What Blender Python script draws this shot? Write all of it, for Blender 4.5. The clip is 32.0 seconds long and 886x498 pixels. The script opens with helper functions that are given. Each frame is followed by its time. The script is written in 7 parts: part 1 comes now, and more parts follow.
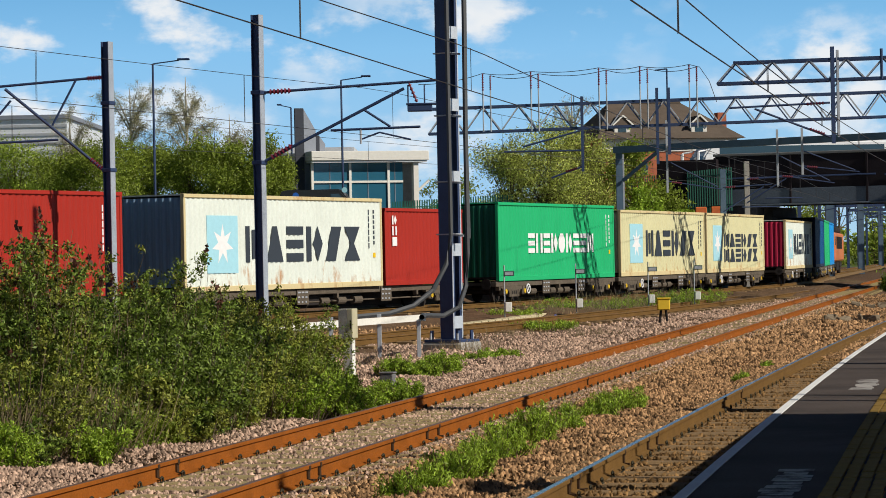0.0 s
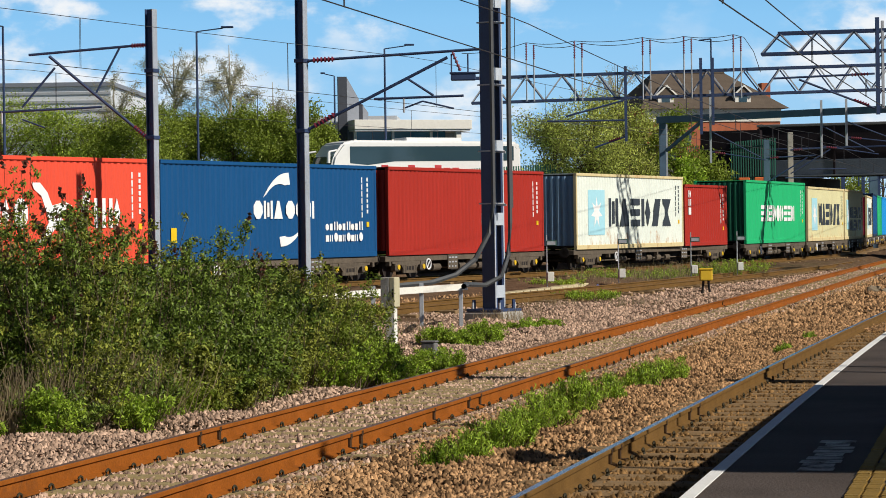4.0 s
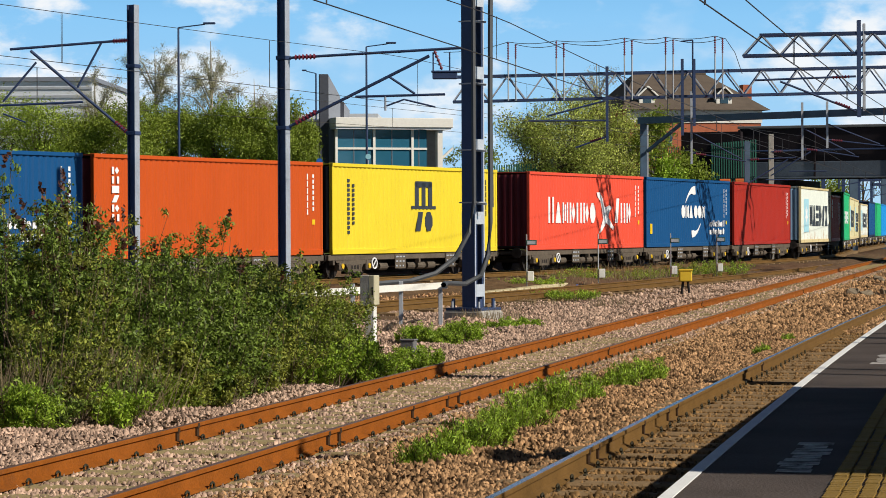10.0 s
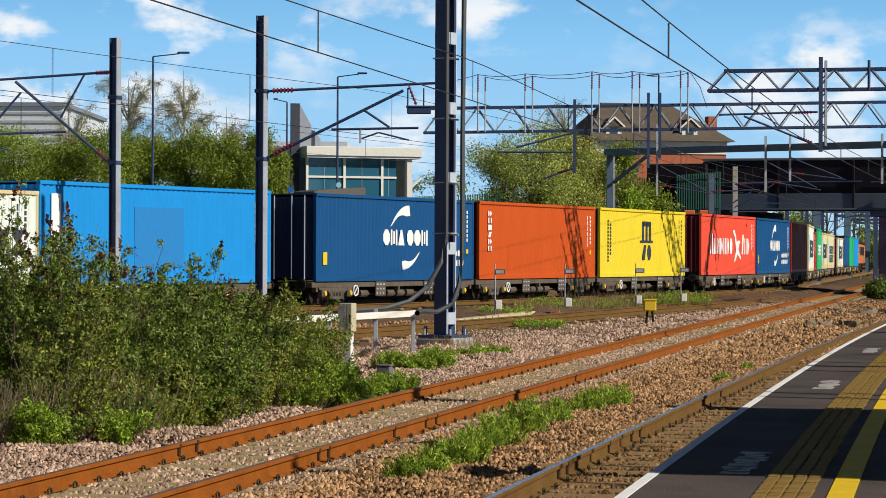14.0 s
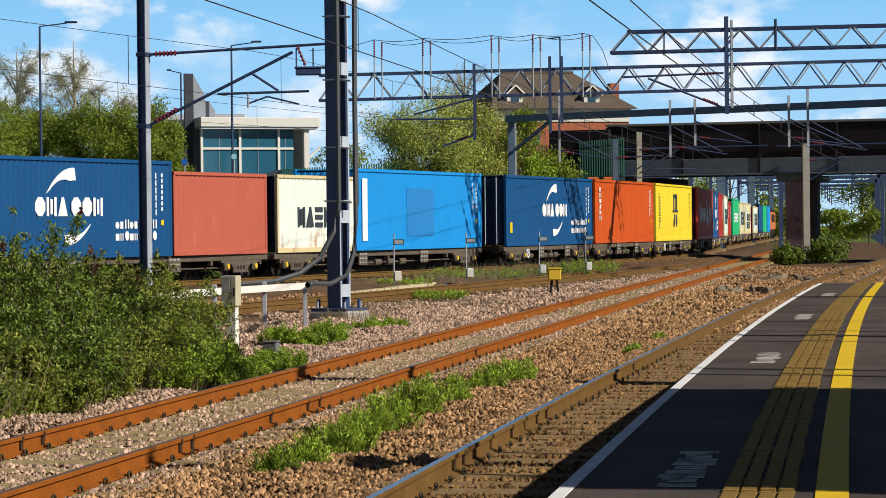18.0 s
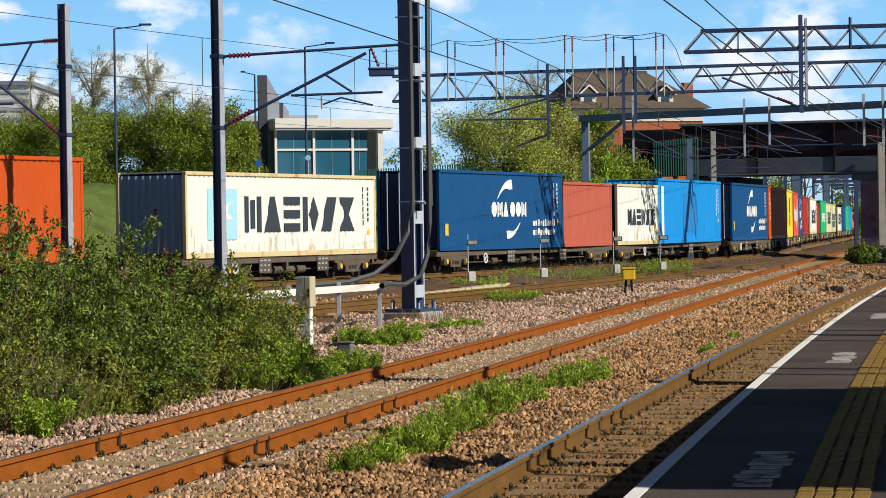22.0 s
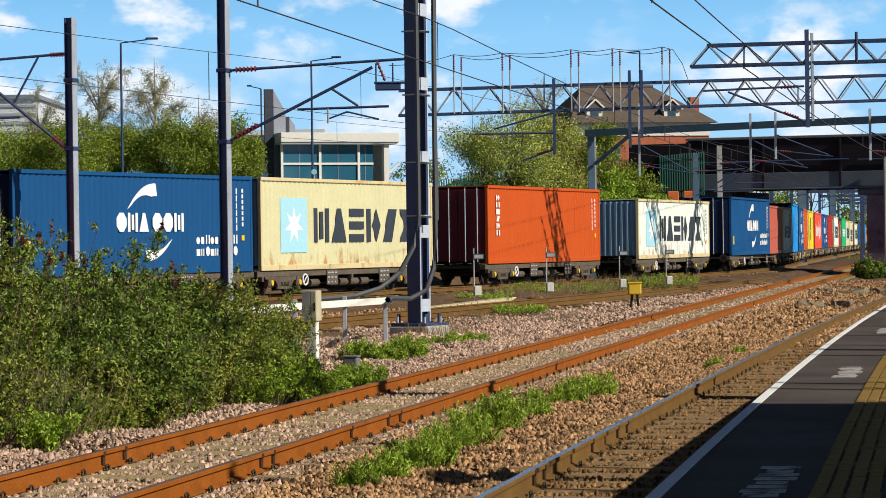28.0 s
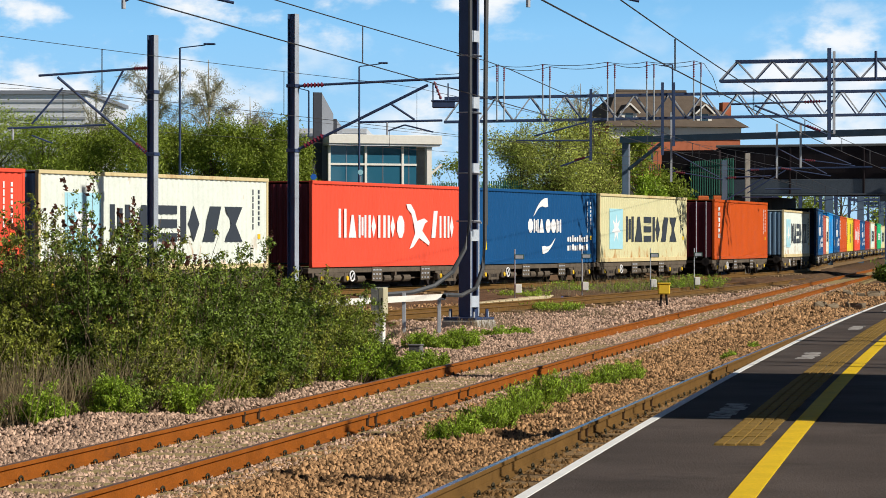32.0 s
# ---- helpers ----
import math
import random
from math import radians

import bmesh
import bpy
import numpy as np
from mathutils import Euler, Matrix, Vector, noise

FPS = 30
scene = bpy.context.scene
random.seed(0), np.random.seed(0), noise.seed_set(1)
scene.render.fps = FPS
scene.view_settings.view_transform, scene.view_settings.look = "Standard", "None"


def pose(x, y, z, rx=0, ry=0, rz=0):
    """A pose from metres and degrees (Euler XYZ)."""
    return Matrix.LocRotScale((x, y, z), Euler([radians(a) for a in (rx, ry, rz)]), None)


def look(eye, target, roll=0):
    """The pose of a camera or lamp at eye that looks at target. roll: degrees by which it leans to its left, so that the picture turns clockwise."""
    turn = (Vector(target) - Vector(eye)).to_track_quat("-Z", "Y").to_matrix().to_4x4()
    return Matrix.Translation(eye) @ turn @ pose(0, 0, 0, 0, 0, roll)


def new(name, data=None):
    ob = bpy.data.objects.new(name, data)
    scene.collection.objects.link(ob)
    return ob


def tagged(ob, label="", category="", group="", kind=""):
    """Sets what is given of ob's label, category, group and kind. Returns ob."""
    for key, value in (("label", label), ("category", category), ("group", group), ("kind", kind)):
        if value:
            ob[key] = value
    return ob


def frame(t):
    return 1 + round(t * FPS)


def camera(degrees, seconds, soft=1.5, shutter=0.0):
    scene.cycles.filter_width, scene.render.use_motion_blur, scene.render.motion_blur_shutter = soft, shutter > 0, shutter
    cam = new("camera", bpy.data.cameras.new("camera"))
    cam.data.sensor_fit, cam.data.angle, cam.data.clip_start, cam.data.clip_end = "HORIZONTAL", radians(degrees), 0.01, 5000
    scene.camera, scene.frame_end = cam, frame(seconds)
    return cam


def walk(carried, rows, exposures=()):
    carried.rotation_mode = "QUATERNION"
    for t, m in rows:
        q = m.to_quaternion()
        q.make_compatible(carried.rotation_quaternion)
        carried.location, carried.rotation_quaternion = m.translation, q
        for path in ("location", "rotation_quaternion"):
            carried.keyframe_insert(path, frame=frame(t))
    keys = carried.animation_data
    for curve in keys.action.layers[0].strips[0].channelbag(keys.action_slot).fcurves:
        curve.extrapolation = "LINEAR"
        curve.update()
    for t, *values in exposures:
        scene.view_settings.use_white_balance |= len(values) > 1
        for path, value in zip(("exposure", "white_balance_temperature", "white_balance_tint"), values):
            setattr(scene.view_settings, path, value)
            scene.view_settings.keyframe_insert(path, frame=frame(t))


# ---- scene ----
# Camera: a hand-held view from the end of a station platform
PATH = [
    (0, pose(0, 0.023, 1.838, 90.26, 1.133, 0.713)),
    (0.5, pose(0, 0.023, 1.838, 90.326, 1.353, 0.808)),
    (1, pose(0, 0.023, 1.838, 90.261, 0.957, 1.061)),
    (1.5, pose(0, 0.023, 1.838, 90.029, 0.267, 1.287)),
    (2, pose(0, 0.023, 1.838, 89.768, -0.267, 1.488)),
    (2.5, pose(0, 0.023, 1.838, 89.642, -0.007, 1.556)),
    (3, pose(0, 0.023, 1.838, 89.586, 0.486, 1.617)),
    (3.5, pose(0, 0.023, 1.838, 89.6, 0.754, 1.661)),
    (5.5, pose(0, 0.023, 1.838, 89.603, 0.849, 1.625)),
    (6, pose(0, 0.023, 1.838, 89.603, 0.771, 1.638)),
    (6.5, pose(0, 0.023, 1.838, 89.813, 0.648, 1.533)),
    (7, pose(0, 0.023, 1.838, 90.089, 0.547, 1.45)),
    (7.5, pose(0, 0.023, 1.838, 90.143, 0.365, 1.345)),
    (8, pose(0, 0.023, 1.838, 89.934, 0.4, 1.255)),
    (8.5, pose(0, 0.023, 1.838, 89.777, 0.564, 1.197)),
    (9, pose(0, 0.023, 1.838, 89.659, 0.576, 1.184)),
    (9.5, pose(0, 0.023, 1.838, 89.581, 0.395, 1.183)),
    (10, pose(0, 0.023, 1.838, 89.566, 0.26, 1.208)),
    (10.5, pose(-0.051, -0.836, 1.868, 89.582, 0.121, 1.143)),
    (11, pose(-0.132, -2.071, 1.906, 89.625, 0.092, 1.05)),
    (11.5, pose(-0.132, -2.071, 1.906, 89.732, 0.289, 1.103)),
    (12, pose(-0.132, -2.071, 1.906, 89.896, 0.783, 1.266)),
    (12.5, pose(-0.132, -2.071, 1.906, 90.041, 0.925, 1.388)),
    (13, pose(-0.132, -2.071, 1.906, 90.16, 0.777, 1.48)),
    (13.5, pose(-0.132, -2.071, 1.906, 90.211, 0.173, 1.24)),
    (14, pose(-0.132, -2.071, 1.906, 90.154, -0.23, 0.456)),
    (14.5, pose(-0.132, -2.071, 1.906, 90.044, -0.152, -0.061)),
    (15, pose(-0.132, -2.071, 1.906, 89.906, 0.033, -0.381)),
    (15.5, pose(-0.132, -2.071, 1.906, 89.795, 0.268, -0.638)),
    (17.5, pose(0.067, 0.928, 1.8, 89.558, 0.466, -1.596)),
    (18, pose(0.08, 1.146, 1.791, 89.56, 0.628, -1.649)),
    (18.5, pose(0.08, 1.146, 1.791, 89.571, 0.857, -1.379)),
    (19, pose(0.08, 1.146, 1.791, 89.602, 1.242, -1.18)),
    (19.5, pose(0.08, 1.146, 1.791, 89.627, 1.248, -0.969)),
    (20, pose(0.08, 1.146, 1.791, 89.65, 1.143, -0.482)),
    (20.5, pose(0.08, 1.146, 1.791, 89.642, 1.007, -0.141)),
    (21, pose(0.08, 1.146, 1.791, 89.608, 0.884, 0.064)),
    (21.5, pose(0.08, 1.146, 1.791, 89.592, 0.894, 0.101)),
    (22, pose(0.08, 1.146, 1.791, 89.59, 0.846, -0.036)),
    (22.5, pose(0.08, 1.146, 1.791, 89.625, 0.818, -0.176)),
    (23, pose(0.08, 1.146, 1.791, 89.663, 0.793, -0.323)),
    (23.5, pose(0.08, 1.146, 1.791, 89.67, 0.823, -0.444)),
    (24, pose(0.08, 1.146, 1.791, 89.656, 0.634, -0.552)),
    (24.5, pose(0.08, 1.146, 1.791, 89.625, 0.517, -0.653)),
    (26.5, pose(0.08, 1.146, 1.791, 89.771, 1.016, -0.608)),
    (27, pose(0.08, 1.146, 1.791, 89.848, 0.974, -0.375)),
    (27.5, pose(0.08, 1.146, 1.791, 89.889, 0.87, -0.111)),
    (28, pose(0.08, 1.146, 1.791, 89.901, 0.776, 0.096)),
    (28.5, pose(0.08, 1.146, 1.791, 89.87, 0.678, 0.252)),
    (29, pose(0.08, 1.146, 1.791, 89.853, 0.726, 0.37)),
    (29.5, pose(0.08, 1.146, 1.791, 89.823, 0.831, 0.444)),
    (30, pose(0.08, 1.146, 1.791, 89.793, 0.868, 0.507)),
    (30.5, pose(-0.027, -0.414, 1.856, 89.777, 0.589, 0.434)),
    (31, pose(-0.135, -2.253, 1.906, 89.795, 0.361, 0.389)),
    (31.5, pose(-0.258, -4.455, 1.964, 89.793, 0.182, 0.444)),
    (32, pose(-0.299, -5.558, 1.962, 89.81, -0.061, 0.808)),
]
cam = camera(19.168, 32.0, soft=0.85)
walk(cam, PATH, exposures=[(0, -0.14), (3, -0.08), (7, -0.02), (10, -0.02), (11, -0.05), (15, -0.03), (18, 0.02), (27, 0.06), (30, 0.05), (31, 0.02), (32, 0.02)])

# ---- light ----
SUN_AZ, SUN_EL = math.atan2(-0.48, 1.0), radians(34.5)
sun = new("sun", bpy.data.lights.new("sun", "SUN"))
sun.data.energy, sun.data.angle, sun.data.color = 5.0, radians(0.7), (1.0, 0.93, 0.82)
sd = Vector((math.cos(SUN_EL) * math.cos(SUN_AZ), math.cos(SUN_EL) * math.sin(SUN_AZ), math.sin(SUN_EL)))
sun.matrix_world = look(sd * 200, (0, 0, 0))
world = bpy.data.worlds.new("sky")
scene.world = world
world.use_nodes = True
wt = world.node_tree
wt.nodes.clear()
w_out = wt.nodes.new("ShaderNodeOutputWorld")
w_bg = wt.nodes.new("ShaderNodeBackground")
w_sky = wt.nodes.new("ShaderNodeTexSky")
w_sky.sky_type, w_sky.sun_disc = "NISHITA", False
w_sky.sun_elevation, w_sky.sun_rotation = SUN_EL, math.pi / 2 - SUN_AZ
w_sky.air_density, w_sky.dust_density, w_sky.ozone_density = 0.28, 0.2, 2.5
w_bg.inputs["Strength"].default_value = 0.056
w_tc = wt.nodes.new("ShaderNodeTexCoord")
w_mp = wt.nodes.new("ShaderNodeMapping")
w_mp.inputs["Location"].default_value = (3.1, 0.4, 0.0)
w_mp.inputs["Scale"].default_value = (25.0, 25.0, 44.0)
w_n = wt.nodes.new("ShaderNodeTexNoise")
w_n.inputs["Scale"].default_value, w_n.inputs["Detail"].default_value, w_n.inputs["Roughness"].default_value = 1.0, 9, 0.55
w_n2 = wt.nodes.new("ShaderNodeTexNoise")
w_n2.inputs["Scale"].default_value, w_n2.inputs["Detail"].default_value = 0.45, 4
wt.links.new(w_tc.outputs["Generated"], w_mp.inputs["Vector"])
wt.links.new(w_mp.outputs["Vector"], w_n.inputs["Vector"])
wt.links.new(w_mp.outputs["Vector"], w_n2.inputs["Vector"])
w_r = wt.nodes.new("ShaderNodeMapRange")
w_r.interpolation_type = "SMOOTHSTEP"
w_r.inputs["From Min"].default_value, w_r.inputs["From Max"].default_value = 0.48, 0.64
wt.links.new(w_n.outputs["Fac"], w_r.inputs["Value"])
w_r2 = wt.nodes.new("ShaderNodeMapRange")
w_r2.inputs["From Min"].default_value, w_r2.inputs["From Max"].default_value = 0.34, 0.54
wt.links.new(w_n2.outputs["Fac"], w_r2.inputs["Value"])
w_f = wt.nodes.new("ShaderNodeMath")
w_f.operation = "MULTIPLY"
wt.links.new(w_r.outputs["Result"], w_f.inputs[0])
wt.links.new(w_r2.outputs["Result"], w_f.inputs[1])
w_sep = wt.nodes.new("ShaderNodeSeparateXYZ")
wt.links.new(w_tc.outputs["Generated"], w_sep.inputs["Vector"])
# the blue deepens from the horizon upwards
w_g = wt.nodes.new("ShaderNodeMapRange")
w_g.inputs["From Min"].default_value, w_g.inputs["From Max"].default_value = 0.0, 0.11
wt.links.new(w_sep.outputs["Z"], w_g.inputs["Value"])
w_blue = wt.nodes.new("ShaderNodeMix")
w_blue.data_type = "RGBA"
w_blue.inputs["A"].default_value = (9.0, 13.9, 17.8, 1)
w_blue.inputs["B"].default_value = (3.8, 10.7, 18.3, 1)
wt.links.new(w_g.outputs["Result"], w_blue.inputs["Factor"])
w_up = wt.nodes.new("ShaderNodeMapRange")
w_up.inputs["From Min"].default_value, w_up.inputs["From Max"].default_value = 0.08, 0.22
w_up.inputs["To Min"].default_value, w_up.inputs["To Max"].default_value = 0.9, 0.0
wt.links.new(w_sep.outputs["Z"], w_up.inputs["Value"])
w_hsv = wt.nodes.new("ShaderNodeMix")
w_hsv.data_type = "RGBA"
wt.links.new(w_up.outputs["Result"], w_hsv.inputs["Factor"])
wt.links.new(w_sky.outputs["Color"], w_hsv.inputs["A"])
wt.links.new(w_blue.outputs["Result"], w_hsv.inputs["B"])
w_mix = wt.nodes.new("ShaderNodeMix")
w_mix.data_type = "RGBA"
w_mix.inputs["B"].default_value = (16.4, 17.0, 17.6, 1)
w_z = wt.nodes.new("ShaderNodeMapRange")
w_z.inputs["From Min"].default_value, w_z.inputs["From Max"].default_value = 0.1, 0.35
w_z.inputs["To Min"].default_value, w_z.inputs["To Max"].default_value = 1.0, 0.0
wt.links.new(w_sep.outputs["Z"], w_z.inputs["Value"])
w_f2 = wt.nodes.new("ShaderNodeMath")
w_f2.operation = "MULTIPLY"
wt.links.new(w_f.outputs[0], w_f2.inputs[0])
wt.links.new(w_z.outputs["Result"], w_f2.inputs[1])
wt.links.new(w_f2.outputs[0], w_mix.inputs["Factor"])
wt.links.new(w_hsv.outputs["Result"], w_mix.inputs["A"])
wt.links.new(w_mix.outputs["Result"], w_bg.inputs["Color"])
wt.links.new(w_bg.outputs["Background"], w_out.inputs["Surface"])
scene.view_settings.exposure = 0.0


# ---- materials ----
def material(name, color, rough=0.7, metal=0.0, var=0.25, scale=6.0, fine=60.0, bump=0.0, dirt=None, dirt_amount=0.0, dirt_scale=1.5, spec=0.5, island=0.0, stretch=(1, 1, 1)):
    """A painted or natural surface: two scales of tone, optional stains of another colour, optional relief."""
    m = bpy.data.materials.new(name)
    m.use_nodes = True
    nt = m.node_tree
    b = nt.nodes["Principled BSDF"]
    b.inputs["Roughness"].default_value = rough
    b.inputs["Metallic"].default_value = metal
    b.inputs["Specular IOR Level"].default_value = spec if rough < 0.7 else 0.1
    tc = nt.nodes.new("ShaderNodeTexCoord")
    mp = nt.nodes.new("ShaderNodeMapping")
    mp.inputs["Scale"].default_value = stretch
    nt.links.new(tc.outputs["Object"], mp.inputs["Vector"])
    n1 = nt.nodes.new("ShaderNodeTexNoise")
    n1.inputs["Scale"].default_value, n1.inputs["Detail"].default_value = scale, 5
    n2 = nt.nodes.new("ShaderNodeTexNoise")
    n2.inputs["Scale"].default_value, n2.inputs["Detail"].default_value = fine, 3
    for n in (n1, n2):
        nt.links.new(mp.outputs["Vector"], n.inputs["Vector"])
    add = nt.nodes.new("ShaderNodeMath")
    add.operation = "ADD"
    nt.links.new(n1.outputs["Fac"], add.inputs[0])
    nt.links.new(n2.outputs["Fac"], add.inputs[1])
    mr = nt.nodes.new("ShaderNodeMapRange")
    mr.inputs["From Min"].default_value, mr.inputs["From Max"].default_value = 0.6, 1.4
    mr.inputs["To Min"].default_value, mr.inputs["To Max"].default_value = 1 - var, 1 + var
    nt.links.new(add.outputs[0], mr.inputs["Value"])
    last = mr.outputs["Result"]
    if island:
        gm = nt.nodes.new("ShaderNodeNewGeometry")
        ir = nt.nodes.new("ShaderNodeMapRange")
        ir.inputs["To Min"].default_value, ir.inputs["To Max"].default_value = 1 - island, 1 + island
        nt.links.new(gm.outputs["Random Per Island"], ir.inputs["Value"])
        mu = nt.nodes.new("ShaderNodeMath")
        mu.operation = "MULTIPLY"
        nt.links.new(last, mu.inputs[0])
        nt.links.new(ir.outputs["Result"], mu.inputs[1])
        last = mu.outputs[0]
    vm = nt.nodes.new("ShaderNodeVectorMath")
    vm.operation = "SCALE"
    vm.inputs[0].default_value = color[:3]
    nt.links.new(last, vm.inputs["Scale"])
    col = vm.outputs["Vector"]
    if dirt:
        n3 = nt.nodes.new("ShaderNodeTexNoise")
        n3.inputs["Scale"].default_value, n3.inputs["Detail"].default_value, n3.inputs["Roughness"].default_value = dirt_scale, 8, 0.7
        nt.links.new(mp.outputs["Vector"], n3.inputs["Vector"])
        dr = nt.nodes.new("ShaderNodeMapRange")
        dr.inputs["From Min"].default_value = 0.72 - 0.35 * dirt_amount
        dr.inputs["From Max"].default_value = 0.86 - 0.30 * dirt_amount
        nt.links.new(n3.outputs["Fac"], dr.inputs["Value"])
        mx = nt.nodes.new("ShaderNodeMix")
        mx.data_type = "RGBA"
        nt.links.new(dr.outputs["Result"], mx.inputs["Factor"])
        nt.links.new(col, mx.inputs["A"])
        mx.inputs["B"].default_value = (*dirt[:3], 1)
        col = mx.outputs["Result"]
    nt.links.new(col, b.inputs["Base Color"])
    if bump:
        bp = nt.nodes.new("ShaderNodeBump")
        bp.inputs["Strength"].default_value, bp.inputs["Distance"].default_value = bump, 0.02
        nt.links.new(add.outputs[0], bp.inputs["Height"])
        nt.links.new(bp.outputs["Normal"], b.inputs["Normal"])
    return m


def leafy(name, color, var=0.45, glow=0.35):
    """Leaves: diffuse with light coming through them, tone differing leaf by leaf."""
    m = bpy.data.materials.new(name)
    m.use_nodes = True
    nt = m.node_tree
    b = nt.nodes["Principled BSDF"]
    b.inputs["Roughness"].default_value = 0.55
    b.inputs["Specular IOR Level"].default_value = 0.35
    g = nt.nodes.new("ShaderNodeNewGeometry")
    mr = nt.nodes.new("ShaderNodeMapRange")
    mr.inputs["To Min"].default_value, mr.inputs["To Max"].default_value = 1 - var, 1 + var
    nt.links.new(g.outputs["Random Per Island"], mr.inputs["Value"])
    vm = nt.nodes.new("ShaderNodeVectorMath")
    vm.operation = "SCALE"
    vm.inputs[0].default_value = color
    nt.links.new(mr.outputs["Result"], vm.inputs["Scale"])
    tr = nt.nodes.new("ShaderNodeBsdfTranslucent")
    mx = nt.nodes.new("ShaderNodeMixShader")
    mx.inputs["Fac"].default_value = glow
    nt.links.new(vm.outputs["Vector"], b.inputs["Base Color"])
    nt.links.new(vm.outputs["Vector"], tr.inputs["Color"])
    nt.links.new(b.outputs["BSDF"], mx.inputs[1])
    nt.links.new(tr.outputs["BSDF"], mx.inputs[2])
    nt.links.new(mx.outputs["Shader"], nt.nodes["Material Output"].inputs["Surface"])
    return m


def rust_streaked(name, color, rust=(0.42, 0.18, 0.04)):
    """Old container paint: rust runs down the side, thickest above the bottom rail, with scattered spots and a dusty tone."""
    m = material(name, color, 0.55, var=0.1, scale=0.8, fine=14, spec=0.15)
    nt = m.node_tree
    b = nt.nodes["Principled BSDF"]
    base = b.inputs["Base Color"].links[0].from_socket
    tc = nt.nodes.new("ShaderNodeTexCoord")
    oi = nt.nodes.new("ShaderNodeObjectInfo")
    sh = nt.nodes.new("ShaderNodeVectorMath")
    sh.operation = "MULTIPLY_ADD"
    sh.inputs[1].default_value = (1, 1, 1)
    nt.links.new(tc.outputs["Object"], sh.inputs[0])
    sc = nt.nodes.new("ShaderNodeMath")
    sc.operation = "MULTIPLY"
    sc.inputs[1].default_value = 40.0
    nt.links.new(oi.outputs["Random"], sc.inputs[0])
    nt.links.new(sc.outputs[0], sh.inputs[2])
    mp = nt.nodes.new("ShaderNodeMapping")
    mp.inputs["Scale"].default_value = (3.2, 3.2, 1.1)
    nt.links.new(sh.outputs["Vector"], mp.inputs["Vector"])
    n = nt.nodes.new("ShaderNodeTexNoise")
    n.inputs["Scale"].default_value, n.inputs["Detail"].default_value, n.inputs["Roughness"].default_value = 1.0, 6, 0.65
    nt.links.new(mp.outputs["Vector"], n.inputs["Vector"])
    sep = nt.nodes.new("ShaderNodeSeparateXYZ")
    nt.links.new(tc.outputs["Object"], sep.inputs["Vector"])
    low = nt.nodes.new("ShaderNodeMapRange")
    low.inputs["From Min"].default_value, low.inputs["From Max"].default_value = 0.15, 1.3
    low.inputs["To Min"].default_value, low.inputs["To Max"].default_value = 0.17, 0.0
    nt.links.new(sep.outputs["Z"], low.inputs["Value"])
    add = nt.nodes.new("ShaderNodeMath")
    nt.links.new(n.outputs["Fac"], add.inputs[0])
    nt.links.new(low.outputs["Result"], add.inputs[1])
    r = nt.nodes.new("ShaderNodeMapRange")
    r.inputs["From Min"].default_value, r.inputs["From Max"].default_value = 0.66, 0.8
    r.inputs["To Max"].default_value = 0.8
    nt.links.new(add.outputs[0], r.inputs["Value"])
    mx = nt.nodes.new("ShaderNodeMix")
    mx.data_type = "RGBA"
    mx.inputs["B"].default_value = (*rust, 1)
    nt.links.new(r.outputs["Result"], mx.inputs["Factor"])
    nt.links.new(base, mx.inputs["A"])
    nt.links.new(mx.outputs["Result"], b.inputs["Base Color"])
    return m


M = {}
M["ballast"] = material("ballast_ground", (0.12, 0.075, 0.045), 0.95, var=0.5, scale=2.5, fine=24, bump=1.0, dirt=(0.12, 0.075, 0.04), dirt_amount=0.45, dirt_scale=0.35)
M["stone_pink"] = material("pink_ballast_stone", (0.43, 0.295, 0.215), 0.9, var=0.3, scale=1.2, fine=40, island=0.65)
M["stone_brown"] = material("brown_ballast_stone", (0.34, 0.2, 0.1), 0.9, var=0.3, scale=1.2, fine=40, island=0.8)
M["stone_dark"] = material("dirty_dark_ballast_stone", (0.19, 0.11, 0.045), 0.9, var=0.3, scale=1.2, fine=40, island=0.7)
M["rust_rail"] = material("rusty_rail", (0.26, 0.08, 0.011), 0.75, var=0.3, scale=3, fine=50, bump=0.2, dirt=(0.12, 0.05, 0.02), dirt_amount=0.35, dirt_scale=1.2)
M["brown_rail"] = material("dull_brown_rail", (0.15, 0.083, 0.026), 0.75, var=0.3, scale=3, fine=50, bump=0.2)
M["rail_head"] = material("polished_rail_head", (0.5, 0.52, 0.56), 0.25, 1.0, var=0.1)
M["rust_head"] = material("dull_rail_head", (0.2, 0.12, 0.09), 0.5, 0.4, var=0.2)
M["sleeper"] = material("concrete_sleeper", (0.33, 0.26, 0.13), 0.9, var=0.3, scale=5, fine=45, bump=0.3, dirt=(0.15, 0.1, 0.05), dirt_amount=0.5)
M["sleeper_brown"] = material("stained_sleeper", (0.24, 0.16, 0.085), 0.9, var=0.3, scale=5, fine=45, bump=0.3)
M["clip"] = material("rail_clip_iron", (0.05, 0.045, 0.03), 0.7, 0.3)
M["asphalt"] = material("platform_asphalt", (0.082, 0.066, 0.058), 0.9, var=0.45, scale=1.4, fine=80, bump=0.3, dirt=(0.048, 0.04, 0.036), dirt_amount=0.5, dirt_scale=0.8)
M["coping"] = material("white_edge_paint", (0.8, 0.8, 0.78), 0.7, var=0.1, scale=6, fine=60, dirt=(0.35, 0.32, 0.28), dirt_amount=0.15, dirt_scale=3)
M["yellow_paint"] = material("yellow_line_paint", (0.75, 0.5, 0.02), 0.7, var=0.15, dirt=(0.3, 0.22, 0.05), dirt_amount=0.2, dirt_scale=2)
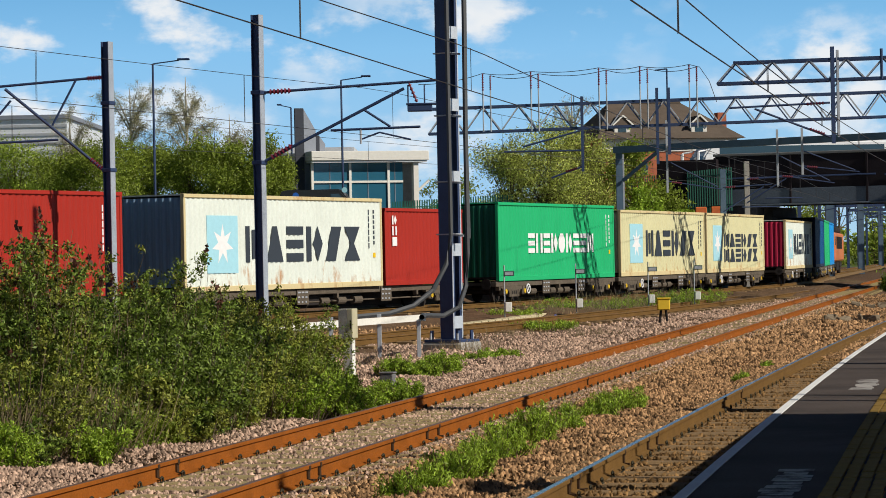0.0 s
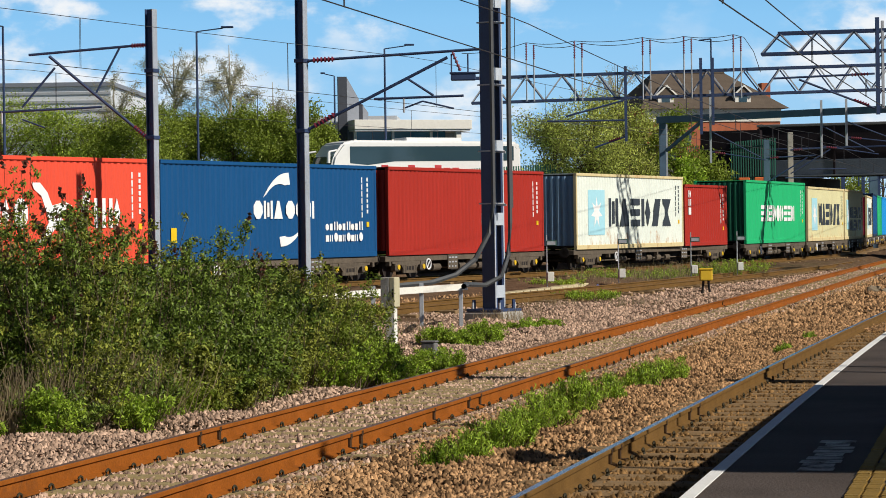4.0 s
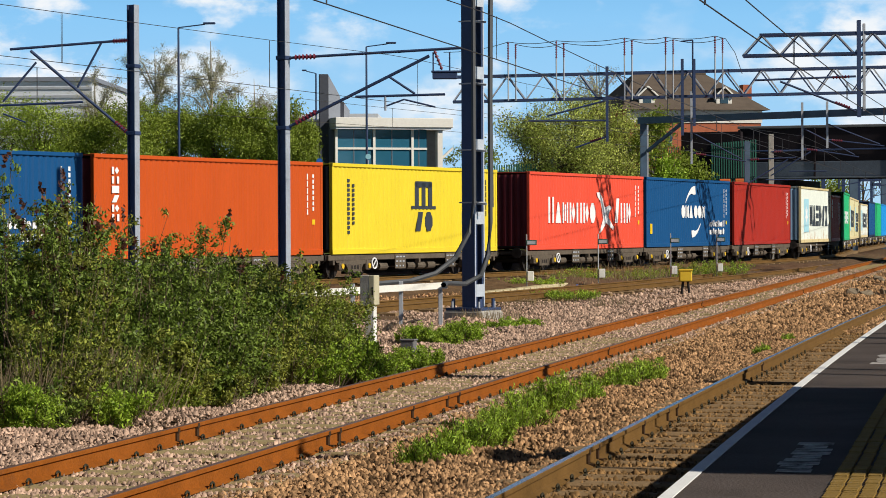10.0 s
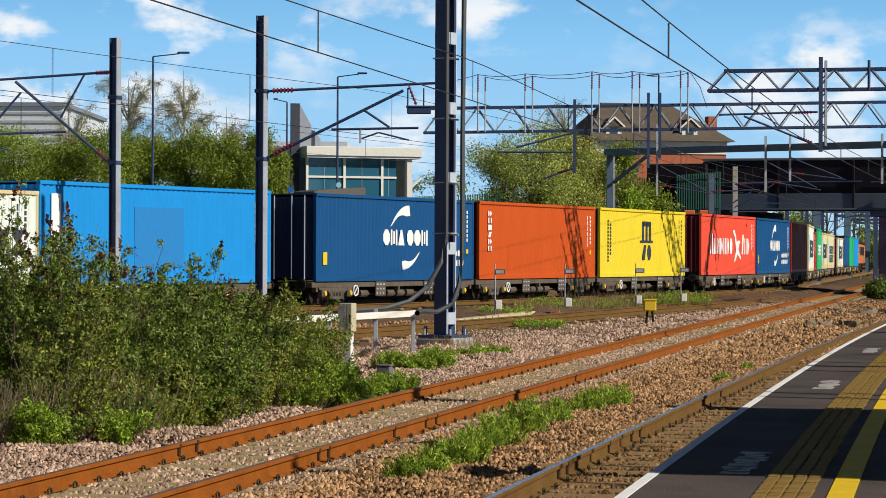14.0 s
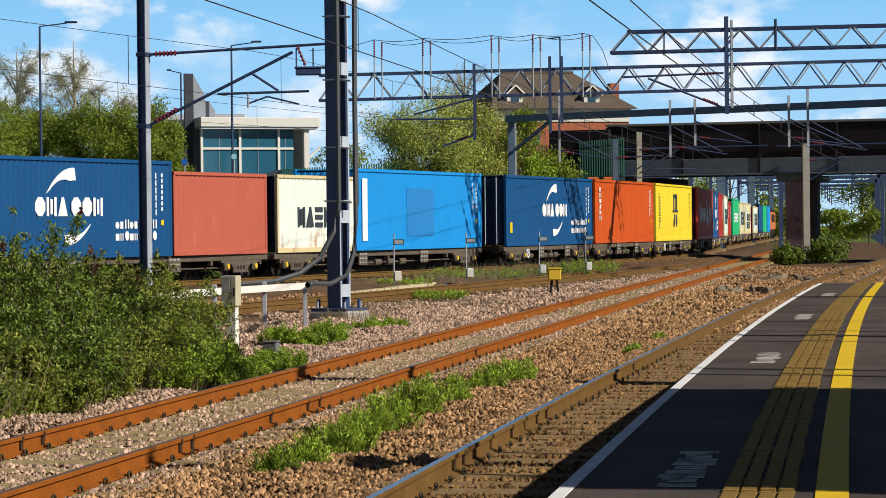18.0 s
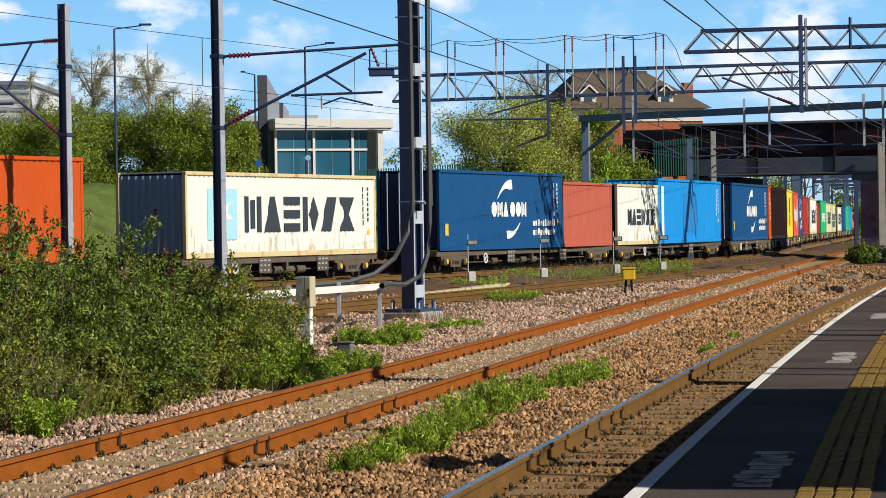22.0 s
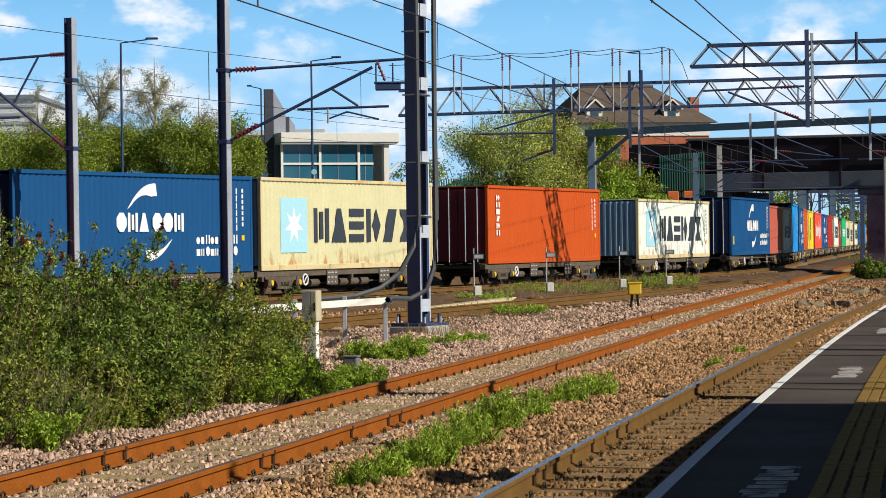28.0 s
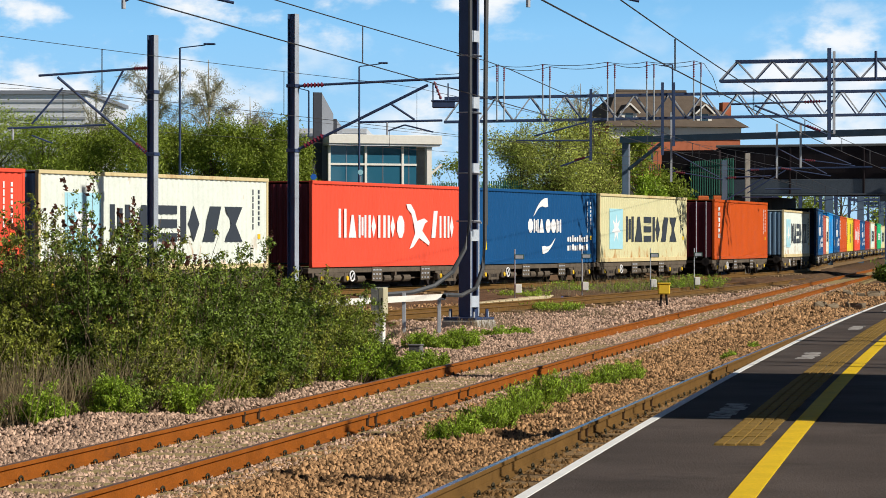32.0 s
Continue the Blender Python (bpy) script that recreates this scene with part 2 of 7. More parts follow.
M["tactile"] = material("buff_tactile_slab", (0.26, 0.165, 0.045), 0.85, var=0.2, scale=3, fine=60, bump=0.3)
# mast faces: shade and sunlight are put into separate tones of one steel
M["steel_shade_tone"] = material("galvanised_steel_shade_tone", (0.03, 0.053, 0.125), 0.55, 0.2, var=0.25, scale=2, fine=30)
M["steel_sun_tone"] = material("galvanised_steel_sun_tone", (0.55, 0.6, 0.66), 0.5, 0.3, var=0.15, scale=3, fine=30)
M["flange_sun_tone"] = material("dull_flange_sun_tone", (0.36, 0.4, 0.46), 0.6, 0.2, var=0.25, scale=2, fine=30, dirt=(0.2, 0.17, 0.14), dirt_amount=0.35, dirt_scale=2)
M["steel_blue"] = material("blue_grey_steel_paint", (0.08, 0.13, 0.19), 0.6, 0.1, var=0.25, scale=2, fine=30)
M["wire"] = material("overhead_wire", (0.05, 0.05, 0.055), 0.6, 0.5, var=0.1)
M["insulator"] = material("red_insulator", (0.15, 0.005, 0.025), 0.5, var=0.15)
M["cable"] = material("black_rubber_cable", (0.06, 0.065, 0.07), 0.6, var=0.15)
M["concrete"] = material("weathered_concrete", (0.36, 0.34, 0.3), 0.9, var=0.25, scale=2, fine=35, bump=0.3, dirt=(0.2, 0.18, 0.14), dirt_amount=0.4)
M["concrete_dark"] = material("dark_concrete_footing", (0.16, 0.16, 0.16), 0.9, var=0.25, scale=2, fine=35, bump=0.4)
M["white_paint"] = material("flaking_white_paint", (0.75, 0.74, 0.68), 0.7, var=0.12, dirt=(0.35, 0.3, 0.2), dirt_amount=0.25, dirt_scale=6)
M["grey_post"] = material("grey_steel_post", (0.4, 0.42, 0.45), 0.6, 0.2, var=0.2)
M["yellow_box"] = material("yellow_cabinet_paint", (0.7, 0.45, 0.02), 0.6, var=0.15)
M["grass"] = leafy("bright_weed_leaf", (0.29, 0.41, 0.04), 0.75)
M["leaf_bush"] = leafy("shrub_leaf", (0.15, 0.215, 0.03), 0.85, 0.28)
M["leaf_light"] = leafy("young_shrub_leaf", (0.29, 0.41, 0.04), 0.65)
M["leaf_tree"] = leafy("tree_leaf", (0.23, 0.295, 0.035))
M["leaf_blossom"] = leafy("pale_blossom_leaf", (0.42, 0.46, 0.11), 0.85)
M["leaf_grey"] = leafy("bare_birch_twig", (0.36, 0.35, 0.2), 0.4, 0.5)
M["seed"] = leafy("dried_flower_spike", (0.13, 0.05, 0.03))
M["straw"] = leafy("dry_straw_stalk", (0.36, 0.28, 0.16))
M["bark"] = material("bark", (0.14, 0.105, 0.07), 0.95, var=0.35, scale=4, fine=30, bump=0.5)
M["bank"] = material("grassy_bank", (0.1, 0.14, 0.035), 0.95, var=0.5, scale=1.2, fine=14, bump=0.8, dirt=(0.12, 0.1, 0.05), dirt_amount=0.5, dirt_scale=0.4)
M["bridge_dark"] = material("dark_bridge_girder", (0.019, 0.015, 0.018), 0.75, var=0.3, scale=0.8, fine=12, dirt=(0.035, 0.028, 0.03), dirt_amount=0.4, dirt_scale=0.5)
M["bridge_beam"] = material("grey_bridge_beam", (0.1, 0.12, 0.15), 0.7, var=0.25, scale=0.8, fine=14, dirt=(0.1, 0.1, 0.1), dirt_amount=0.4, dirt_scale=0.6)
M["bridge_pier"] = material("stained_bridge_pier", (0.09, 0.08, 0.09), 0.85, var=0.3, scale=1, fine=16, bump=0.3)
M["pier_mauve"] = material("mauve_bridge_pier", (0.2, 0.14, 0.19), 0.85, var=0.35, scale=1, fine=16, bump=0.3, dirt=(0.07, 0.05, 0.06), dirt_amount=0.5, dirt_scale=0.8)
M["roof_tile"] = material("brown_roof_tile", (0.12, 0.095, 0.075), 0.9, var=0.25, scale=1.2, fine=25, bump=0.4)
M["brick"] = material("red_brick", (0.4, 0.13, 0.07), 0.9, var=0.25, scale=2, fine=30)
M["render_white"] = material("cream_wall_render", (0.72, 0.7, 0.64), 0.85, var=0.08)
M["clad_grey"] = material("grey_cladding", (0.2, 0.22, 0.26), 0.6, var=0.12)
M["tower_dark"] = material("dark_brown_cladding", (0.055, 0.06, 0.075), 0.7, var=0.15)
M["clad_light"] = material("light_metal_cladding", (0.66, 0.68, 0.7), 0.5, 0.1, var=0.12)
M["fence_green"] = material("green_palisade_paint", (0.02, 0.13, 0.09), 0.6, var=0.2)
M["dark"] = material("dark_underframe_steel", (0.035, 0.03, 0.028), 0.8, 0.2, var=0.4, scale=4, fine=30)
M["underframe"] = material("dusty_wagon_frame", (0.12, 0.098, 0.075), 0.85, var=0.35, scale=3, fine=25, dirt=(0.06, 0.05, 0.04), dirt_amount=0.5)
M["black"] = material("black_paint", (0.02, 0.02, 0.022), 0.5, var=0.1)
M["white"] = material("white_marking_paint", (0.8, 0.8, 0.8), 0.6, var=0.08)
M["letter_dark"] = material("dark_lettering_paint", (0.03, 0.04, 0.055), 0.6, var=0.1)
M["pale_blue"] = material("pale_blue_emblem_paint", (0.36, 0.66, 0.76), 0.6, var=0.08)
M["sky_patch"] = material("repainted_blue_patch", (0.012, 0.2, 0.52), 0.6, var=0.1)
M["faded_white"] = material("faded_floor_paint", (0.5, 0.47, 0.44), 0.85, var=0.3, scale=8, fine=60, dirt=(0.1, 0.08, 0.07), dirt_amount=0.75, dirt_scale=8)
M["cream_sun_tone"] = material("cream_cabinet_sun_tone", (0.48, 0.44, 0.3), 0.7, var=0.15, dirt=(0.35, 0.3, 0.2), dirt_amount=0.3, dirt_scale=8)
M["sign_green"] = material("dark_green_sign", (0.03, 0.08, 0.06), 0.5, var=0.1)
M["blue_plastic"] = material("blue_plastic", (0.02, 0.12, 0.5), 0.4, var=0.1)
M["green_plastic"] = material("green_plastic", (0.02, 0.45, 0.1), 0.4, var=0.1)
M["orange_plastic"] = material("orange_plastic", (0.6, 0.13, 0.03), 0.6, var=0.15)
M["car_silver"] = material("silver_car_paint", (0.45, 0.47, 0.5), 0.3, 0.4, var=0.05)
M["car_dark"] = material("dark_blue_car_paint", (0.015, 0.025, 0.045), 0.25, 0.2, var=0.05)
M["coach_white"] = material("white_coach_paint", (0.78, 0.78, 0.78), 0.3, var=0.05)
M["red_script"] = material("red_script_paint", (0.5, 0.03, 0.04), 0.5, var=0.05)
M["lorry_dark"] = material("dusty_dark_lorry_paint", (0.09, 0.08, 0.075), 0.6, var=0.2)
M["leaf_spring"] = leafy("pale_spring_leaf", (0.31, 0.4, 0.05))
M["leaf_olive"] = leafy("olive_shrub_leaf", (0.225, 0.25, 0.037), 0.85, 0.28)
M["birch_bark"] = material("birch_bark", (0.42, 0.38, 0.3), 0.9, var=0.3, scale=3, fine=20)
M["concrete_brown"] = material("dusty_broken_concrete", (0.24, 0.19, 0.13), 0.9, var=0.3, scale=3, fine=30, bump=0.4)
M["concrete_pale"] = material("pale_sandy_concrete", (0.5, 0.43, 0.27), 0.9, var=0.3, scale=3, fine=30, bump=0.3, dirt=(0.3, 0.22, 0.12), dirt_amount=0.4)
M["tyre"] = material("tyre_rubber", (0.02, 0.02, 0.02), 0.85, var=0.2)


def glass_mat(name, tint, rough=0.06):
    m = bpy.data.materials.new(name)
    m.use_nodes = True
    b = m.node_tree.nodes["Principled BSDF"]
    b.inputs["Base Color"].default_value = (*tint, 1)
    b.inputs["Roughness"].default_value = rough
    b.inputs["Specular IOR Level"].default_value = 0.5
    return m


M["glass"] = glass_mat("dark_window_glass", (0.03, 0.06, 0.08))
M["glass_blue"] = glass_mat("blue_tinted_glass", (0.025, 0.12, 0.19))
# dark colour of the shadows painted across the rails
M["shadow_band"] = material("dark_shadow_band", (0.06, 0.035, 0.02), 0.8, 0.2, var=0.3)
M["loco_orange"] = material("orange_locomotive_paint", (0.6, 0.16, 0.02), 0.4, var=0.1)


# ---- building helpers ----
def part(name, bm, mat, parent=None, label=""):
    me = bpy.data.meshes.new(name)
    bm.to_mesh(me)
    bm.free()
    me.materials.append(mat)
    ob = new(name, me)
    if parent is not None:
        ob.parent = parent
    if label:
        tagged(ob, label)
    return ob


def raw(name, verts, faces, mat, parent=None, label=""):
    me = bpy.data.meshes.new(name)
    me.from_pydata(verts, [], faces)
    me.update()
    me.materials.append(mat)
    ob = new(name, me)
    if parent is not None:
        ob.parent = parent
    if label:
        tagged(ob, label)
    return ob


def thing(name, loc, label, category, group="", kind="", rz=0.0):
    e = new(name)
    e.matrix_world = pose(*loc, 0, 0, rz)
    return tagged(e, label, category, group, kind)


def add_box(bm, x0, x1, y0, y1, z0, z1, bevel=0.0, m=None):
    ret = bmesh.ops.create_cube(bm, size=1)
    vs = ret["verts"]
    bmesh.ops.scale(bm, vec=(x1 - x0, y1 - y0, z1 - z0), verts=vs)
    bmesh.ops.translate(bm, vec=((x0 + x1) / 2, (y0 + y1) / 2, (z0 + z1) / 2), verts=vs)
    if m is not None:
        bmesh.ops.transform(bm, matrix=m, verts=vs)
    if bevel:
        es = list({e for v in vs for e in v.link_edges})
        bmesh.ops.bevel(bm, geom=es, offset=bevel, segments=1, affect="EDGES")
    return bm


def box(x0, x1, y0, y1, z0, z1, bevel=0.0):
    return add_box(bmesh.new(), x0, x1, y0, y1, z0, z1, bevel)


def add_beam(bm, a, b, w, h=None):
    """A square bar from a to b."""
    a, b = Vector(a), Vector(b)
    d = b - a
    q = d.to_track_quat("X", "Z").to_matrix().to_4x4()
    h = h or w
    return add_box(bm, 0, d.length, -w / 2, w / 2, -h / 2, h / 2, 0, Matrix.Translation(a) @ q)


def beam(a, b, w, h=None):
    return add_beam(bmesh.new(), a, b, w, h)


def add_tube(bm, a, b, r, r2=None, seg=8):
    a, b = Vector(a), Vector(b)
    d = b - a
    m = Matrix.Translation((a + b) / 2) @ d.to_track_quat("Z", "Y").to_matrix().to_4x4()
    bmesh.ops.create_cone(bm, cap_ends=True, segments=seg, radius1=r, radius2=r if r2 is None else r2, depth=d.length, matrix=m)
    return bm


def tube(a, b, r, r2=None, seg=8):
    return add_tube(bmesh.new(), a, b, r, r2, seg)


def bent_bar(pts, r, seg=6):
    """Vertices and faces of a round bar through the points."""
    vs, fs = [], []
    P = [Vector(p) for p in pts]
    for i, p in enumerate(P):
        d = (P[min(i + 1, len(P) - 1)] - P[max(i - 1, 0)]).normalized()
        u = d.cross(Vector((0.13, 0.2, 1))).normalized()
        v = d.cross(u)
        for k in range(seg):
            a = 2 * math.pi * k / seg
            vs.append(p + r * (math.cos(a) * u + math.sin(a) * v))
    for i in range(len(P) - 1):
        for k in range(seg):
            fs.append((i * seg + k, i * seg + (k + 1) % seg, (i + 1) * seg + (k + 1) % seg, (i + 1) * seg + k))
    return vs, fs


def cable_run(name, pts, r, mat, parent=None):
    """A round cable through the points, as a mesh."""
    vs, fs = bent_bar(pts, r)
    return raw(name, vs, fs, mat, parent)


def sagged(a, b, sag, n=14):
    a, b = Vector(a), Vector(b)
    return [a.lerp(b, i / n) - Vector((0, 0, sag * 4 * (i / n) * (1 - i / n))) for i in range(n + 1)]


def leaves(rng, centres, radii, count, size, flat=0.0, jitter=0.28):
    """Vertices and faces of many small leaf blades in a set of ellipsoids, denser near their surface."""
    c = np.asarray(centres, float)
    r = np.asarray(radii, float)
    vol = r.prod(1) ** 0.75
    pick = rng.choice(len(c), count, p=vol / vol.sum())
    d = rng.normal(size=(count, 3))
    d /= np.linalg.norm(d, axis=1)[:, None]
    rad = rng.uniform(0.1, 1.0, count) ** 0.5 * (1 + jitter * rng.normal(size=count))
    p = c[pick] + d * r[pick] * rad[:, None]
    u = rng.normal(size=(count, 3))
    u[:, 2] += flat
    u /= np.linalg.norm(u, axis=1)[:, None]
    w = np.cross(u, rng.normal(size=(count, 3)))
    w /= np.linalg.norm(w, axis=1)[:, None]
    s = size * rng.uniform(0.6, 1.4, count)[:, None]
    a = p - u * s
    b = p + w * s * 0.42
    e = p + u * s
    f = p - w * s * 0.42
    v = np.stack([a, b, e, f], 1).reshape(-1, 3)
    return v


def leaf_part(name, v, mat, parent, label=""):
    n = len(v) // 4
    me = bpy.data.meshes.new(name)
    me.vertices.add(len(v))
    me.vertices.foreach_set("co", np.ascontiguousarray(v, dtype=np.float32).ravel())
    me.loops.add(4 * n)
    me.loops.foreach_set("vertex_index", np.arange(4 * n, dtype=np.int32))
    me.polygons.add(n)
    me.polygons.foreach_set("loop_start", np.arange(0, 4 * n, 4, dtype=np.int32))
    me.update()
    me.validate()
    me.materials.append(mat)
    ob = new(name, me)
    if parent is not None:
        ob.parent = parent
    if label:
        tagged(ob, label)
    return ob


# ---- lines of the place: x of each line against the distance y ----
def line_platform(y):
    u = y / 50
    return -1.052 + 8.572 * u + 1.516 * u * u


def line_track_1(y):
    u = y / 50
    return -3.523 + 9.378 * u + 0.6445 * u * u + 0.77


def line_track_2(y):
    u = y / 50
    return -6.992 + 9.67 * u + 0.033 * u * u


def line_track_3(y):
    u = (y - 62) / 54
    return -4.1 + 18.5 * u - 2.4 * u * u


# the freight line: a curve that eases into the straight beyond the road bridge
_ys = np.arange(-320, 760, 0.25)


def _slope(y):
    k = lambda v: 0.749744 - 0.003161520 * v
    s = np.where(y > 115, k(115) + (0.16 - k(115)) * np.clip((y - 115) / 45, 0, 1), k(y))
    s = np.where(y > 200, 0.185, s)
    return np.where(y < 40, k(40), s)


_xs = np.cumsum(_slope(_ys)) * 0.25
_xs += -6.5587 - np.interp(80, _ys, _xs)
_arc = np.cumsum(np.hypot(1, _slope(_ys))) * 0.25
_arc -= np.interp(70, _ys, _arc)
FACE = 1.22
RAIL4 = 0.27


def freight_xy(a, off=0.0):
    """The point at the length a along the near face of the train, shifted off metres to the far side."""
    y = float(np.interp(a, _arc, _ys))
    x = float(np.interp(y, _ys, _xs))
    s = float(_slope(np.array(y)))
    n = math.hypot(1, s)
    return x - off / n, y + off * s / n


# ---- ground ----
def bank_height(x, y):
    """Railway land is flat; beyond the freight line it climbs to the level of the road."""
    xf = float(np.interp(y, _ys, _xs))
    d = (xf - x) / 1.15 - 4.5
    if y > 138:
        d = min(d, 8 - (y - 138) * 0.2)
    h = 4.0 * min(max(d / 9.0, 0), 1)
    return h * h * (3 * 4.0 - 2 * h) / 16.0


def relief(x, y):
    """Unevenness of the loose ballast, from -1 to 1."""
    return (0.5 * np.sin(1.3 * x + 0.9 * y) * np.sin(0.55 * y - 0.4 * x + 1.1) + 0.3 * np.sin(2.7 * x - 1.9 * y + 0.7) * np.sin(0.9 * x + 0.7 * y)
            + 0.35 * np.sin(0.8 * x + 2.1 * y + 2.0) * np.sin(2.3 * x + 0.5))


def lie(x, y):
    """Height of the ballast bed away from the sleepers."""
    d = np.minimum(np.abs(x - line_track_1(y)), np.abs(x - line_track_2(y)))
    return -0.30 + 0.13 * relief(x, y) * np.clip((d - 1.1) / 0.7, 0, 1)


def make_ground():
    xs = np.concatenate([np.linspace(-2500, -120, 12), np.linspace(-100, -20, 30), np.linspace(-19, 34, 130), np.linspace(36, 120, 20), np.linspace(160, 2500, 10)])
    ys = np.concatenate([np.linspace(-400, 0, 10), np.linspace(4, 90, 200), np.linspace(91, 180, 90), np.linspace(185, 420, 30), np.linspace(480, 3500, 14)])
    vs = []
    for y in ys:
        for x in xs:
            z = -0.33
            if 4 <= y < 180 and -19 < x < 34:
                z = float(lie(x, y)) - 0.03
                df = abs(float(np.interp(y, _ys, _xs)) - 1.2 - x)
                z += 0.36 * min(max(1.0 - (df - 2.4) / 3.0, 0), 1)
                for f in (line_track_1, line_track_2, line_track_3):
                    d = abs(x - f(y))
                    z = max(z, -0.235 - 0.3 * max(0, d - 1.3)) if d < 2.1 else z
            if -60 < x < 40 and 40 < y < 400:
                z += bank_height(float(x), float(y))
            elif x <= -60 and y > 40:
                z += 4.0
            vs.append((x, y, z))
    nx = len(xs)
    fs = [(j * nx + i, j * nx + i + 1, (j + 1) * nx + i + 1, (j + 1) * nx + i) for j in range(len(ys) - 1) for i in range(nx - 1)]
    g = raw("ground", vs, fs, M["ballast"])
    g.data.materials.append(M["bank"])
    for p in g.data.polygons:
        c = p.center
        if c.z > 0.9 or c.x < -60 or c.y > 420 or c.x > 60:
            p.material_index = 1
    return tagged(g, "stony ballast ground rising to a grassy bank", "ground", kind="structure")


make_ground()


def rail_profile(w, h):
    return [(-0.07, -h), (-0.07, -h + 0.014), (-0.012, -h + 0.035), (-0.012, -0.045), (-w, -0.034), (-w, -0.006), (-w + 0.008, 0.0),
            (w - 0.008, 0.0), (w, -0.006), (w, -0.034), (0.012, -0.045), (0.012, -h + 0.035), (0.07, -h + 0.014), (0.07, -h)]


def rail_mesh(name, line, off, y0, y1, mat, head, parent, step=1.2, lift=0.0):
    pr = rail_profile(0.036, 0.16)
    ys = np.arange(y0, y1 + step, step)
    vs, fs = [], []
    n = len(pr)
    for y in ys:
        s = (line(y + 0.1) - line(y - 0.1)) / 0.2
        k = math.hypot(1, s)
        for a, z in pr:
            d = off + a
            vs.append((line(y) + d / k, y - d * s / k, z + lift))
    for j in range(len(ys) - 1):
        for i in range(n - 1):
            fs.append((j * n + i, j * n + i + 1, (j + 1) * n + i + 1, (j + 1) * n + i))
    ob = raw(name, vs, fs, mat, parent)
    ob.data.materials.append(head)
    for i, p in enumerate(ob.data.polygons):
        if i % (n - 1) == 6:
            p.material_index = 1
    return ob


def make_track(line, y0, y1, rail, head, sleeper_mat, label, near=70, top=-0.162, lift=0.0):
    t = thing("track", (0, 0, 0), label, "railway track", "tracks of the junction")
    rail_mesh("rail", line, -0.7525, y0, y1, rail, head, t, 1.2, lift)
    rail_mesh("rail", line, 0.7525, y0, y1, rail, head, t, 1.2, lift)
    sl = add_box(bmesh.new(), -1.26, 1.26, -0.125, 0.125, -0.2, 0.0, 0.02)
    me = bpy.data.meshes.new("sleeper")
    sl.to_mesh(me)
    sl.free()
    me.materials.append(sleeper_mat)
    cm = bpy.data.meshes.new("rail_clip")
    vs, fs = bent_bar([(0.0, -0.02 + 0.045 * math.cos(0.7 * k), 0.022 + 0.03 * math.sin(0.7 * k)) for k in range(-2, 7)] + [(0.0, 0.06, 0.004)], 0.011, 5)
    cm.from_pydata(vs, [], fs)
    cm.materials.append(M["clip"])
    rng = random.Random(5)
    y = y0
    while y < y1:
        s = (line(y + 0.1) - line(y - 0.1)) / 0.2
        m = pose(line(y), y, top + lift + rng.uniform(-0.008, 0.008), 0, 0, -math.degrees(math.atan(s)) + rng.uniform(-0.7, 0.7))
        ob = new("sleeper", me)
        ob.parent, ob.matrix_basis = t, m
        if y < near:
            for o in (-0.8525, -0.6525, 0.6525, 0.8525):
                o2 = new("rail_clip", cm)
                o2.parent, o2.matrix_basis = t, m @ Matrix.Translation((o, 0, 0))
        y += 0.65 / math.hypot(1, s) if y < near else 1.3
    return t


tr1 = make_track(line_track_1, 11, 150, M["brown_rail"], M["rail_head"], M["sleeper_brown"], "brown-sided running track with polished rail heads beside the platform", 42)
tr2 = make_track(line_track_2, 14, 330, M["rust_rail"], M["rust_head"], M["sleeper"], "orange rusty track on pale concrete sleepers", 48)
make_track(line_track_3, 40, 150, M["brown_rail"], M["rust_head"], M["sleeper_brown"], "dull brown track curving behind the lattice mast", 30, top=-0.16)
make_track(lambda y: float(np.interp(y, _ys, _xs)) - FACE * 1.12, 40, 420, M["brown_rail"], M["rail_head"], M["sleeper_brown"], "freight line carrying the container train", 30, -0.172, RAIL4)


def rail_shadow_bands(t, line, off, ys):
    """Narrow dark bands bent round the rail's side, standing in for cast shadows."""
    for y in ys:
        s = (line(y + 0.1) - line(y - 0.1)) / 0.2
        k = math.hypot(1, s)
        m = pose(line(y) + off / k, y - off * s / k, 0, 0, 0, -math.degrees(math.atan(s)))
        bm = bmesh.new()
        add_box(bm, 0.013, 0.03, -0.035, 0.035, -0.128, -0.044)
        add_box(bm, 0.03, 0.041, -0.03, 0.03, -0.05, -0.006)
        add_box(bm, 0.03, 0.075, -0.03, 0.03, -0.15, -0.128)
        st = part("shadow_band", bm, M["shadow_band"], t, "dark band shaped as a shadow across the rail")
        st.matrix_basis = m


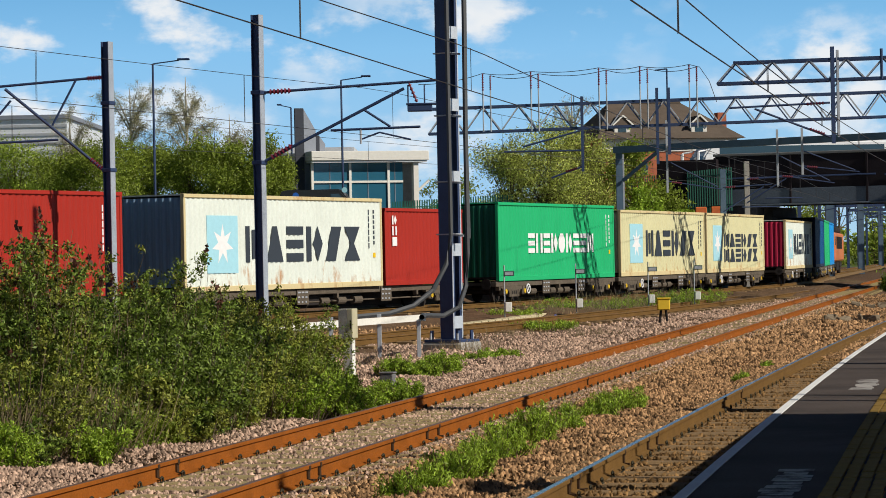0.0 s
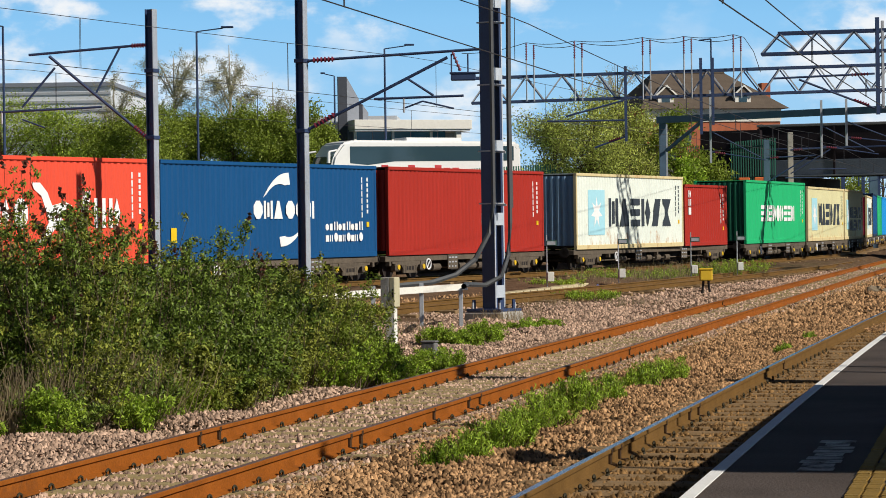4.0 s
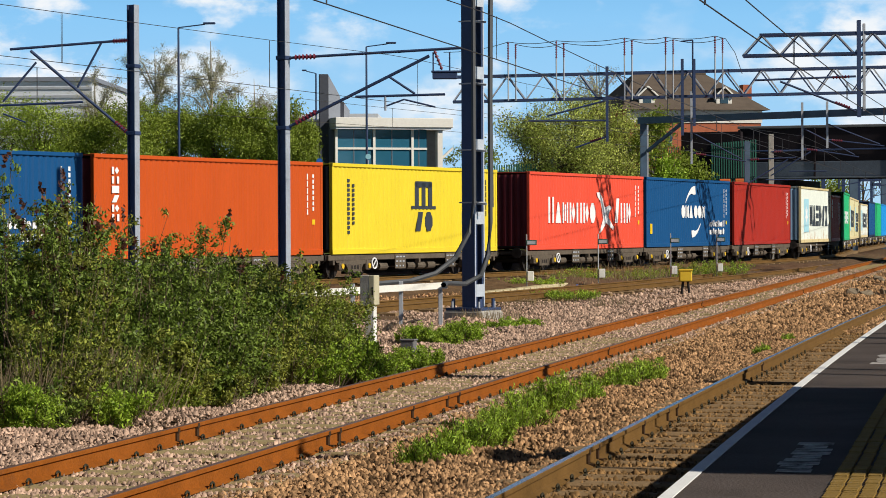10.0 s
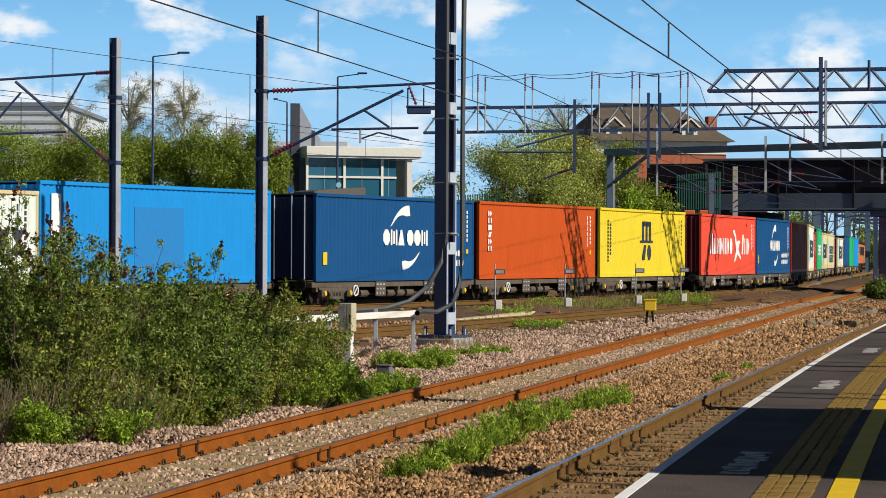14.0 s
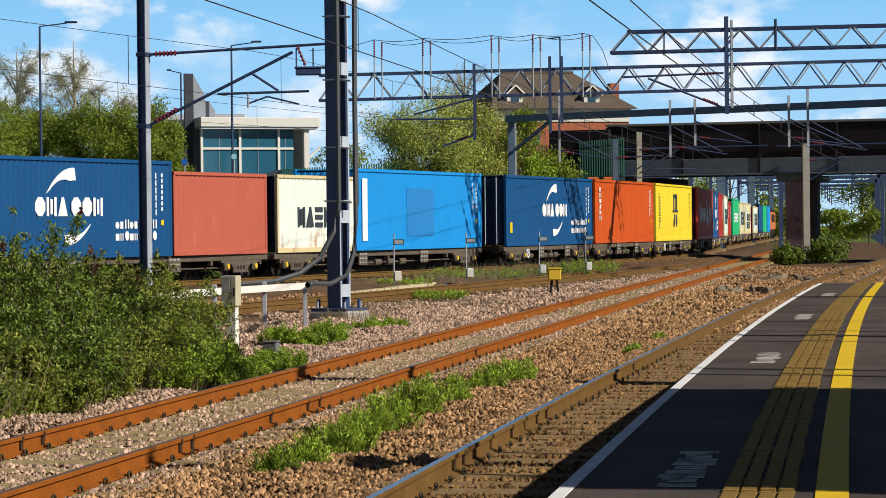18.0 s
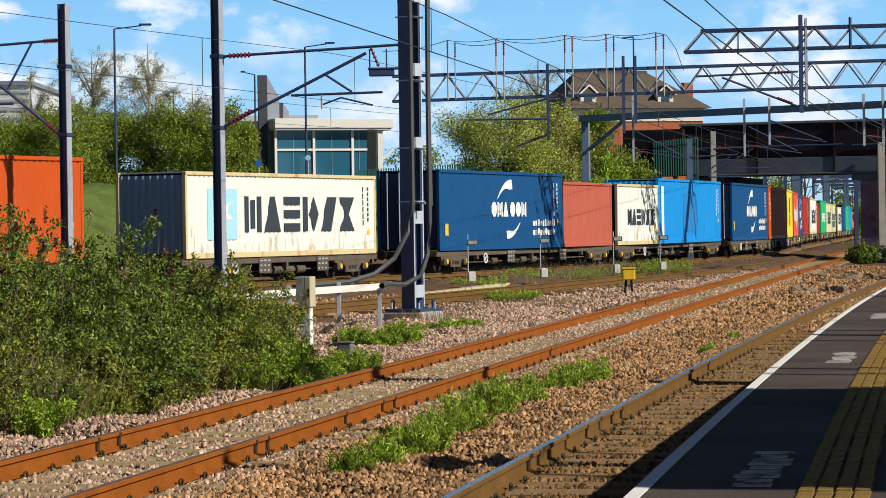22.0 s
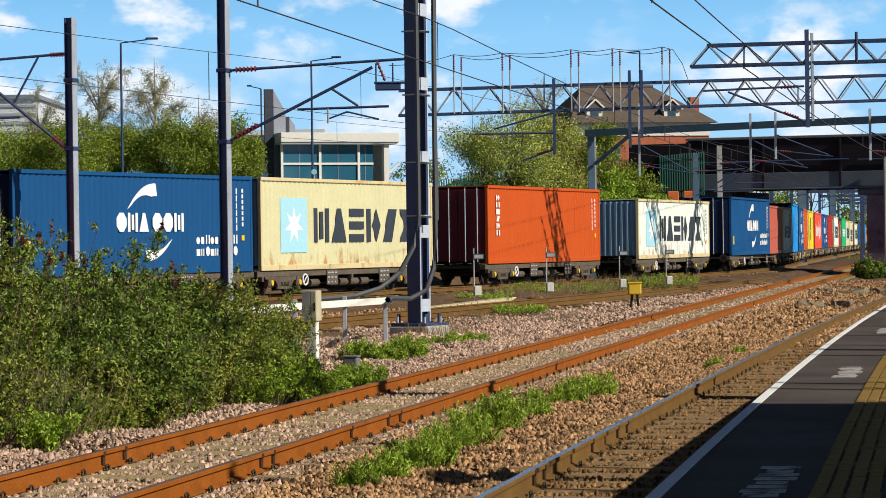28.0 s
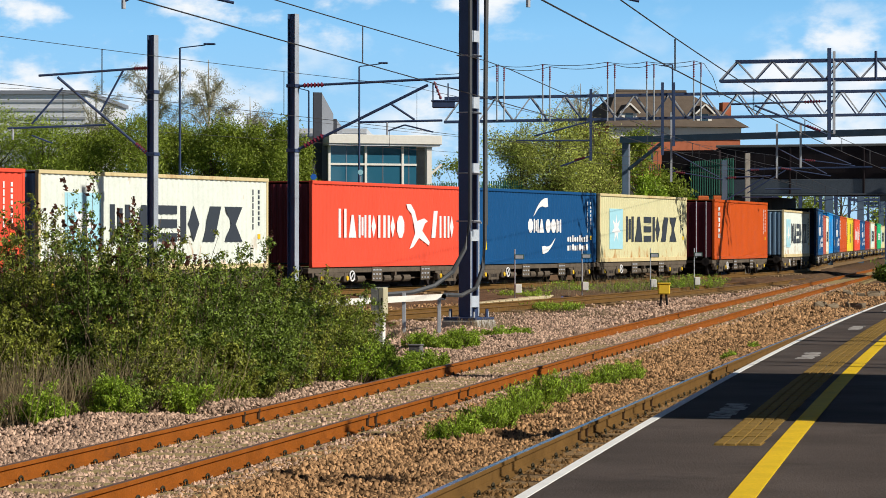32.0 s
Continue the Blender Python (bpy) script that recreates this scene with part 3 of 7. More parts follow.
def scatter_stones(name, boxes, count, size, mat, seed, label):
    """Loose ballast stones, each a small rough block, joined into one heap."""
    rng = np.random.default_rng(seed)
    pts = []
    for (f0, f1, y0, y1, share) in boxes:
        n = int(count * share)
        y = y0 + (y1 - y0) * rng.uniform(0, 1, n) ** 1.7
        k = rng.uniform(0, 1, n)
        x = np.array([f0(a) for a in y]) * (1 - k) + np.array([f1(a) for a in y]) * k
        pts.append(np.stack([x, y], 1))
    p = np.concatenate(pts)
    n = len(p)
    z = lie(p[:, 0], p[:, 1]) + 0.025
    for f in (line_track_1, line_track_2):
        d = np.abs(p[:, 0] - f(p[:, 1]))
        z = np.maximum(z, np.where(d < 2.1, np.where(d < 0.70, -0.203, np.where(d < 1.28, -0.2, -0.185)) - 0.3 * np.maximum(0, d - 1.3), -9.0))
    z += rng.uniform(-0.025, 0.03, n)
    base = np.array([(1, -0.15, -0.2), (-1, 0.1, -0.2), (0.1, 1, -0.2), (-0.1, -1, -0.2), (0.42, 0.2, 0.95), (-0.4, -0.15, 0.85)], float)
    s = size * rng.uniform(0.55, 1.5, (n, 1, 1)) * rng.uniform(0.6, 1.2, (n, 1, 3))
    v = base[None] * s * rng.uniform(0.7, 1.3, (n, 6, 1))
    v[:, 4:, :2] += rng.uniform(-0.45, 0.45, (n, 2, 2)) * s[:, :, :2]
    a = rng.uniform(0, 6.28, n)
    ca, sa = np.cos(a), np.sin(a)
    tl = rng.uniform(-0.6, 0.6, n)
    vz = v[:, :, 2] + v[:, :, 0] * tl[:, None]
    vx = v[:, :, 0] * ca[:, None] - v[:, :, 1] * sa[:, None]
    vy = v[:, :, 0] * sa[:, None] + v[:, :, 1] * ca[:, None]
    V = np.stack([vx + p[:, :1], vy + p[:, 1:], vz + z[:, None]], 2).reshape(-1, 3)
    tri = np.array([(0, 2, 4), (2, 1, 5), (2, 5, 4), (1, 3, 5), (3, 0, 4), (3, 4, 5)])
    F = (tri[None] + 6 * np.arange(n)[:, None, None]).reshape(-1, 3)
    me = bpy.data.meshes.new(name)
    me.vertices.add(len(V))
    me.vertices.foreach_set("co", V.astype(np.float32).ravel())
    me.loops.add(len(F) * 3)
    me.loops.foreach_set("vertex_index", F.astype(np.int32).ravel())
    me.polygons.add(len(F))
    me.polygons.foreach_set("loop_start", np.arange(0, 3 * len(F), 3, dtype=np.int32))
    me.update()
    me.materials.append(mat)
    return tagged(new(name, me), label, "ballast", kind="stuff")


rail_shadow_bands(tr2, line_track_2, 0.7525, (24.1, 24.5, 27.5, 29.2, 29.8, 40.9, 79.0))
rail_shadow_bands(tr2, line_track_2, -0.7525, (24.3, 24.9, 66.0))
rail_shadow_bands(tr1, line_track_1, -0.7525, (21.8, 22.3, 25.0, 26.7, 27.4, 36.0))
scatter_stones("ballast_stones", [(lambda y: line_track_2(y) - 3.0, lambda y: line_track_2(y) + 1.25, 15, 60, 0.88), (lambda y: line_track_2(y) - 5.6, lambda y: line_track_2(y) - 3.0, 19, 32, 0.12)], 140000, 0.0235, M["stone_pink"], 3, "pinkish granite ballast round the rusty track")
scatter_stones("ballast_stones", [(lambda y: line_track_2(y) + 1.0, lambda y: line_track_1(y) - 0.75, 15, 60, 1.0)], 100000, 0.0235, M["stone_brown"], 4, "brown dusty ballast between the tracks")
scatter_stones("ballast_stones", [(lambda y: line_track_3(y) - 2.5, lambda y: line_track_2(y) + 1.25, 50, 125, 1.0)], 52000, 0.036, M["stone_pink"], 5, "pinkish ballast towards the junction")
scatter_stones("ballast_stones", [(lambda y: line_track_2(y) + 1.0, lambda y: line_track_1(y) + 1.4, 50, 125, 1.0)], 30000, 0.042, M["stone_brown"], 6, "brown ballast towards the junction")
scatter_stones("ballast_stones", [(lambda y: line_track_3(y) - 2.5, lambda y: line_track_2(y) - 2.9, 38, 66, 1.0)], 60000, 0.026, M["stone_pink"], 7, "pinkish ballast round the white rail fence")
scatter_stones("ballast_stones", [(lambda y: float(np.interp(y, _ys, _xs)) - 0.4, lambda y: line_track_3(y) - 2.0, 62, 125, 1.0)], 28000, 0.042, M["stone_brown"], 8, "brown ballast beside the freight line")
scatter_stones("ballast_stones", [(lambda y: line_track_1(y) - 0.75, lambda y: line_track_1(y) + 1.4, 15, 62, 1.0)], 48000, 0.024, M["stone_dark"], 9, "dirty dark ballast between the rails by the platform")


# ---- platform ----
def make_platform():
    t = thing("platform", (0, 0, 0), "asphalt station platform with white edge and yellow line", "platform", kind="structure")
    y0, y1, n = -30, 40.2, 60
    ys = np.linspace(y0, y1, n)

    def strip(name, a, b, z0, z1, mat, label=""):
        vs, fs = [], []
        for y in ys:
            e = line_platform(y) if y > 2 else line_platform(2) + (y - 2) * 0.172
            vs += [(e + a, y, z0), (e + a, y, z1), (e + b, y, z1), (e + b, y, z0)]
        for j in range(n - 1):
            for i in range(4):
                fs.append((j * 4 + i, j * 4 + (i + 1) % 4, j * 4 + 4 + (i + 1) % 4, j * 4 + 4 + i))
        fs += [(0, 1, 2, 3), (4 * n - 1, 4 * n - 2, 4 * n - 3, 4 * n - 4)]
        return raw(name, vs, fs, mat, t, label)

    strip("surface", 0.05, 9.0, -0.4, 0.913, M["asphalt"])
    strip("coping", 0.0, 0.05, 0.897, 0.917, M["coping"], "white painted edge")
    strip("edge_wall", 0.02, 0.15, -0.4, 0.895, M["concrete_dark"], "dark concrete riser")
    strip("yellow_line", 0.87, 0.98, 0.90, 0.918, M["yellow_paint"], "worn yellow line")
    rng = random.Random(2)
    bm = add_box(bmesh.new(), -0.06, 0.06, -0.124, 0.124, -0.03, -0.006)
    for sx in (-0.03, 0.03):
        for sy in (-0.093, -0.031, 0.031, 0.093):
            add_box(bm, sx - 0.024, sx + 0.024, sy - 0.026, sy + 0.026, -0.006, 0.003)
    me = bpy.data.meshes.new("tactile_slab")
    bm.to_mesh(me)
    bm.free()
    me.materials.append(M["tactile"])
    for i in range(122):
        y = 8 + i * 0.262
        for off in (0.62, 0.745):
            ob = new("tactile_slab", me)
            ob.parent = t
            ob.matrix_basis = pose(line_platform(y) + off, y, 0.919 + rng.uniform(-0.002, 0.002), 0, 0, -11 - y * 0.06)
    for y in (10.0, 17.8, 25.4, 33.2):
        for k in range(9):
            yy = y + k * 0.155
            m = Matrix.Translation((line_platform(yy) + 0.40 + 0.01 * math.sin(7 * k + y), yy, 0.914)) @ Matrix.Rotation(radians(-11 - y * 0.06), 4, "Z")
            wd = 0.05 + 0.03 * abs(math.sin(5.3 * k + y))
            part("faded_marking", add_box(bmesh.new(), -wd, wd, -0.05, 0.05, 0, 0.003, 0, m), M["faded_white"], t, "worn white floor marking")
    return t


make_platform()

# ---- the train ----
DIST = [(0, 0.0), (2, 12.3), (6, 37.6), (9, 56.7), (13, 82.9), (19, 121.9), (23, 147.9), (28, 179.9), (31.5, 201.8), (32, 205.0)]


def travelled(t):
    """Metres that the train has gone by t seconds: nearly even speed."""
    return float(np.interp(t, [a for a, _ in DIST], [b for _, b in DIST]))


MOVERS = []


def rail_pose(a, length, side, z):
    """Pose of a body whose rear near corner stands at the length a along the line."""
    p = Vector((*freight_xy(a, side), z))
    q = Vector((*freight_xy(a + length, side), z))
    d = (q - p).normalized()
    n = Vector((-d.y, d.x, 0))
    m = Matrix.Identity(4)
    for r in range(3):
        m[r][0], m[r][1], m[r][2], m[r][3] = d[r], n[r], (0, 0, 1)[r], p[r]
    return m


def paint(name, color, dirt=(0.2, 0.1, 0.05), amount=0.05, rough=0.5, streak=0.6):
    return material("container_paint_" + name, color, rough, var=0.08, scale=0.9, fine=18, dirt=dirt, dirt_amount=amount, dirt_scale=0.9, spec=0.15, stretch=(1.4, 1.4, streak))


def corrugated(length, z0, z1, depth=0.028, pitch=0.278, y=0.0, sign=1):
    """An upright sheet with trapezoid folds along x; it lies at y and folds inwards."""
    prof = []
    x = 0.0
    while x < length - 0.01:
        for dx, dy in ((0, 0), (0.075, 0), (0.139, 1), (0.214, 1)):
            if x + dx < length:
                prof.append((x + dx, y + sign * depth * dy))
        x += pitch
    prof.append((length, y))
    bm = bmesh.new()
    lo = [bm.verts.new((px, py, z0)) for px, py in prof]
    hi = [bm.verts.new((px, py, z1)) for px, py in prof]
    for i in range(len(prof) - 1):
        bm.faces.new((lo[i], lo[i + 1], hi[i + 1], hi[i]) if sign > 0 else (lo[i], hi[i], hi[i + 1], lo[i + 1]))
    return bm


def make_container(L, H, side, end, frame, label, doors=False):
    """A shipping container: x along its length from the rear, y away from the viewer's side, z up."""
    W = 2.438
    c = thing("shipping_container", (0, 0, 0), label, "shipping container", "containers on the train")
    p = 0.11
    bm = corrugated(L - 2 * p, 0.16, H - 0.11)
    bmesh.ops.translate(bm, verts=bm.verts, vec=(p, 0.018, 0))
    part("side_wall", bm, side, c)
    bm = corrugated(L - 2 * p, 0.16, H - 0.11, sign=-1)
    bmesh.ops.translate(bm, verts=bm.verts, vec=(p, W - 0.018, 0))
    part("side_wall", bm, side, c)
    part("roof", box(0.05, L - 0.05, 0.05, W - 0.05, H - 0.05, H - 0.012), side, c)
    part("floor", box(0.05, L - 0.05, 0.05, W - 0.05, 0.1, 0.16), M["dark"], c)
    for y0 in (0, W - 0.07):
        part("top_rail", box(0.0, L, y0 - (0.02 if y0 == 0 else 0), y0 + 0.07, H - 0.11, H, 0.01), frame, c)
        part("bottom_rail", box(0.0, L, y0, y0 + 0.07, 0.0, 0.17, 0.01), frame, c)
    for x0 in (0, L - p):
        for y0 in (0, W - 0.12):
            part("corner_post", box(x0, x0 + p, y0 - 0.002, y0 + 0.122, 0.0, H + 0.002, 0.012), frame, c)
    if doors:
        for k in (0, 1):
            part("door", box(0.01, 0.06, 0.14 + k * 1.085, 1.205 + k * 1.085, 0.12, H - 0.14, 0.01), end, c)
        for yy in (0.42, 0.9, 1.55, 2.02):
            part("locking_bar", tube((-0.02, yy, 0.08), (-0.02, yy, H - 0.08), 0.02), M["steel_sun_tone"], c)
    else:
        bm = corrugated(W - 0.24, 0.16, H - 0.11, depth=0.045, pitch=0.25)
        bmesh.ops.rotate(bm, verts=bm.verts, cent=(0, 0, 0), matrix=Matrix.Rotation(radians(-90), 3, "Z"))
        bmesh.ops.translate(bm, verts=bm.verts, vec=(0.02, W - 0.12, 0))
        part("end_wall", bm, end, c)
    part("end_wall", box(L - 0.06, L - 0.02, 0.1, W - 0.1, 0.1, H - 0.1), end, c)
    return c


CP = {
    "white": rust_streaked("container_paint_white", (0.7, 0.75, 0.68)),
    "cream": rust_streaked("container_paint_cream", (0.62, 0.59, 0.35)),
    # dark end colours have the shade of the rear ends mixed in
    "shade_grey_end": paint("shade_grey_blue", (0.17, 0.27, 0.38), (0.1, 0.08, 0.06), 0.2),
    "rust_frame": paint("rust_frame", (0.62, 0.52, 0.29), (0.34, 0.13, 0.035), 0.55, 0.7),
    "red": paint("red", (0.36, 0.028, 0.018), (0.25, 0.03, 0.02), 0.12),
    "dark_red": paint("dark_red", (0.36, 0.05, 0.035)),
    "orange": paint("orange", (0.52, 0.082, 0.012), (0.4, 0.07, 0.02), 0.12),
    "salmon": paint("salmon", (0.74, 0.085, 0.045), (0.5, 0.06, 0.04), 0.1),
    "shade_maroon": paint("shade_maroon", (0.10, 0.012, 0.018)),
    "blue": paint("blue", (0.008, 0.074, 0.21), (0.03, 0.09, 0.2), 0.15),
    "shade_navy": paint("shade_navy", (0.012, 0.022, 0.06)),
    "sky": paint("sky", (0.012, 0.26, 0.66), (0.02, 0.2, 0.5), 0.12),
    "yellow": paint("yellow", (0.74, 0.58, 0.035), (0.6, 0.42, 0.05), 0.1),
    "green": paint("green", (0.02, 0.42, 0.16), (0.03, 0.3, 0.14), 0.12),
    "shade_green_end": paint("shade_green", (0.008, 0.09, 0.05)),
    "crimson": paint("crimson", (0.42, 0.02, 0.06)),
    "faded_red": paint("faded_red", (0.45, 0.11, 0.07), (0.5, 0.2, 0.14), 0.3),
}
HC, STD = 2.896, 2.591
# rear end along the line at the start, length, height, side, end, frame, doors, livery, label
TRAIN = [
    (-220.0, 12.192, HC, "salmon", "shade_maroon", "salmon", False, "song", "orange-red container with a white flying-bird emblem"),
    (-207.2, 12.192, HC, "white", "shade_grey_end", "rust_frame", False, "star", "white container with pale blue star panel and dark lettering"),
    (-192.2, 12.192, HC, "salmon", "shade_maroon", "salmon", False, "song", "orange-red container with a white flying-bird emblem and shade-darkened end"),
    (-179.3, 12.192, HC, "blue", "shade_navy", "blue", True, "swoosh", "deep blue container with white swooshes"),
    (-166.6, 12.192, HC, "cream", "shade_grey_end", "rust_frame", False, "star", "cream container with rust streaks and pale blue star panel"),
    (-149.5, 12.192, HC, "orange", "shade_maroon", "orange", True, "upright", "orange container with upright white lettering and shade-darkened doors"),
    (-132.1, 12.192, STD, "white", "shade_grey_end", "rust_frame", False, "star", "low white container with shaded grey-blue end on a flat wagon"),
    (-114.8, 12.192, HC, "blue", "shade_navy", "blue", True, "swoosh", "deep blue container with shade-darkened doors and white swooshes"),
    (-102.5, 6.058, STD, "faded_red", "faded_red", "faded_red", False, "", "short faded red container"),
    (-95.7, 6.058, STD, "white", "shade_navy", "rust_frame", False, "star_small", "short off-white container with dark marks"),
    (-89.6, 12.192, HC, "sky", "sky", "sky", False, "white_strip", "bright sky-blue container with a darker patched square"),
    (-74.5, 12.192, HC, "blue", "shade_navy", "blue", True, "swoosh", "deep blue container with shade-darkened doors and white swooshes"),
    (-61.8, 12.192, HC, "orange", "shade_maroon", "orange", True, "upright", "orange container with upright white lettering"),
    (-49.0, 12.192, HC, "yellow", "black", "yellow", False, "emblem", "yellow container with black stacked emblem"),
    (-33.9, 12.192, HC, "salmon", "shade_maroon", "salmon", False, "song", "orange-red container with white bird emblem and shade-darkened end"),
    (-21.3, 12.192, HC, "blue", "shade_navy", "blue", True, "swoosh", "deep blue container with white swooshes"),
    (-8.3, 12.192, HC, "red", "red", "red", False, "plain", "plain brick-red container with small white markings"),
    (7.0, 12.192, HC, "white", "shade_grey_end", "rust_frame", False, "star", "white container with shaded grey-blue end and rust streaks"),
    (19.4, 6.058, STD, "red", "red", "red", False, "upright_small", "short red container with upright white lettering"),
    (28.6, 12.192, HC, "green", "shade_green_end", "green", False, "block", "green container with white block lettering and shade-darkened green end"),
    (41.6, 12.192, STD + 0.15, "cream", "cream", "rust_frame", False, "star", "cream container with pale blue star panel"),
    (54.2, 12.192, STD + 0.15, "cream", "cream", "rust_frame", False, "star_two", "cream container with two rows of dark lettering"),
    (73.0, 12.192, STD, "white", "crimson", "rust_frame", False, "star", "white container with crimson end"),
    (87.5, 12.192, HC, "blue", "shade_navy", "shade_navy", False, "", "dark blue container far along the train"),
    (100.5, 12.192, HC, "green", "shade_green_end", "green", False, "", "green container far along the train"),
    (113.5, 12.192, HC, "sky", "shade_navy", "sky", False, "", "sky-blue container far along the train"),
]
# the yellow container's shaded end is simply painted black
CP["black"] = M["black"]
DECK = 1.05


def wagon(L):
    """A low flat wagon with two bogies; x along its length, heights above the rails."""
    D = DECK - RAIL4
    w = thing("flat_wagon", (0, 0, 0), "dusty low container flat wagon on two bogies", "railway wagon", "wagons of the train")
    for y0 in (0.06, 2.16):
        part("sole_bar", box(0, L, y0, y0 + 0.2, D - 0.2, D - 0.012, 0.015), M["underframe"], w)
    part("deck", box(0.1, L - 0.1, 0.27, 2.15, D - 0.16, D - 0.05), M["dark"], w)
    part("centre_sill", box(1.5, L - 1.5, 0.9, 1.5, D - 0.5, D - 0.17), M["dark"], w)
    part("brake_gear", add_box(add_box(bmesh.new(), L * 0.42, L * 0.47, 0.3, 0.7, D - 0.55, D - 0.2, 0.02), L * 0.5, L * 0.62, 0.35, 0.6, D - 0.5, D - 0.25, 0.03), M["dark"], w)
    for fx in (0.36, 0.66):
        part("data_panel", box(L * fx, L * fx + 0.75, 0.03, 0.056, D - 0.5, D - 0.02), M["underframe"], w, "dusty data panel")
        for r in range(3):
            for q in range(3):
                part("data_mark", box(L * fx + 0.05 + 0.23 * q, L * fx + 0.22 + 0.23 * q - 0.04 * r, 0.018, 0.03, D - 0.14 - 0.15 * r, D - 0.09 - 0.15 * r), M["grey_post"], w, "pale data marking")
    for fx in (0.3, 0.46, 0.52, 0.58):
        part("air_tank", tube((L * fx, 0.32, D - 0.42), (L * fx + 0.55, 0.32, D - 0.42), 0.13, None, 12), M["underframe"], w)
    for fx in (0.02, 0.2, 0.5, 0.8, 0.97):
        part("bracket", box(L * fx, L * fx + 0.12, 0.04, 0.2, D - 0.34, D - 0.19, 0.01), M["underframe"], w)
    part("brake_rod", tube((2.6, 0.3, 0.33), (L - 2.6, 0.3, 0.36), 0.025), M["underframe"], w)
    # a dark sheet stands in for the deep shade beneath the wagon
    part("shade_sheet", box(2.9, L - 2.9, 1.1, 1.2, 0.12, D - 0.17), M["dark"], w)
    vs, fs = [], []
    for k in range(16):
        a = 2 * math.pi * k / 16
        for r, y in ((0.19, 0.0), (0.15, 0.0), (0.15, 0.035), (0.19, 0.035)):
            vs.append((L * 0.24 + r * math.cos(a), y, 0.47 + r * math.sin(a)))
        n4 = 4 * ((k + 1) % 16)
        fs += [(4 * k + q, 4 * k + (q + 1) % 4, n4 + (q + 1) % 4, n4 + q) for q in range(4)]
    hw = raw("hand_wheel", vs, fs, M["white"], w, "white hand brake wheel")
    part("spoke", beam((L * 0.24 - 0.11, 0.018, 0.36), (L * 0.24 + 0.11, 0.018, 0.58), 0.03), M["white"], hw)
    for x0 in (-0.28, L - 0.02):
        for yy in (0.35, 2.1):
            part("buffer", add_tube(tube((x0, yy, D - 0.1), (x0 + 0.3, yy, D - 0.1), 0.08), (x0 if x0 < 0 else x0 + 0.26, yy, D - 0.1), (x0 + 0.04 if x0 < 0 else x0 + 0.3, yy, D - 0.1), 0.2, None, 12), M["dark"], w)
    for xc in (1.75, L - 1.75):
        bm = bmesh.new()
        for y0 in (0.07, 2.2):
            pr = [(-1.25, 0.52), (-1.25, 0.63), (-0.6, 0.66), (0.6, 0.66), (1.25, 0.63), (1.25, 0.52), (0.6, 0.46), (0.34, 0.2), (-0.34, 0.2), (-0.6, 0.46)]
            lo = [bm.verts.new((xc + px, y0, pz)) for px, pz in pr]
            hi = [bm.verts.new((xc + px, y0 + 0.13, pz)) for px, pz in pr]
            bm.faces.new(lo)
            bm.faces.new(hi[::-1])
            for i in range(len(pr)):
                bm.faces.new((lo[i], hi[i], hi[i - 1], lo[i - 1]))
        bmesh.ops.recalc_face_normals(bm, faces=bm.faces)
        add_box(bm, xc - 0.3, xc + 0.3, 0.2, 2.2, 0.34, 0.56)
        b = part("bogie", bm, M["underframe"], w, "dusty bogie with a sagging side frame")
        for dx in (-0.2, 0.0, 0.2):
            # dark patches on the side frame stand for its shaded openings
            part("opening_shade_patch", box(xc + dx - 0.07, xc + dx + 0.07, 0.062, 0.069, 0.3, 0.42), M["dark"], b)
        for dx in (-0.42, -0.3, 0.3, 0.42):
            part("spring", tube((xc + dx, 0.1, 0.2), (xc + dx, 0.1, 0.46), 0.055), M["underframe"], b)
        for dx in (-0.9, 0.9):
            wh = bmesh.new()
            for yy in (0.42, 1.9):
                add_tube(wh, (xc + dx, yy, 0.40), (xc + dx, yy + 0.12, 0.40), 0.40, None, 20)
            add_tube(wh, (xc + dx, 0.25, 0.40), (xc + dx, 2.2, 0.40), 0.08)
            part("wheelset", wh, M["dark"], b)
            part("axle_box", add_box(bmesh.new(), xc + dx - 0.16, xc + dx + 0.16, 0.03, 0.26, 0.26, 0.5, 0.04), M["underframe"], b)
            part("axle_cover", tube((xc + dx, 0.0, 0.4), (xc + dx, 0.03, 0.4), 0.085, None, 10), M["yellow_box"], b, "yellow axle cover")
    return w


def _bar(x0, x1, z0, z1, lean=0.0):
    return [(x0, z0), (x1, z0), (x1 + lean, z1), (x0 + lean, z1)]


MARKS = {
    "solid": [_bar(0, 1, 0, 1)],
    "pair": [_bar(0, 0.3, 0, 1), _bar(0.7, 1, 0, 1)],
    "three_bars": [_bar(0, 0.24, 0, 1), _bar(0.38, 0.62, 0.1, 0.9), _bar(0.76, 1, 0, 1)],
    "peak": [[(0.02, 0), (0.98, 0), (0.62, 1), (0.38, 1)]],
    "stack": [_bar(0, 1, 0, 0.24), _bar(0, 1, 0.38, 0.62), _bar(0, 1, 0.76, 1)],
    "bar_gem": [_bar(0, 0.3, 0, 1), [(0.4, 0.5), (0.7, 0), (1, 0.5), (0.7, 1)]],
    "slant": [_bar(0, 0.62, 0, 1, 0.38)],
    "sand_glass": [[(0, 0), (1, 0), (0.62, 0.5), (1, 1), (0, 1), (0.38, 0.5)]],
    "disc": [[(0.3, 0), (0.7, 0), (1, 0.3), (1, 0.7), (0.7, 1), (0.3, 1), (0, 0.7), (0, 0.3)]],
}


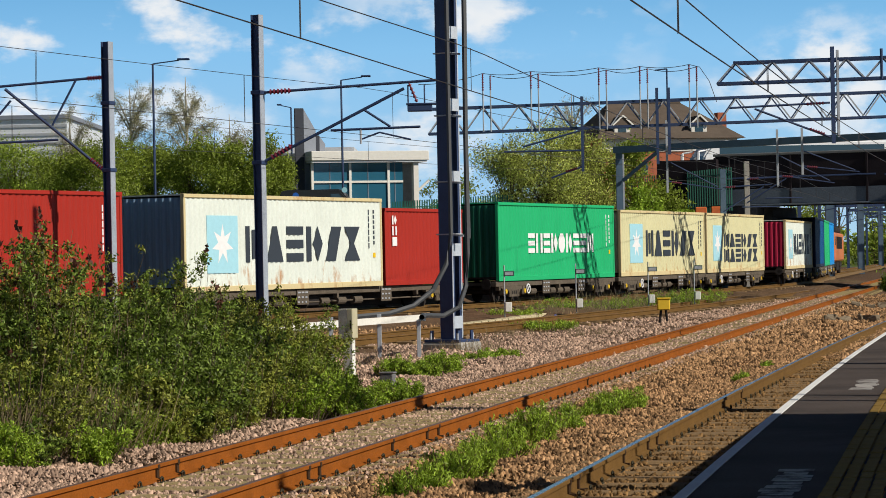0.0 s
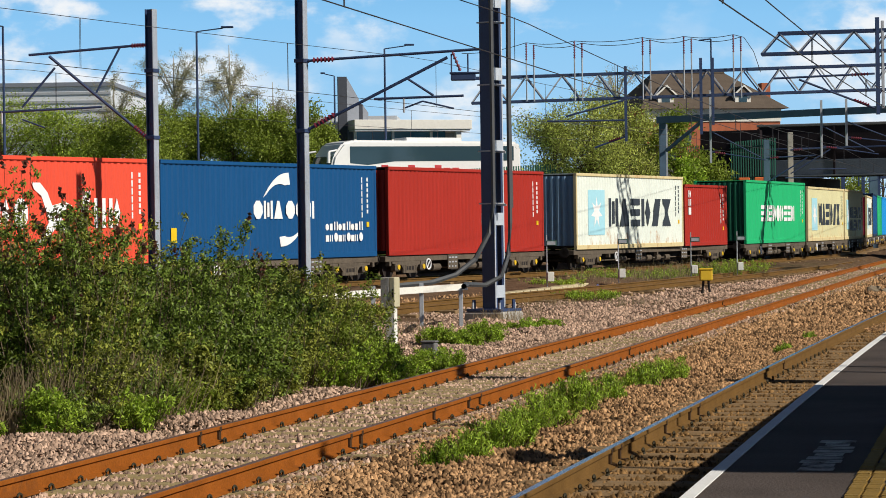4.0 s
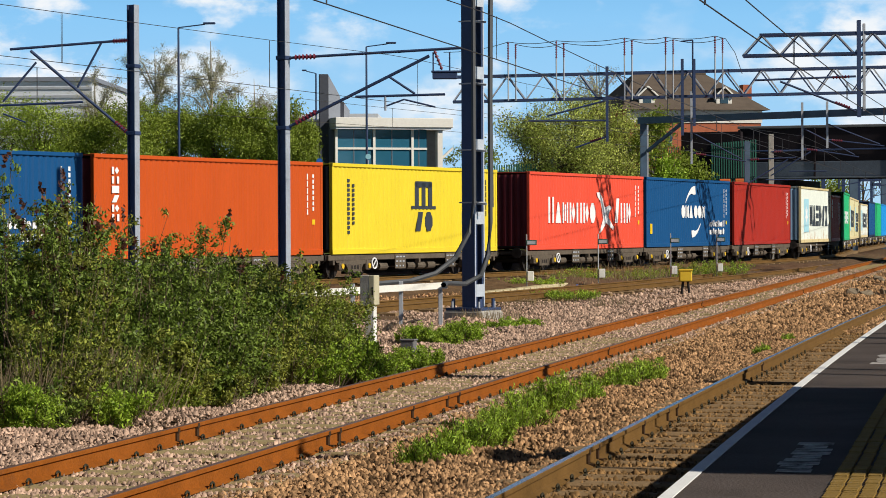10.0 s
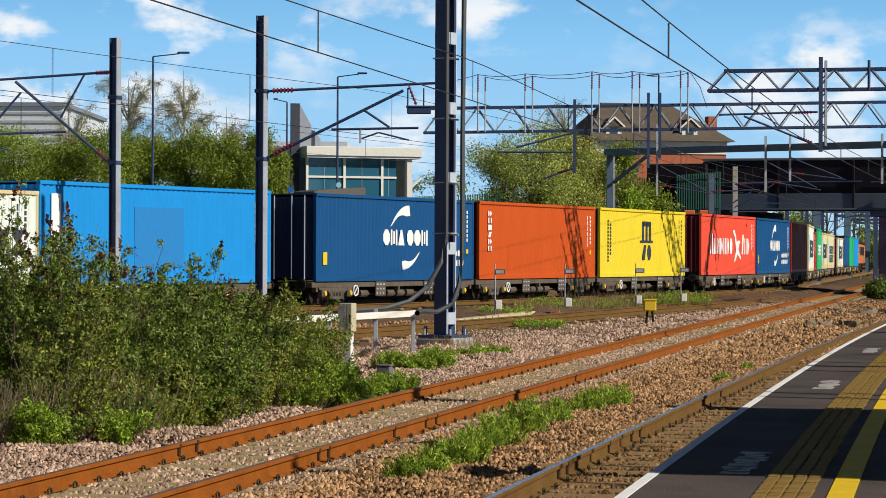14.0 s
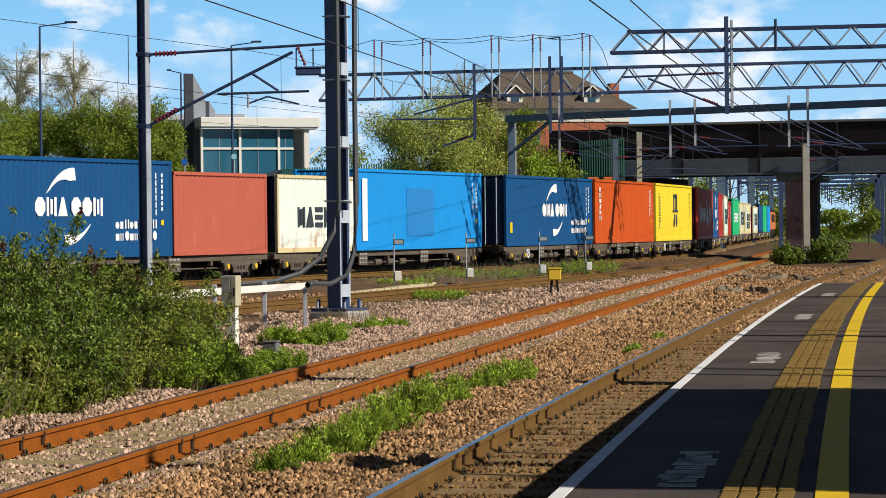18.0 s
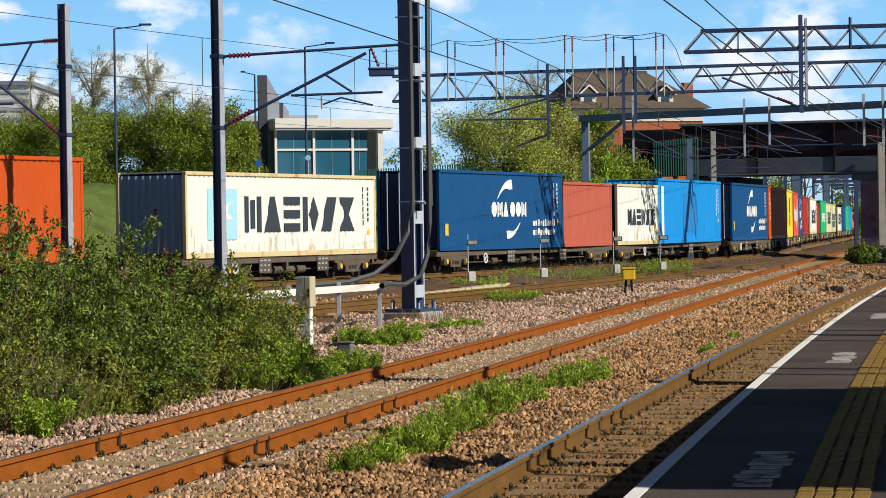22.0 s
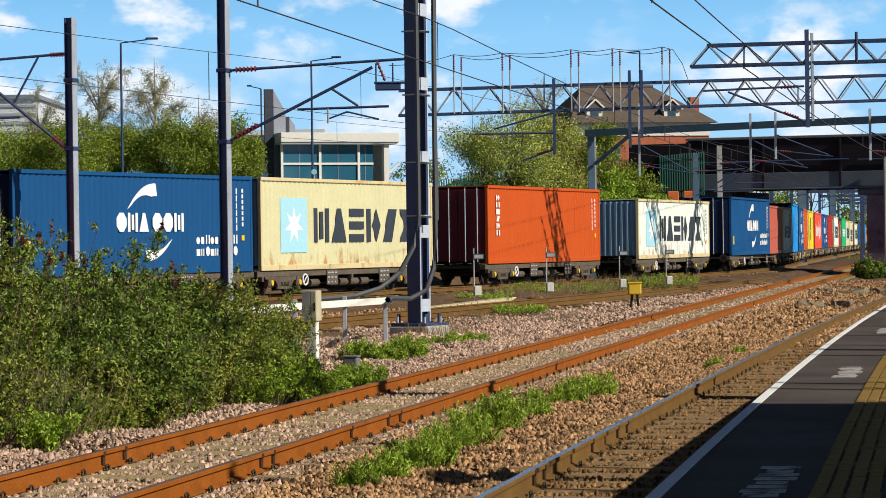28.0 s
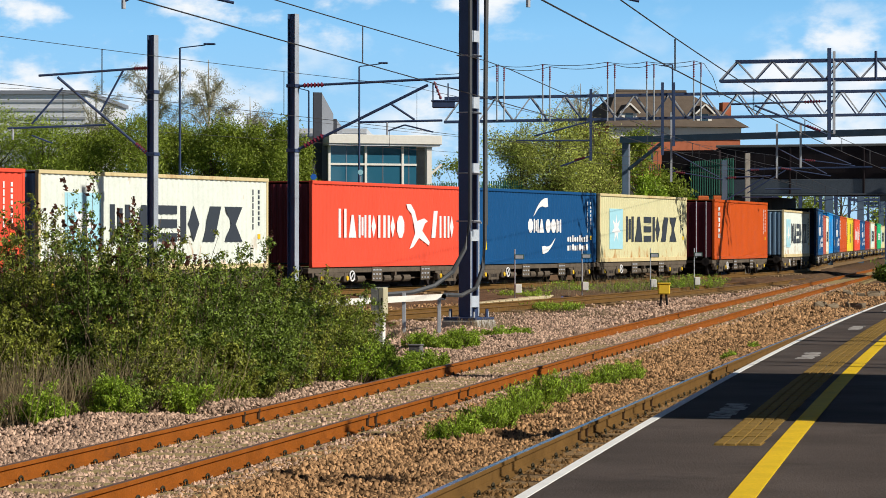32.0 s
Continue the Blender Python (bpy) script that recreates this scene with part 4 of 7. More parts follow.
def block(c, L, H, x, z, w, h, mat, kind="solid", name="painted_mark"):
    """One painted mark on the near side, of plain bars and wedges: x and z of its lower rear corner in metres."""
    bm = bmesh.new()
    for poly in MARKS[kind]:
        lo = [bm.verts.new((x + w * a, 0.004, z + h * b)) for a, b in poly]
        hi = [bm.verts.new((x + w * a, 0.0165, z + h * b)) for a, b in poly]
        bm.faces.new(lo)
        bm.faces.new(hi[::-1])
        for i in range(len(lo)):
            bm.faces.new((lo[i], hi[i], hi[i - 1], lo[i - 1]))
    bmesh.ops.recalc_face_normals(bm, faces=bm.faces)
    return part(name, bm, mat, c)


def fan(c, pts, mat, name):
    """A flat painted shape from its outline in the side's plane, mirrored in thickness."""
    bm = bmesh.new()
    f = bm.faces.new([bm.verts.new((x, 0.004, z)) for x, z in pts])
    ret = bmesh.ops.extrude_face_region(bm, geom=[f])
    bmesh.ops.translate(bm, verts=[v for v in ret["geom"] if isinstance(v, bmesh.types.BMVert)], vec=(0, 0.0125, 0))
    bmesh.ops.recalc_face_normals(bm, faces=bm.faces)
    return part(name, bm, mat, c)


def crescent(c, x, z, w, h, flip, mat):
    """A swoosh: a fat blunt head that runs out to a thin curved tail."""
    out, inn = [], []
    for i in range(11):
        a = i / 10
        px, pz = a, 1 - (1 - a) ** 2.2
        th = 0.06 + 0.42 * min(1, a * 1.25) ** 1.6
        out.append((px, pz))
        inn.append((px + 0.02 + 0.03 * a, pz - th if a > 0 else pz))
    pts = out + inn[:0:-1]
    if flip:
        pts = [(1 - px, 1 - pz) for px, pz in pts]
    return fan(c, [(x + px * w, z + pz * h) for px, pz in pts], mat, "swoosh")


def livery(c, L, H, kind, side):
    dark, wt_, yl = M["letter_dark"], M["white"], M["yellow_paint"]
    k2 = H / 2.896
    if kind:
        for k in range(7):
            block(c, L, H, L - 0.62, H - 0.5 - k * 0.17, 0.09, 0.12, dark if side in ("white", "cream", "yellow") else wt_, "solid", "marking")
        for k in range(6):
            block(c, L, H, L - 0.95, H - 0.55 - k * 0.22, 0.06, 0.18, dark if side in ("white", "cream", "yellow") else wt_, "solid", "marking")
        block(c, L, H, L - 0.64, H - 1.95, 0.16, 0.16, yl, "solid", "marking")
    if kind.startswith("star"):
        small = kind == "star_small"
        f = 0.5 if small else 1.0
        x0 = 0.7 if small else 1.25
        pw = 1.75 * (0.6 if small else 1)
        z0 = 0.55
        if not small:
            block(c, L, H, x0, z0, pw, 1.72 * k2, M["pale_blue"], "solid", "emblem_panel")
        cx, cz = x0 + pw / 2, z0 + 0.86 * k2
        pts = []
        for i in range(14):
            r = 0.62 * (0.72 if small else 1) * (1 if i % 2 == 0 else 0.42)
            pts.append((cx + r * math.sin(math.pi * i / 7), cz + r * math.cos(math.pi * i / 7)))
        if not small:
            bm = bmesh.new()
            f_ = bm.faces.new([bm.verts.new((x, 0.001, z)) for x, z in pts])
            part("star", bm, M["white"], c)
        rows = [(1.25, 0.62), (0.5, 0.62)] if kind == "star_two" else [(0.86, 1.1)]
        for zz, hh in rows:
            x = 1.5 if small else x0 + pw + 0.45
            end = L - (0.5 if small else 1.35)
            w = (end - x) / 6
            for i, kd in enumerate(("three_bars", "peak", "stack", "bar_gem", "slant", "sand_glass")):
                block(c, L, H, x + i * w, zz * k2 * (1.1 if small else 1), w * 0.84, hh * (0.62 if small else 1), dark, kd)
    elif kind == "swoosh":
        crescent(c, 5.4, 1.86, 1.45, 0.75, False, wt_)
        crescent(c, 6.35, 0.38, 1.35, 0.62, True, wt_)
        for i, kd in enumerate(("disc", "three_bars", "peak", "disc", "disc", "three_bars")):
            block(c, L, H, 4.85 + i * 0.57 + (0.12 if i > 2 else 0), 1.22, 0.5, 0.54, wt_, kd)
        for r, (zz, n) in enumerate(((0.85, 9), (0.5, 9))):
            for i in range(n):
                block(c, L, H, 9.0 + i * 0.26, zz, (0.2, 0.16, 0.22)[i % 3], (0.2, 0.21, 0.27)[i % 3], wt_, ("disc", "solid", "pair")[(i + r) % 3], "small_mark")
        block(c, L, H, 0.5, 0.55, 0.28, 0.42, yl, "solid", "warning_panel")
    elif kind == "song":
        x = 1.85
        for i, kd in enumerate(("pair", "peak", "three_bars", "bar_gem", "pair", "bar_gem", "disc")):
            block(c, L, H, x + i * 0.72, 1.0, 0.56, 0.98 if i == 0 else 0.78, wt_, kd)
        fan(c, [(6.9, 2.2), (7.25, 2.2), (7.55, 1.95), (7.75, 1.6), (8.3, 1.7), (8.6, 1.6), (8.35, 1.5), (8.15, 1.25), (8.75, 0.85), (8.7, 0.72), (7.9, 1.0), (7.45, 0.68), (7.15, 0.6), (7.6, 1.15), (7.5, 1.45), (7.3, 1.85), (7.0, 2.02)], wt_, "bird_emblem")
        for i, kd in enumerate(("slant", "pair", "bar_gem")):
            block(c, L, H, 8.9 + i * 0.66, 1.0, 0.5, 0.98 if i == 0 else 0.8, wt_, kd)
    elif kind == "emblem":
        b_ = M["letter_dark"]
        for i in range(3):
            block(c, L, H, 5.75 + i * 0.5, 1.55, 0.28, 0.8, b_, "solid")
        block(c, L, H, 5.8, 2.2, 1.2, 0.2, b_, "solid")
        block(c, L, H, 5.5, 1.47, 1.8, 0.1, b_, "solid", "bar")
        block(c, L, H, 5.8, 0.72, 0.55, 0.65, b_, "slant")
        block(c, L, H, 6.5, 0.72, 0.55, 0.65, b_, "disc")
        for r, x in enumerate((1.0, 1.35)):
            for i in range(12 if r == 0 else 9):
                block(c, L, H, x, 2.3 - r * 0.15 - i * 0.15, 0.16 - 0.03 * r, 0.1, b_, "solid", "small_mark")
    elif kind.startswith("upright"):
        n, s = (6, 0.2) if kind == "upright" else (3, 0.3)
        for i in range(n):
            block(c, L, H, 0.85 if n == 6 else 0.55, H - 0.55 - i * (s + 0.06), 0.34, s, wt_, ("bar_gem", "pair", "solid", "slant")[i % 4])
    elif kind == "block":
        for i in range(9):
            block(c, L, H, 2.9 + i * 0.78, 1.02, 0.66, 0.74, wt_, ("stack", "pair", "stack", "bar_gem", "disc", "bar_gem", "stack", "stack", "three_bars")[i])
    elif kind == "white_strip":
        block(c, L, H, 0.55, 0.35, 0.45, 2.2, wt_, "solid", "strip")
        block(c, L, H, 4.6, 0.5, 2.6, 1.75, M["sky_patch"], "solid", "patch")


for row in TRAIN:
    a, L, H, side, end, frame_c, doors, liv, label = row
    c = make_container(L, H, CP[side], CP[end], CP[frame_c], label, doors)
    livery(c, L, H, liv, side)
    MOVERS.append((c, a, L, 0.0, DECK))
for a, L in ([(r[0] - 0.15, r[1] + 0.3) for r in TRAIN if r[1] > 10 and r[0] not in (-114.8, -89.6, 7.0)] + [(-114.95, 18.6), (-95.85, 18.6), (6.85, 18.8)]):
    MOVERS.append((wagon(L), a, L, 0.0, RAIL4))


def make_loco():
    """The orange diesel at the head of the train; x along its length from the rear."""
    L = 20.5
    l = thing("locomotive", (0, 0, 0), "orange diesel locomotive with a dark roof", "locomotive")
    body = part("body", box(0.3, L - 0.3, 0.05, 2.65, 0.95, 3.1, 0.12), M["loco_orange"], l)
    part("roof", box(0.9, L - 0.9, 0.25, 2.45, 3.1, 3.6, 0.15), M["dark"], l)
    part("end_panel", box(0.24, 0.3, 0.2, 2.5, 1.1, 2.1, 0.01), M["yellow_paint"], body, "yellow warning panel")
    for y0 in (0.4, 1.45):
        part("end_window", box(0.23, 0.3, y0, y0 + 0.85, 2.2, 2.85, 0.01), M["glass"], body)
    for k in range(6):
        part("grille", box(4.0 + k * 2.0, 5.5 + k * 2.0, 0.02, 0.05, 1.9, 2.8), M["dark"], body)
    part("cab_window", box(1.0, 1.8, 0.02, 0.05, 2.15, 2.8), M["glass"], body)
    part("fuel_tank", box(7.5, 12.5, 0.2, 2.5, 0.25, 0.95, 0.05), M["dark"], l)
    for xc in (3.6, L - 3.6):
        b = part("bogie", box(xc - 2.3, xc + 2.3, 0.2, 2.5, 0.5, 0.9, 0.04), M["dark"], l)
        for dx in (-1.7, 0, 1.7):
            part("wheelset", add_tube(tube((xc + dx, 0.3, 0.5), (xc + dx, 0.45, 0.5), 0.5, None, 18), (xc + dx, 2.2, 0.5), (xc + dx, 2.35, 0.5), 0.5, None, 18), M["dark"], b)
    for yy in (0.45, 2.25):
        part("buffer", tube((-0.25, yy, 0.95), (0.3, yy, 0.95), 0.2, None, 12), M["dark"], l)
    return l


MOVERS.append((make_loco(), 127.2, 20.5, -0.05, RAIL4))


# ---- road bridge ----
def make_bridge():
    b = thing("road_bridge", (0, 0, 0), "dark steel road bridge with grey beams over the tracks", "bridge")
    A, B = Vector((13.5, 147.0, 0)), Vector((70, 128.0, 0))
    d = (B - A).normalized()
    b.matrix_world = pose(A.x, A.y, 0, 0, 0, math.degrees(math.atan2(d.y, d.x)))
    L = (B - A).length
    n = 14
    for i in range(n):
        part("parapet_panel", box(L * i / n, L * (i + 1) / n - 0.04, 0.0, 0.3, 5.5, 7.35, 0.02), M["bridge_dark"], b)
        part("stiffener", box(L * i / n - 0.06, L * i / n + 0.06, -0.12, 0.0, 4.65, 7.3, 0.01), M["bridge_dark"], b)
    part("parapet_cap", box(-0.1, L, -0.08, 0.38, 7.352, 7.5, 0.03), M["concrete_dark"], b)
    part("beam", box(0, L, -0.05, 0.35, 4.65, 5.5, 0.03), M["bridge_beam"], b)
    part("flange", box(0, L, -0.25, 0.5, 4.56, 4.648, 0.02), M["bridge_beam"], b)
    part("deck", box(0, L, 0.5, 11, 5.2, 5.9), M["bridge_dark"], b)
    for k in range(1, 6):
        part("girder", box(0, L, 0.4 + k * 1.9, 0.7 + k * 1.9, 4.7, 5.198), M["bridge_dark"], b)
    part("parapet", box(0, L, 11.0, 11.3, 4.7, 7.4, 0.03), M["bridge_dark"], b)
    part("abutment", box(-3.0, 2.3, 0.1, 11, -0.4, 4.55), M["bridge_pier"], b)
    part("wing_wall", box(-3.2, 0.2, -0.6, 0.1, -0.4, 7.2), M["bridge_dark"], b)
    part("wing_wall", box(-6.0, -3.2, -0.5, 0.1, 2.0, 5.2), M["concrete"], b)
    part("pier", box(9.85, 10.8, 0.4, 1.6, -0.4, 4.2, 0.05), M["pier_mauve"], b, "mauve-stained concrete pier")
    part("pier", box(10.0, 10.85, 5.2, 6.4, -0.4, 4.2, 0.05), M["bridge_pier"], b)
    part("pier_cap", box(9.4, 11.3, 0.2, 7.0, 4.2, 4.558, 0.03), M["bridge_beam"], b)
    for k in range(4):
        part("pier", box(32, 33.4, 0.4 + k * 3, 1.7 + k * 3, -0.4, 4.55, 0.05), M["bridge_pier"], b)
    for k in range(5):
        part("conduit", tube((0.5 + k * 9, -0.1, 6.1), (9 + k * 9, -0.1, 6.15), 0.05), M["steel_shade_tone"], b)
    return b


make_bridge()


# ---- overhead line masts ----
def tube_part(name, a, b, r, mat, parent):
    return part(name, tube(a, b, r), mat, parent)


def insulator(a, b, parent, r=0.075, n=6):
    """A ribbed insulator from a to b."""
    a, b = Vector(a), Vector(b)
    bm = tube(a, b, r * 0.5)
    for i in range(n):
        p = a.lerp(b, (i + 0.25) / n)
        q2 = a.lerp(b, (i + 0.65) / n)
        add_tube(bm, p, q2, r, r * 0.8, 10)
    return part("insulator", bm, M["insulator"], parent, "ribbed dark red insulator")


def hmast(x, y, h, rz, label):
    m = thing("overhead_mast", (x, y, -0.3), label, "railway mast", "masts along the line", rz=rz)
    w, t = 0.235, 0.02
    # light is in the colours: left flange and web shaded, right flange sunlit
    part("flange", box(-w / 2, -w / 2 + t, -w / 2, w / 2, 0, h + 0.3), M["steel_shade_tone"], m)
    part("flange", box(w / 2 - t, w / 2, -w / 2, w / 2, 0, h + 0.3), M["flange_sun_tone"], m)
    part("web", box(-w / 2 + t, w / 2 - t, -0.05, -0.03, 0, h + 0.3), M["steel_shade_tone"], m)
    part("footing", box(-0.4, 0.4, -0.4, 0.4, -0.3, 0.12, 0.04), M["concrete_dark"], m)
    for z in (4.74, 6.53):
        part("clamp", box(-w / 2 - 0.03, w / 2 + 0.03, -w / 2 - 0.03, w / 2 + 0.03, z - 0.05, z + 0.05, 0.01), M["steel_shade_tone"], m)
    return m


def cantilever(m, s, flip):
    """Bracket arms of a mast. s: the way it reaches, in the mast's own space. Heights from the mast's foot."""
    def P(d, z):
        return (s[0] * d, s[1] * d, z + 0.3)
    if not flip:
        insulator(P(0.28, 6.24), P(0.85, 6.26), m)
        tube_part("top_tube", P(0.15, 6.23), P(4.75, 6.44), 0.035, M["steel_shade_tone"], m)
        insulator(P(0.30, 4.56), P(0.85, 4.86), m)
        tube_part("strut", P(0.15, 4.48), P(3.75, 6.24), 0.04, M["steel_shade_tone"], m)
        tube_part("drop_tube", P(2.72, 5.72), P(3.38, 5.28), 0.03, M["steel_shade_tone"], m)
        tube_part("registration_tube", P(1.85, 5.22), P(4.15, 5.26), 0.032, M["steel_shade_tone"], m)
        tube_part("dropper_clamp", P(2.62, 5.24), P(2.62, 4.86), 0.03, M["grey_post"], m)
        tube_part("steady_arm", P(2.65, 4.98), P(3.1, 5.14), 0.022, M["steel_shade_tone"], m)
        tube_part("steady_arm", P(3.1, 5.14), P(3.9, 4.94), 0.022, M["steel_shade_tone"], m)
    else:
        insulator(P(0.12, 6.92), P(0.55, 6.9), m)
        tube_part("top_tube", P(0.12, 6.93), P(3.3, 6.7), 0.035, M["steel_shade_tone"], m)
        insulator(P(0.12, 4.42), P(0.5, 4.75), m)
        tube_part("strut", P(0.1, 4.4), P(2.75, 6.66), 0.04, M["steel_shade_tone"], m)
        tube_part("brace_tube", P(0.85, 6.86), P(1.5, 5.66), 0.03, M["steel_shade_tone"], m)
        tube_part("drop_tube", P(2.6, 6.35), P(3.5, 5.3), 0.03, M["steel_shade_tone"], m)
        tube_part("registration_tube", P(1.35, 5.28), P(4.2, 5.18), 0.032, M["steel_shade_tone"], m)
        tube_part("dropper_clamp", P(4.05, 5.2), P(4.05, 4.85), 0.03, M["grey_post"], m)
        tube_part("steady_arm", P(3.5, 4.98), P(2.9, 4.75), 0.022, M["steel_shade_tone"], m)


m1 = hmast(-9.74, 70.0, 7.87, -25, "weathered steel mast with bracket arm behind the shrubs")
cantilever(m1, (math.cos(radians(205)), math.sin(radians(205))), True)
m2 = hmast(-5.47, 67.0, 8.22, -25, "steel mast with shade and sun tones painted on its flanges, with bracket arm")
cantilever(m2, (math.cos(radians(20)), math.sin(radians(20))), False)


def make_big_mast():
    m = thing("overhead_mast", (-0.65, 67.5, -0.25), "tall twin-channel steel mast with batten plates and clamps", "railway mast", "masts along the line", rz=-35)
    H = 12.5
    for sy in (-1, 1):
        pr = [(-0.2, 0.1), (-0.2, 0.21), (0.2, 0.21), (0.2, 0.1), (0.17, 0.1), (0.17, 0.18), (-0.17, 0.18), (-0.17, 0.1)]
        n = len(pr)
        vs = [(x, sy * y, z) for z in (0.0, H) for x, y in pr]
        fs = [(i, (i + 1) % n, n + (i + 1) % n, n + i) for i in range(n)] + [tuple(range(n)), tuple(range(2 * n - 1, n - 1, -1))]
        raw("channel", vs, fs, M["steel_shade_tone"], m)
    # bright strips paint sunlight along the right-hand edges of the shade-toned channels
    part("sunlit_edge", box(0.2, 0.212, -0.215, -0.17, 0.1, H), M["steel_sun_tone"], m)
    part("sunlit_edge", box(0.2, 0.212, 0.17, 0.215, 0.1, H), M["steel_sun_tone"], m)
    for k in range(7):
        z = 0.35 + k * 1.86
        part("batten_plate", box(0.202, 0.214, -0.168, 0.168, z, z + 0.32), M["steel_sun_tone"], m)
        part("batten_plate", box(-0.214, -0.202, -0.2, 0.2, z, z + 0.32), M["steel_sun_tone"], m)
    for z in (2.75, 4.1, 5.8, 7.4, 9.0):
        part("clamp", box(-0.26, 0.24, -0.25, 0.24, z, z + 0.035, 0.008), M["grey_post"], m)
        part("cable_bracket", beam((0.2, -0.22, z), (0.52, -0.12, z - 0.03), 0.05), M["grey_post"], m)
    part("stay", tube((-0.15, 0.2, 7.6), (-1.5, 2.2, 11.5), 0.07), M["steel_shade_tone"], m)
    part("footing", box(-0.6, 0.6, -0.5, 0.5, -0.45, 0.0, 0.05), M["concrete"], m)
    part("base_plate", box(-0.55, 0.55, -0.46, 0.46, 0.0, 0.07, 0.01), M["steel_shade_tone"], m)
    for sx in (-0.42, 0.42):
        for sy in (-0.34, 0.34):
            part("bolt", tube((sx, sy, 0.07), (sx, sy, 0.23), 0.03), M["grey_post"], m)
            part("gusset", box(sx - 0.02, sx + 0.02, min(sy, sy * 0.7), max(sy, sy * 0.7), 0.07, 0.3), M["steel_shade_tone"], m)
    return m


big_mast = make_big_mast()
# cables that climb the big mast and loop down to the trackside
fc = thing("feeder_cable", (0, 0, 0), "black feeder cables looping up the tall mast", "cable")
cable_run("cable", [(-0.16, 67.0, 12.0), (-0.18, 67.0, 8.0), (-0.2, 66.95, 5.0), (-0.2, 66.95, 2.0), (-0.26, 66.9, 1.2), (-0.45, 66.7, 0.65), (-0.85, 66.5, 0.45), (-1.2, 65.0, 0.5), (-1.25, 62.0, 0.56), (-1.22, 58.2, 0.6)], 0.065, M["cable"], fc)
cable_run("cable", [(-0.62, 67.1, 12.0), (-0.62, 67.05, 6.0), (-0.62, 67.0, 2.5), (-0.75, 66.9, 1.75), (-1.1, 66.7, 1.1), (-1.6, 66.3, 0.72), (-2.2, 65.6, 0.55), (-3.1, 64.5, 0.5)], 0.065, M["cable"], fc)
cable_run("cable", [(-0.1, 67.1, 12.0), (-0.16, 67.1, 5.0), (-0.14, 67.1, 2.4)], 0.03, M["cable"], fc)
# small box with a bracket high on the far side of the big mast
sw = thing("switch_bracket", (-1.35, 68.5, 5.9), "small dark switch box on a hanging bracket", "bracket")
part("box", box(-0.35, 0.3, -0.12, 0.12, -0.15, 0.02, 0.02), M["steel_shade_tone"], sw)
part("plate", box(-0.38, 0.62, -0.14, 0.14, 0.02, 0.07, 0.01), M["steel_shade_tone"], sw)
for xx in (-0.33, 0.1):
    part("hanger", tube((xx, 0, 0.07), (xx, 0, 0.55), 0.02), M["steel_shade_tone"], sw)
insulator((-0.1, 0, 0.1), (-0.3, 0, 0.6), sw, 0.05, 5)
# the mast and what hangs on it were laid out at 67 m; they stand at 60 m
for ob in (big_mast, fc, sw):
    ob.matrix_world = Matrix.Translation((0.0, 0.0, 0.204)) @ Matrix.Scale(0.889, 4) @ ob.matrix_world


# ---- gantries ----
def lattice(a, b, depth, width, bays, label, free_end=False):
    """A lattice girder from a to b, given along its lower chords."""
    a, b = Vector(a), Vector(b)
    g = thing("lattice_gantry", a, label, "gantry", "lattice gantries")
    d = b - a
    side = Vector((-d.y, d.x, 0)).normalized() * width
    up = Vector((0, 0, depth))
    n = d / bays
    s0 = n * 0.45 if free_end else Vector()
    for o in (Vector(), side):
        part("lower_chord", beam(o, d + o, 0.09), M["steel_shade_tone"], g)
        part("upper_chord", beam(o + up + s0, d + o + up, 0.09), M["steel_shade_tone"], g)
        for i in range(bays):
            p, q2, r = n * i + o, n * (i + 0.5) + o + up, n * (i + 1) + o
            part("brace", beam(p, q2, 0.055), M["steel_shade_tone"] if o.length else M["grey_post"], g)
            part("brace", beam(q2, r, 0.055), M["steel_shade_tone"] if o.length else M["grey_post"], g)
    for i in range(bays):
        part("tie", beam(n * i, n * i + side, 0.05), M["steel_shade_tone"], g)
        part("tie", beam(n * (i + 0.5) + up, n * (i + 0.5) + side + up, 0.05), M["steel_shade_tone"], g)
    return g


g1 = lattice((-1.9, 112, 7.28), (40, 112.5, 8.05), 1.06, 0.9, 27, "long grey lattice girder spanning the tracks")
part("leg", box(0.62, 0.98, 0.1, 0.8, -7.6, 0.0), M["steel_shade_tone"], g1)
part("leg", box(41.6, 42.0, 0.6, 1.2, -8.3, 0.8), M["steel_shade_tone"], g1)
g2 = lattice((9.32, 100, 8.385), (27.3, 97.7, 8.52), 0.773, 0.9, 13, "nearer lattice girder with a free sloping end", True)
part("leg", box(17.7, 18.3, -2.2, -1.3, -8.8, 1.36), M["steel_shade_tone"], g2)
part("drop_post", box(4.25, 4.39, -0.62, -0.45, -2.39, 1.27), M["steel_shade_tone"], g2)
part("drop_post", box(4.47, 4.56, -0.62, -0.45, -2.16, 1.14), M["grey_post"], g2)
for k in range(9):
    z = -2.05 + 0.34 * k
    part("lacing_bar", beam((4.32, -0.53, z), (4.52, -0.53, z + (0.3 if k % 2 else 0.05)), 0.04), M["steel_shade_tone"], g2)
for zz, x1, z1 in ((-0.85, 0.4, -0.97), (-2.16, 1.36, -1.02)):
    part("bracket_tube", tube((4.2, -0.57, zz), (x1, -0.45, z1), 0.04), M["steel_shade_tone"], g2)
insulator((3.98, -0.57, -0.86), (3.3, -0.545, -0.89), g2, 0.068)
insulator((3.98, -0.57, -2.04), (3.41, -0.545, -1.82), g2, 0.068)
part("bracket_tube", tube((6.14, -0.8, 0.0), (6.14, -0.8, 1.14), 0.057), M["steel_shade_tone"], g2)


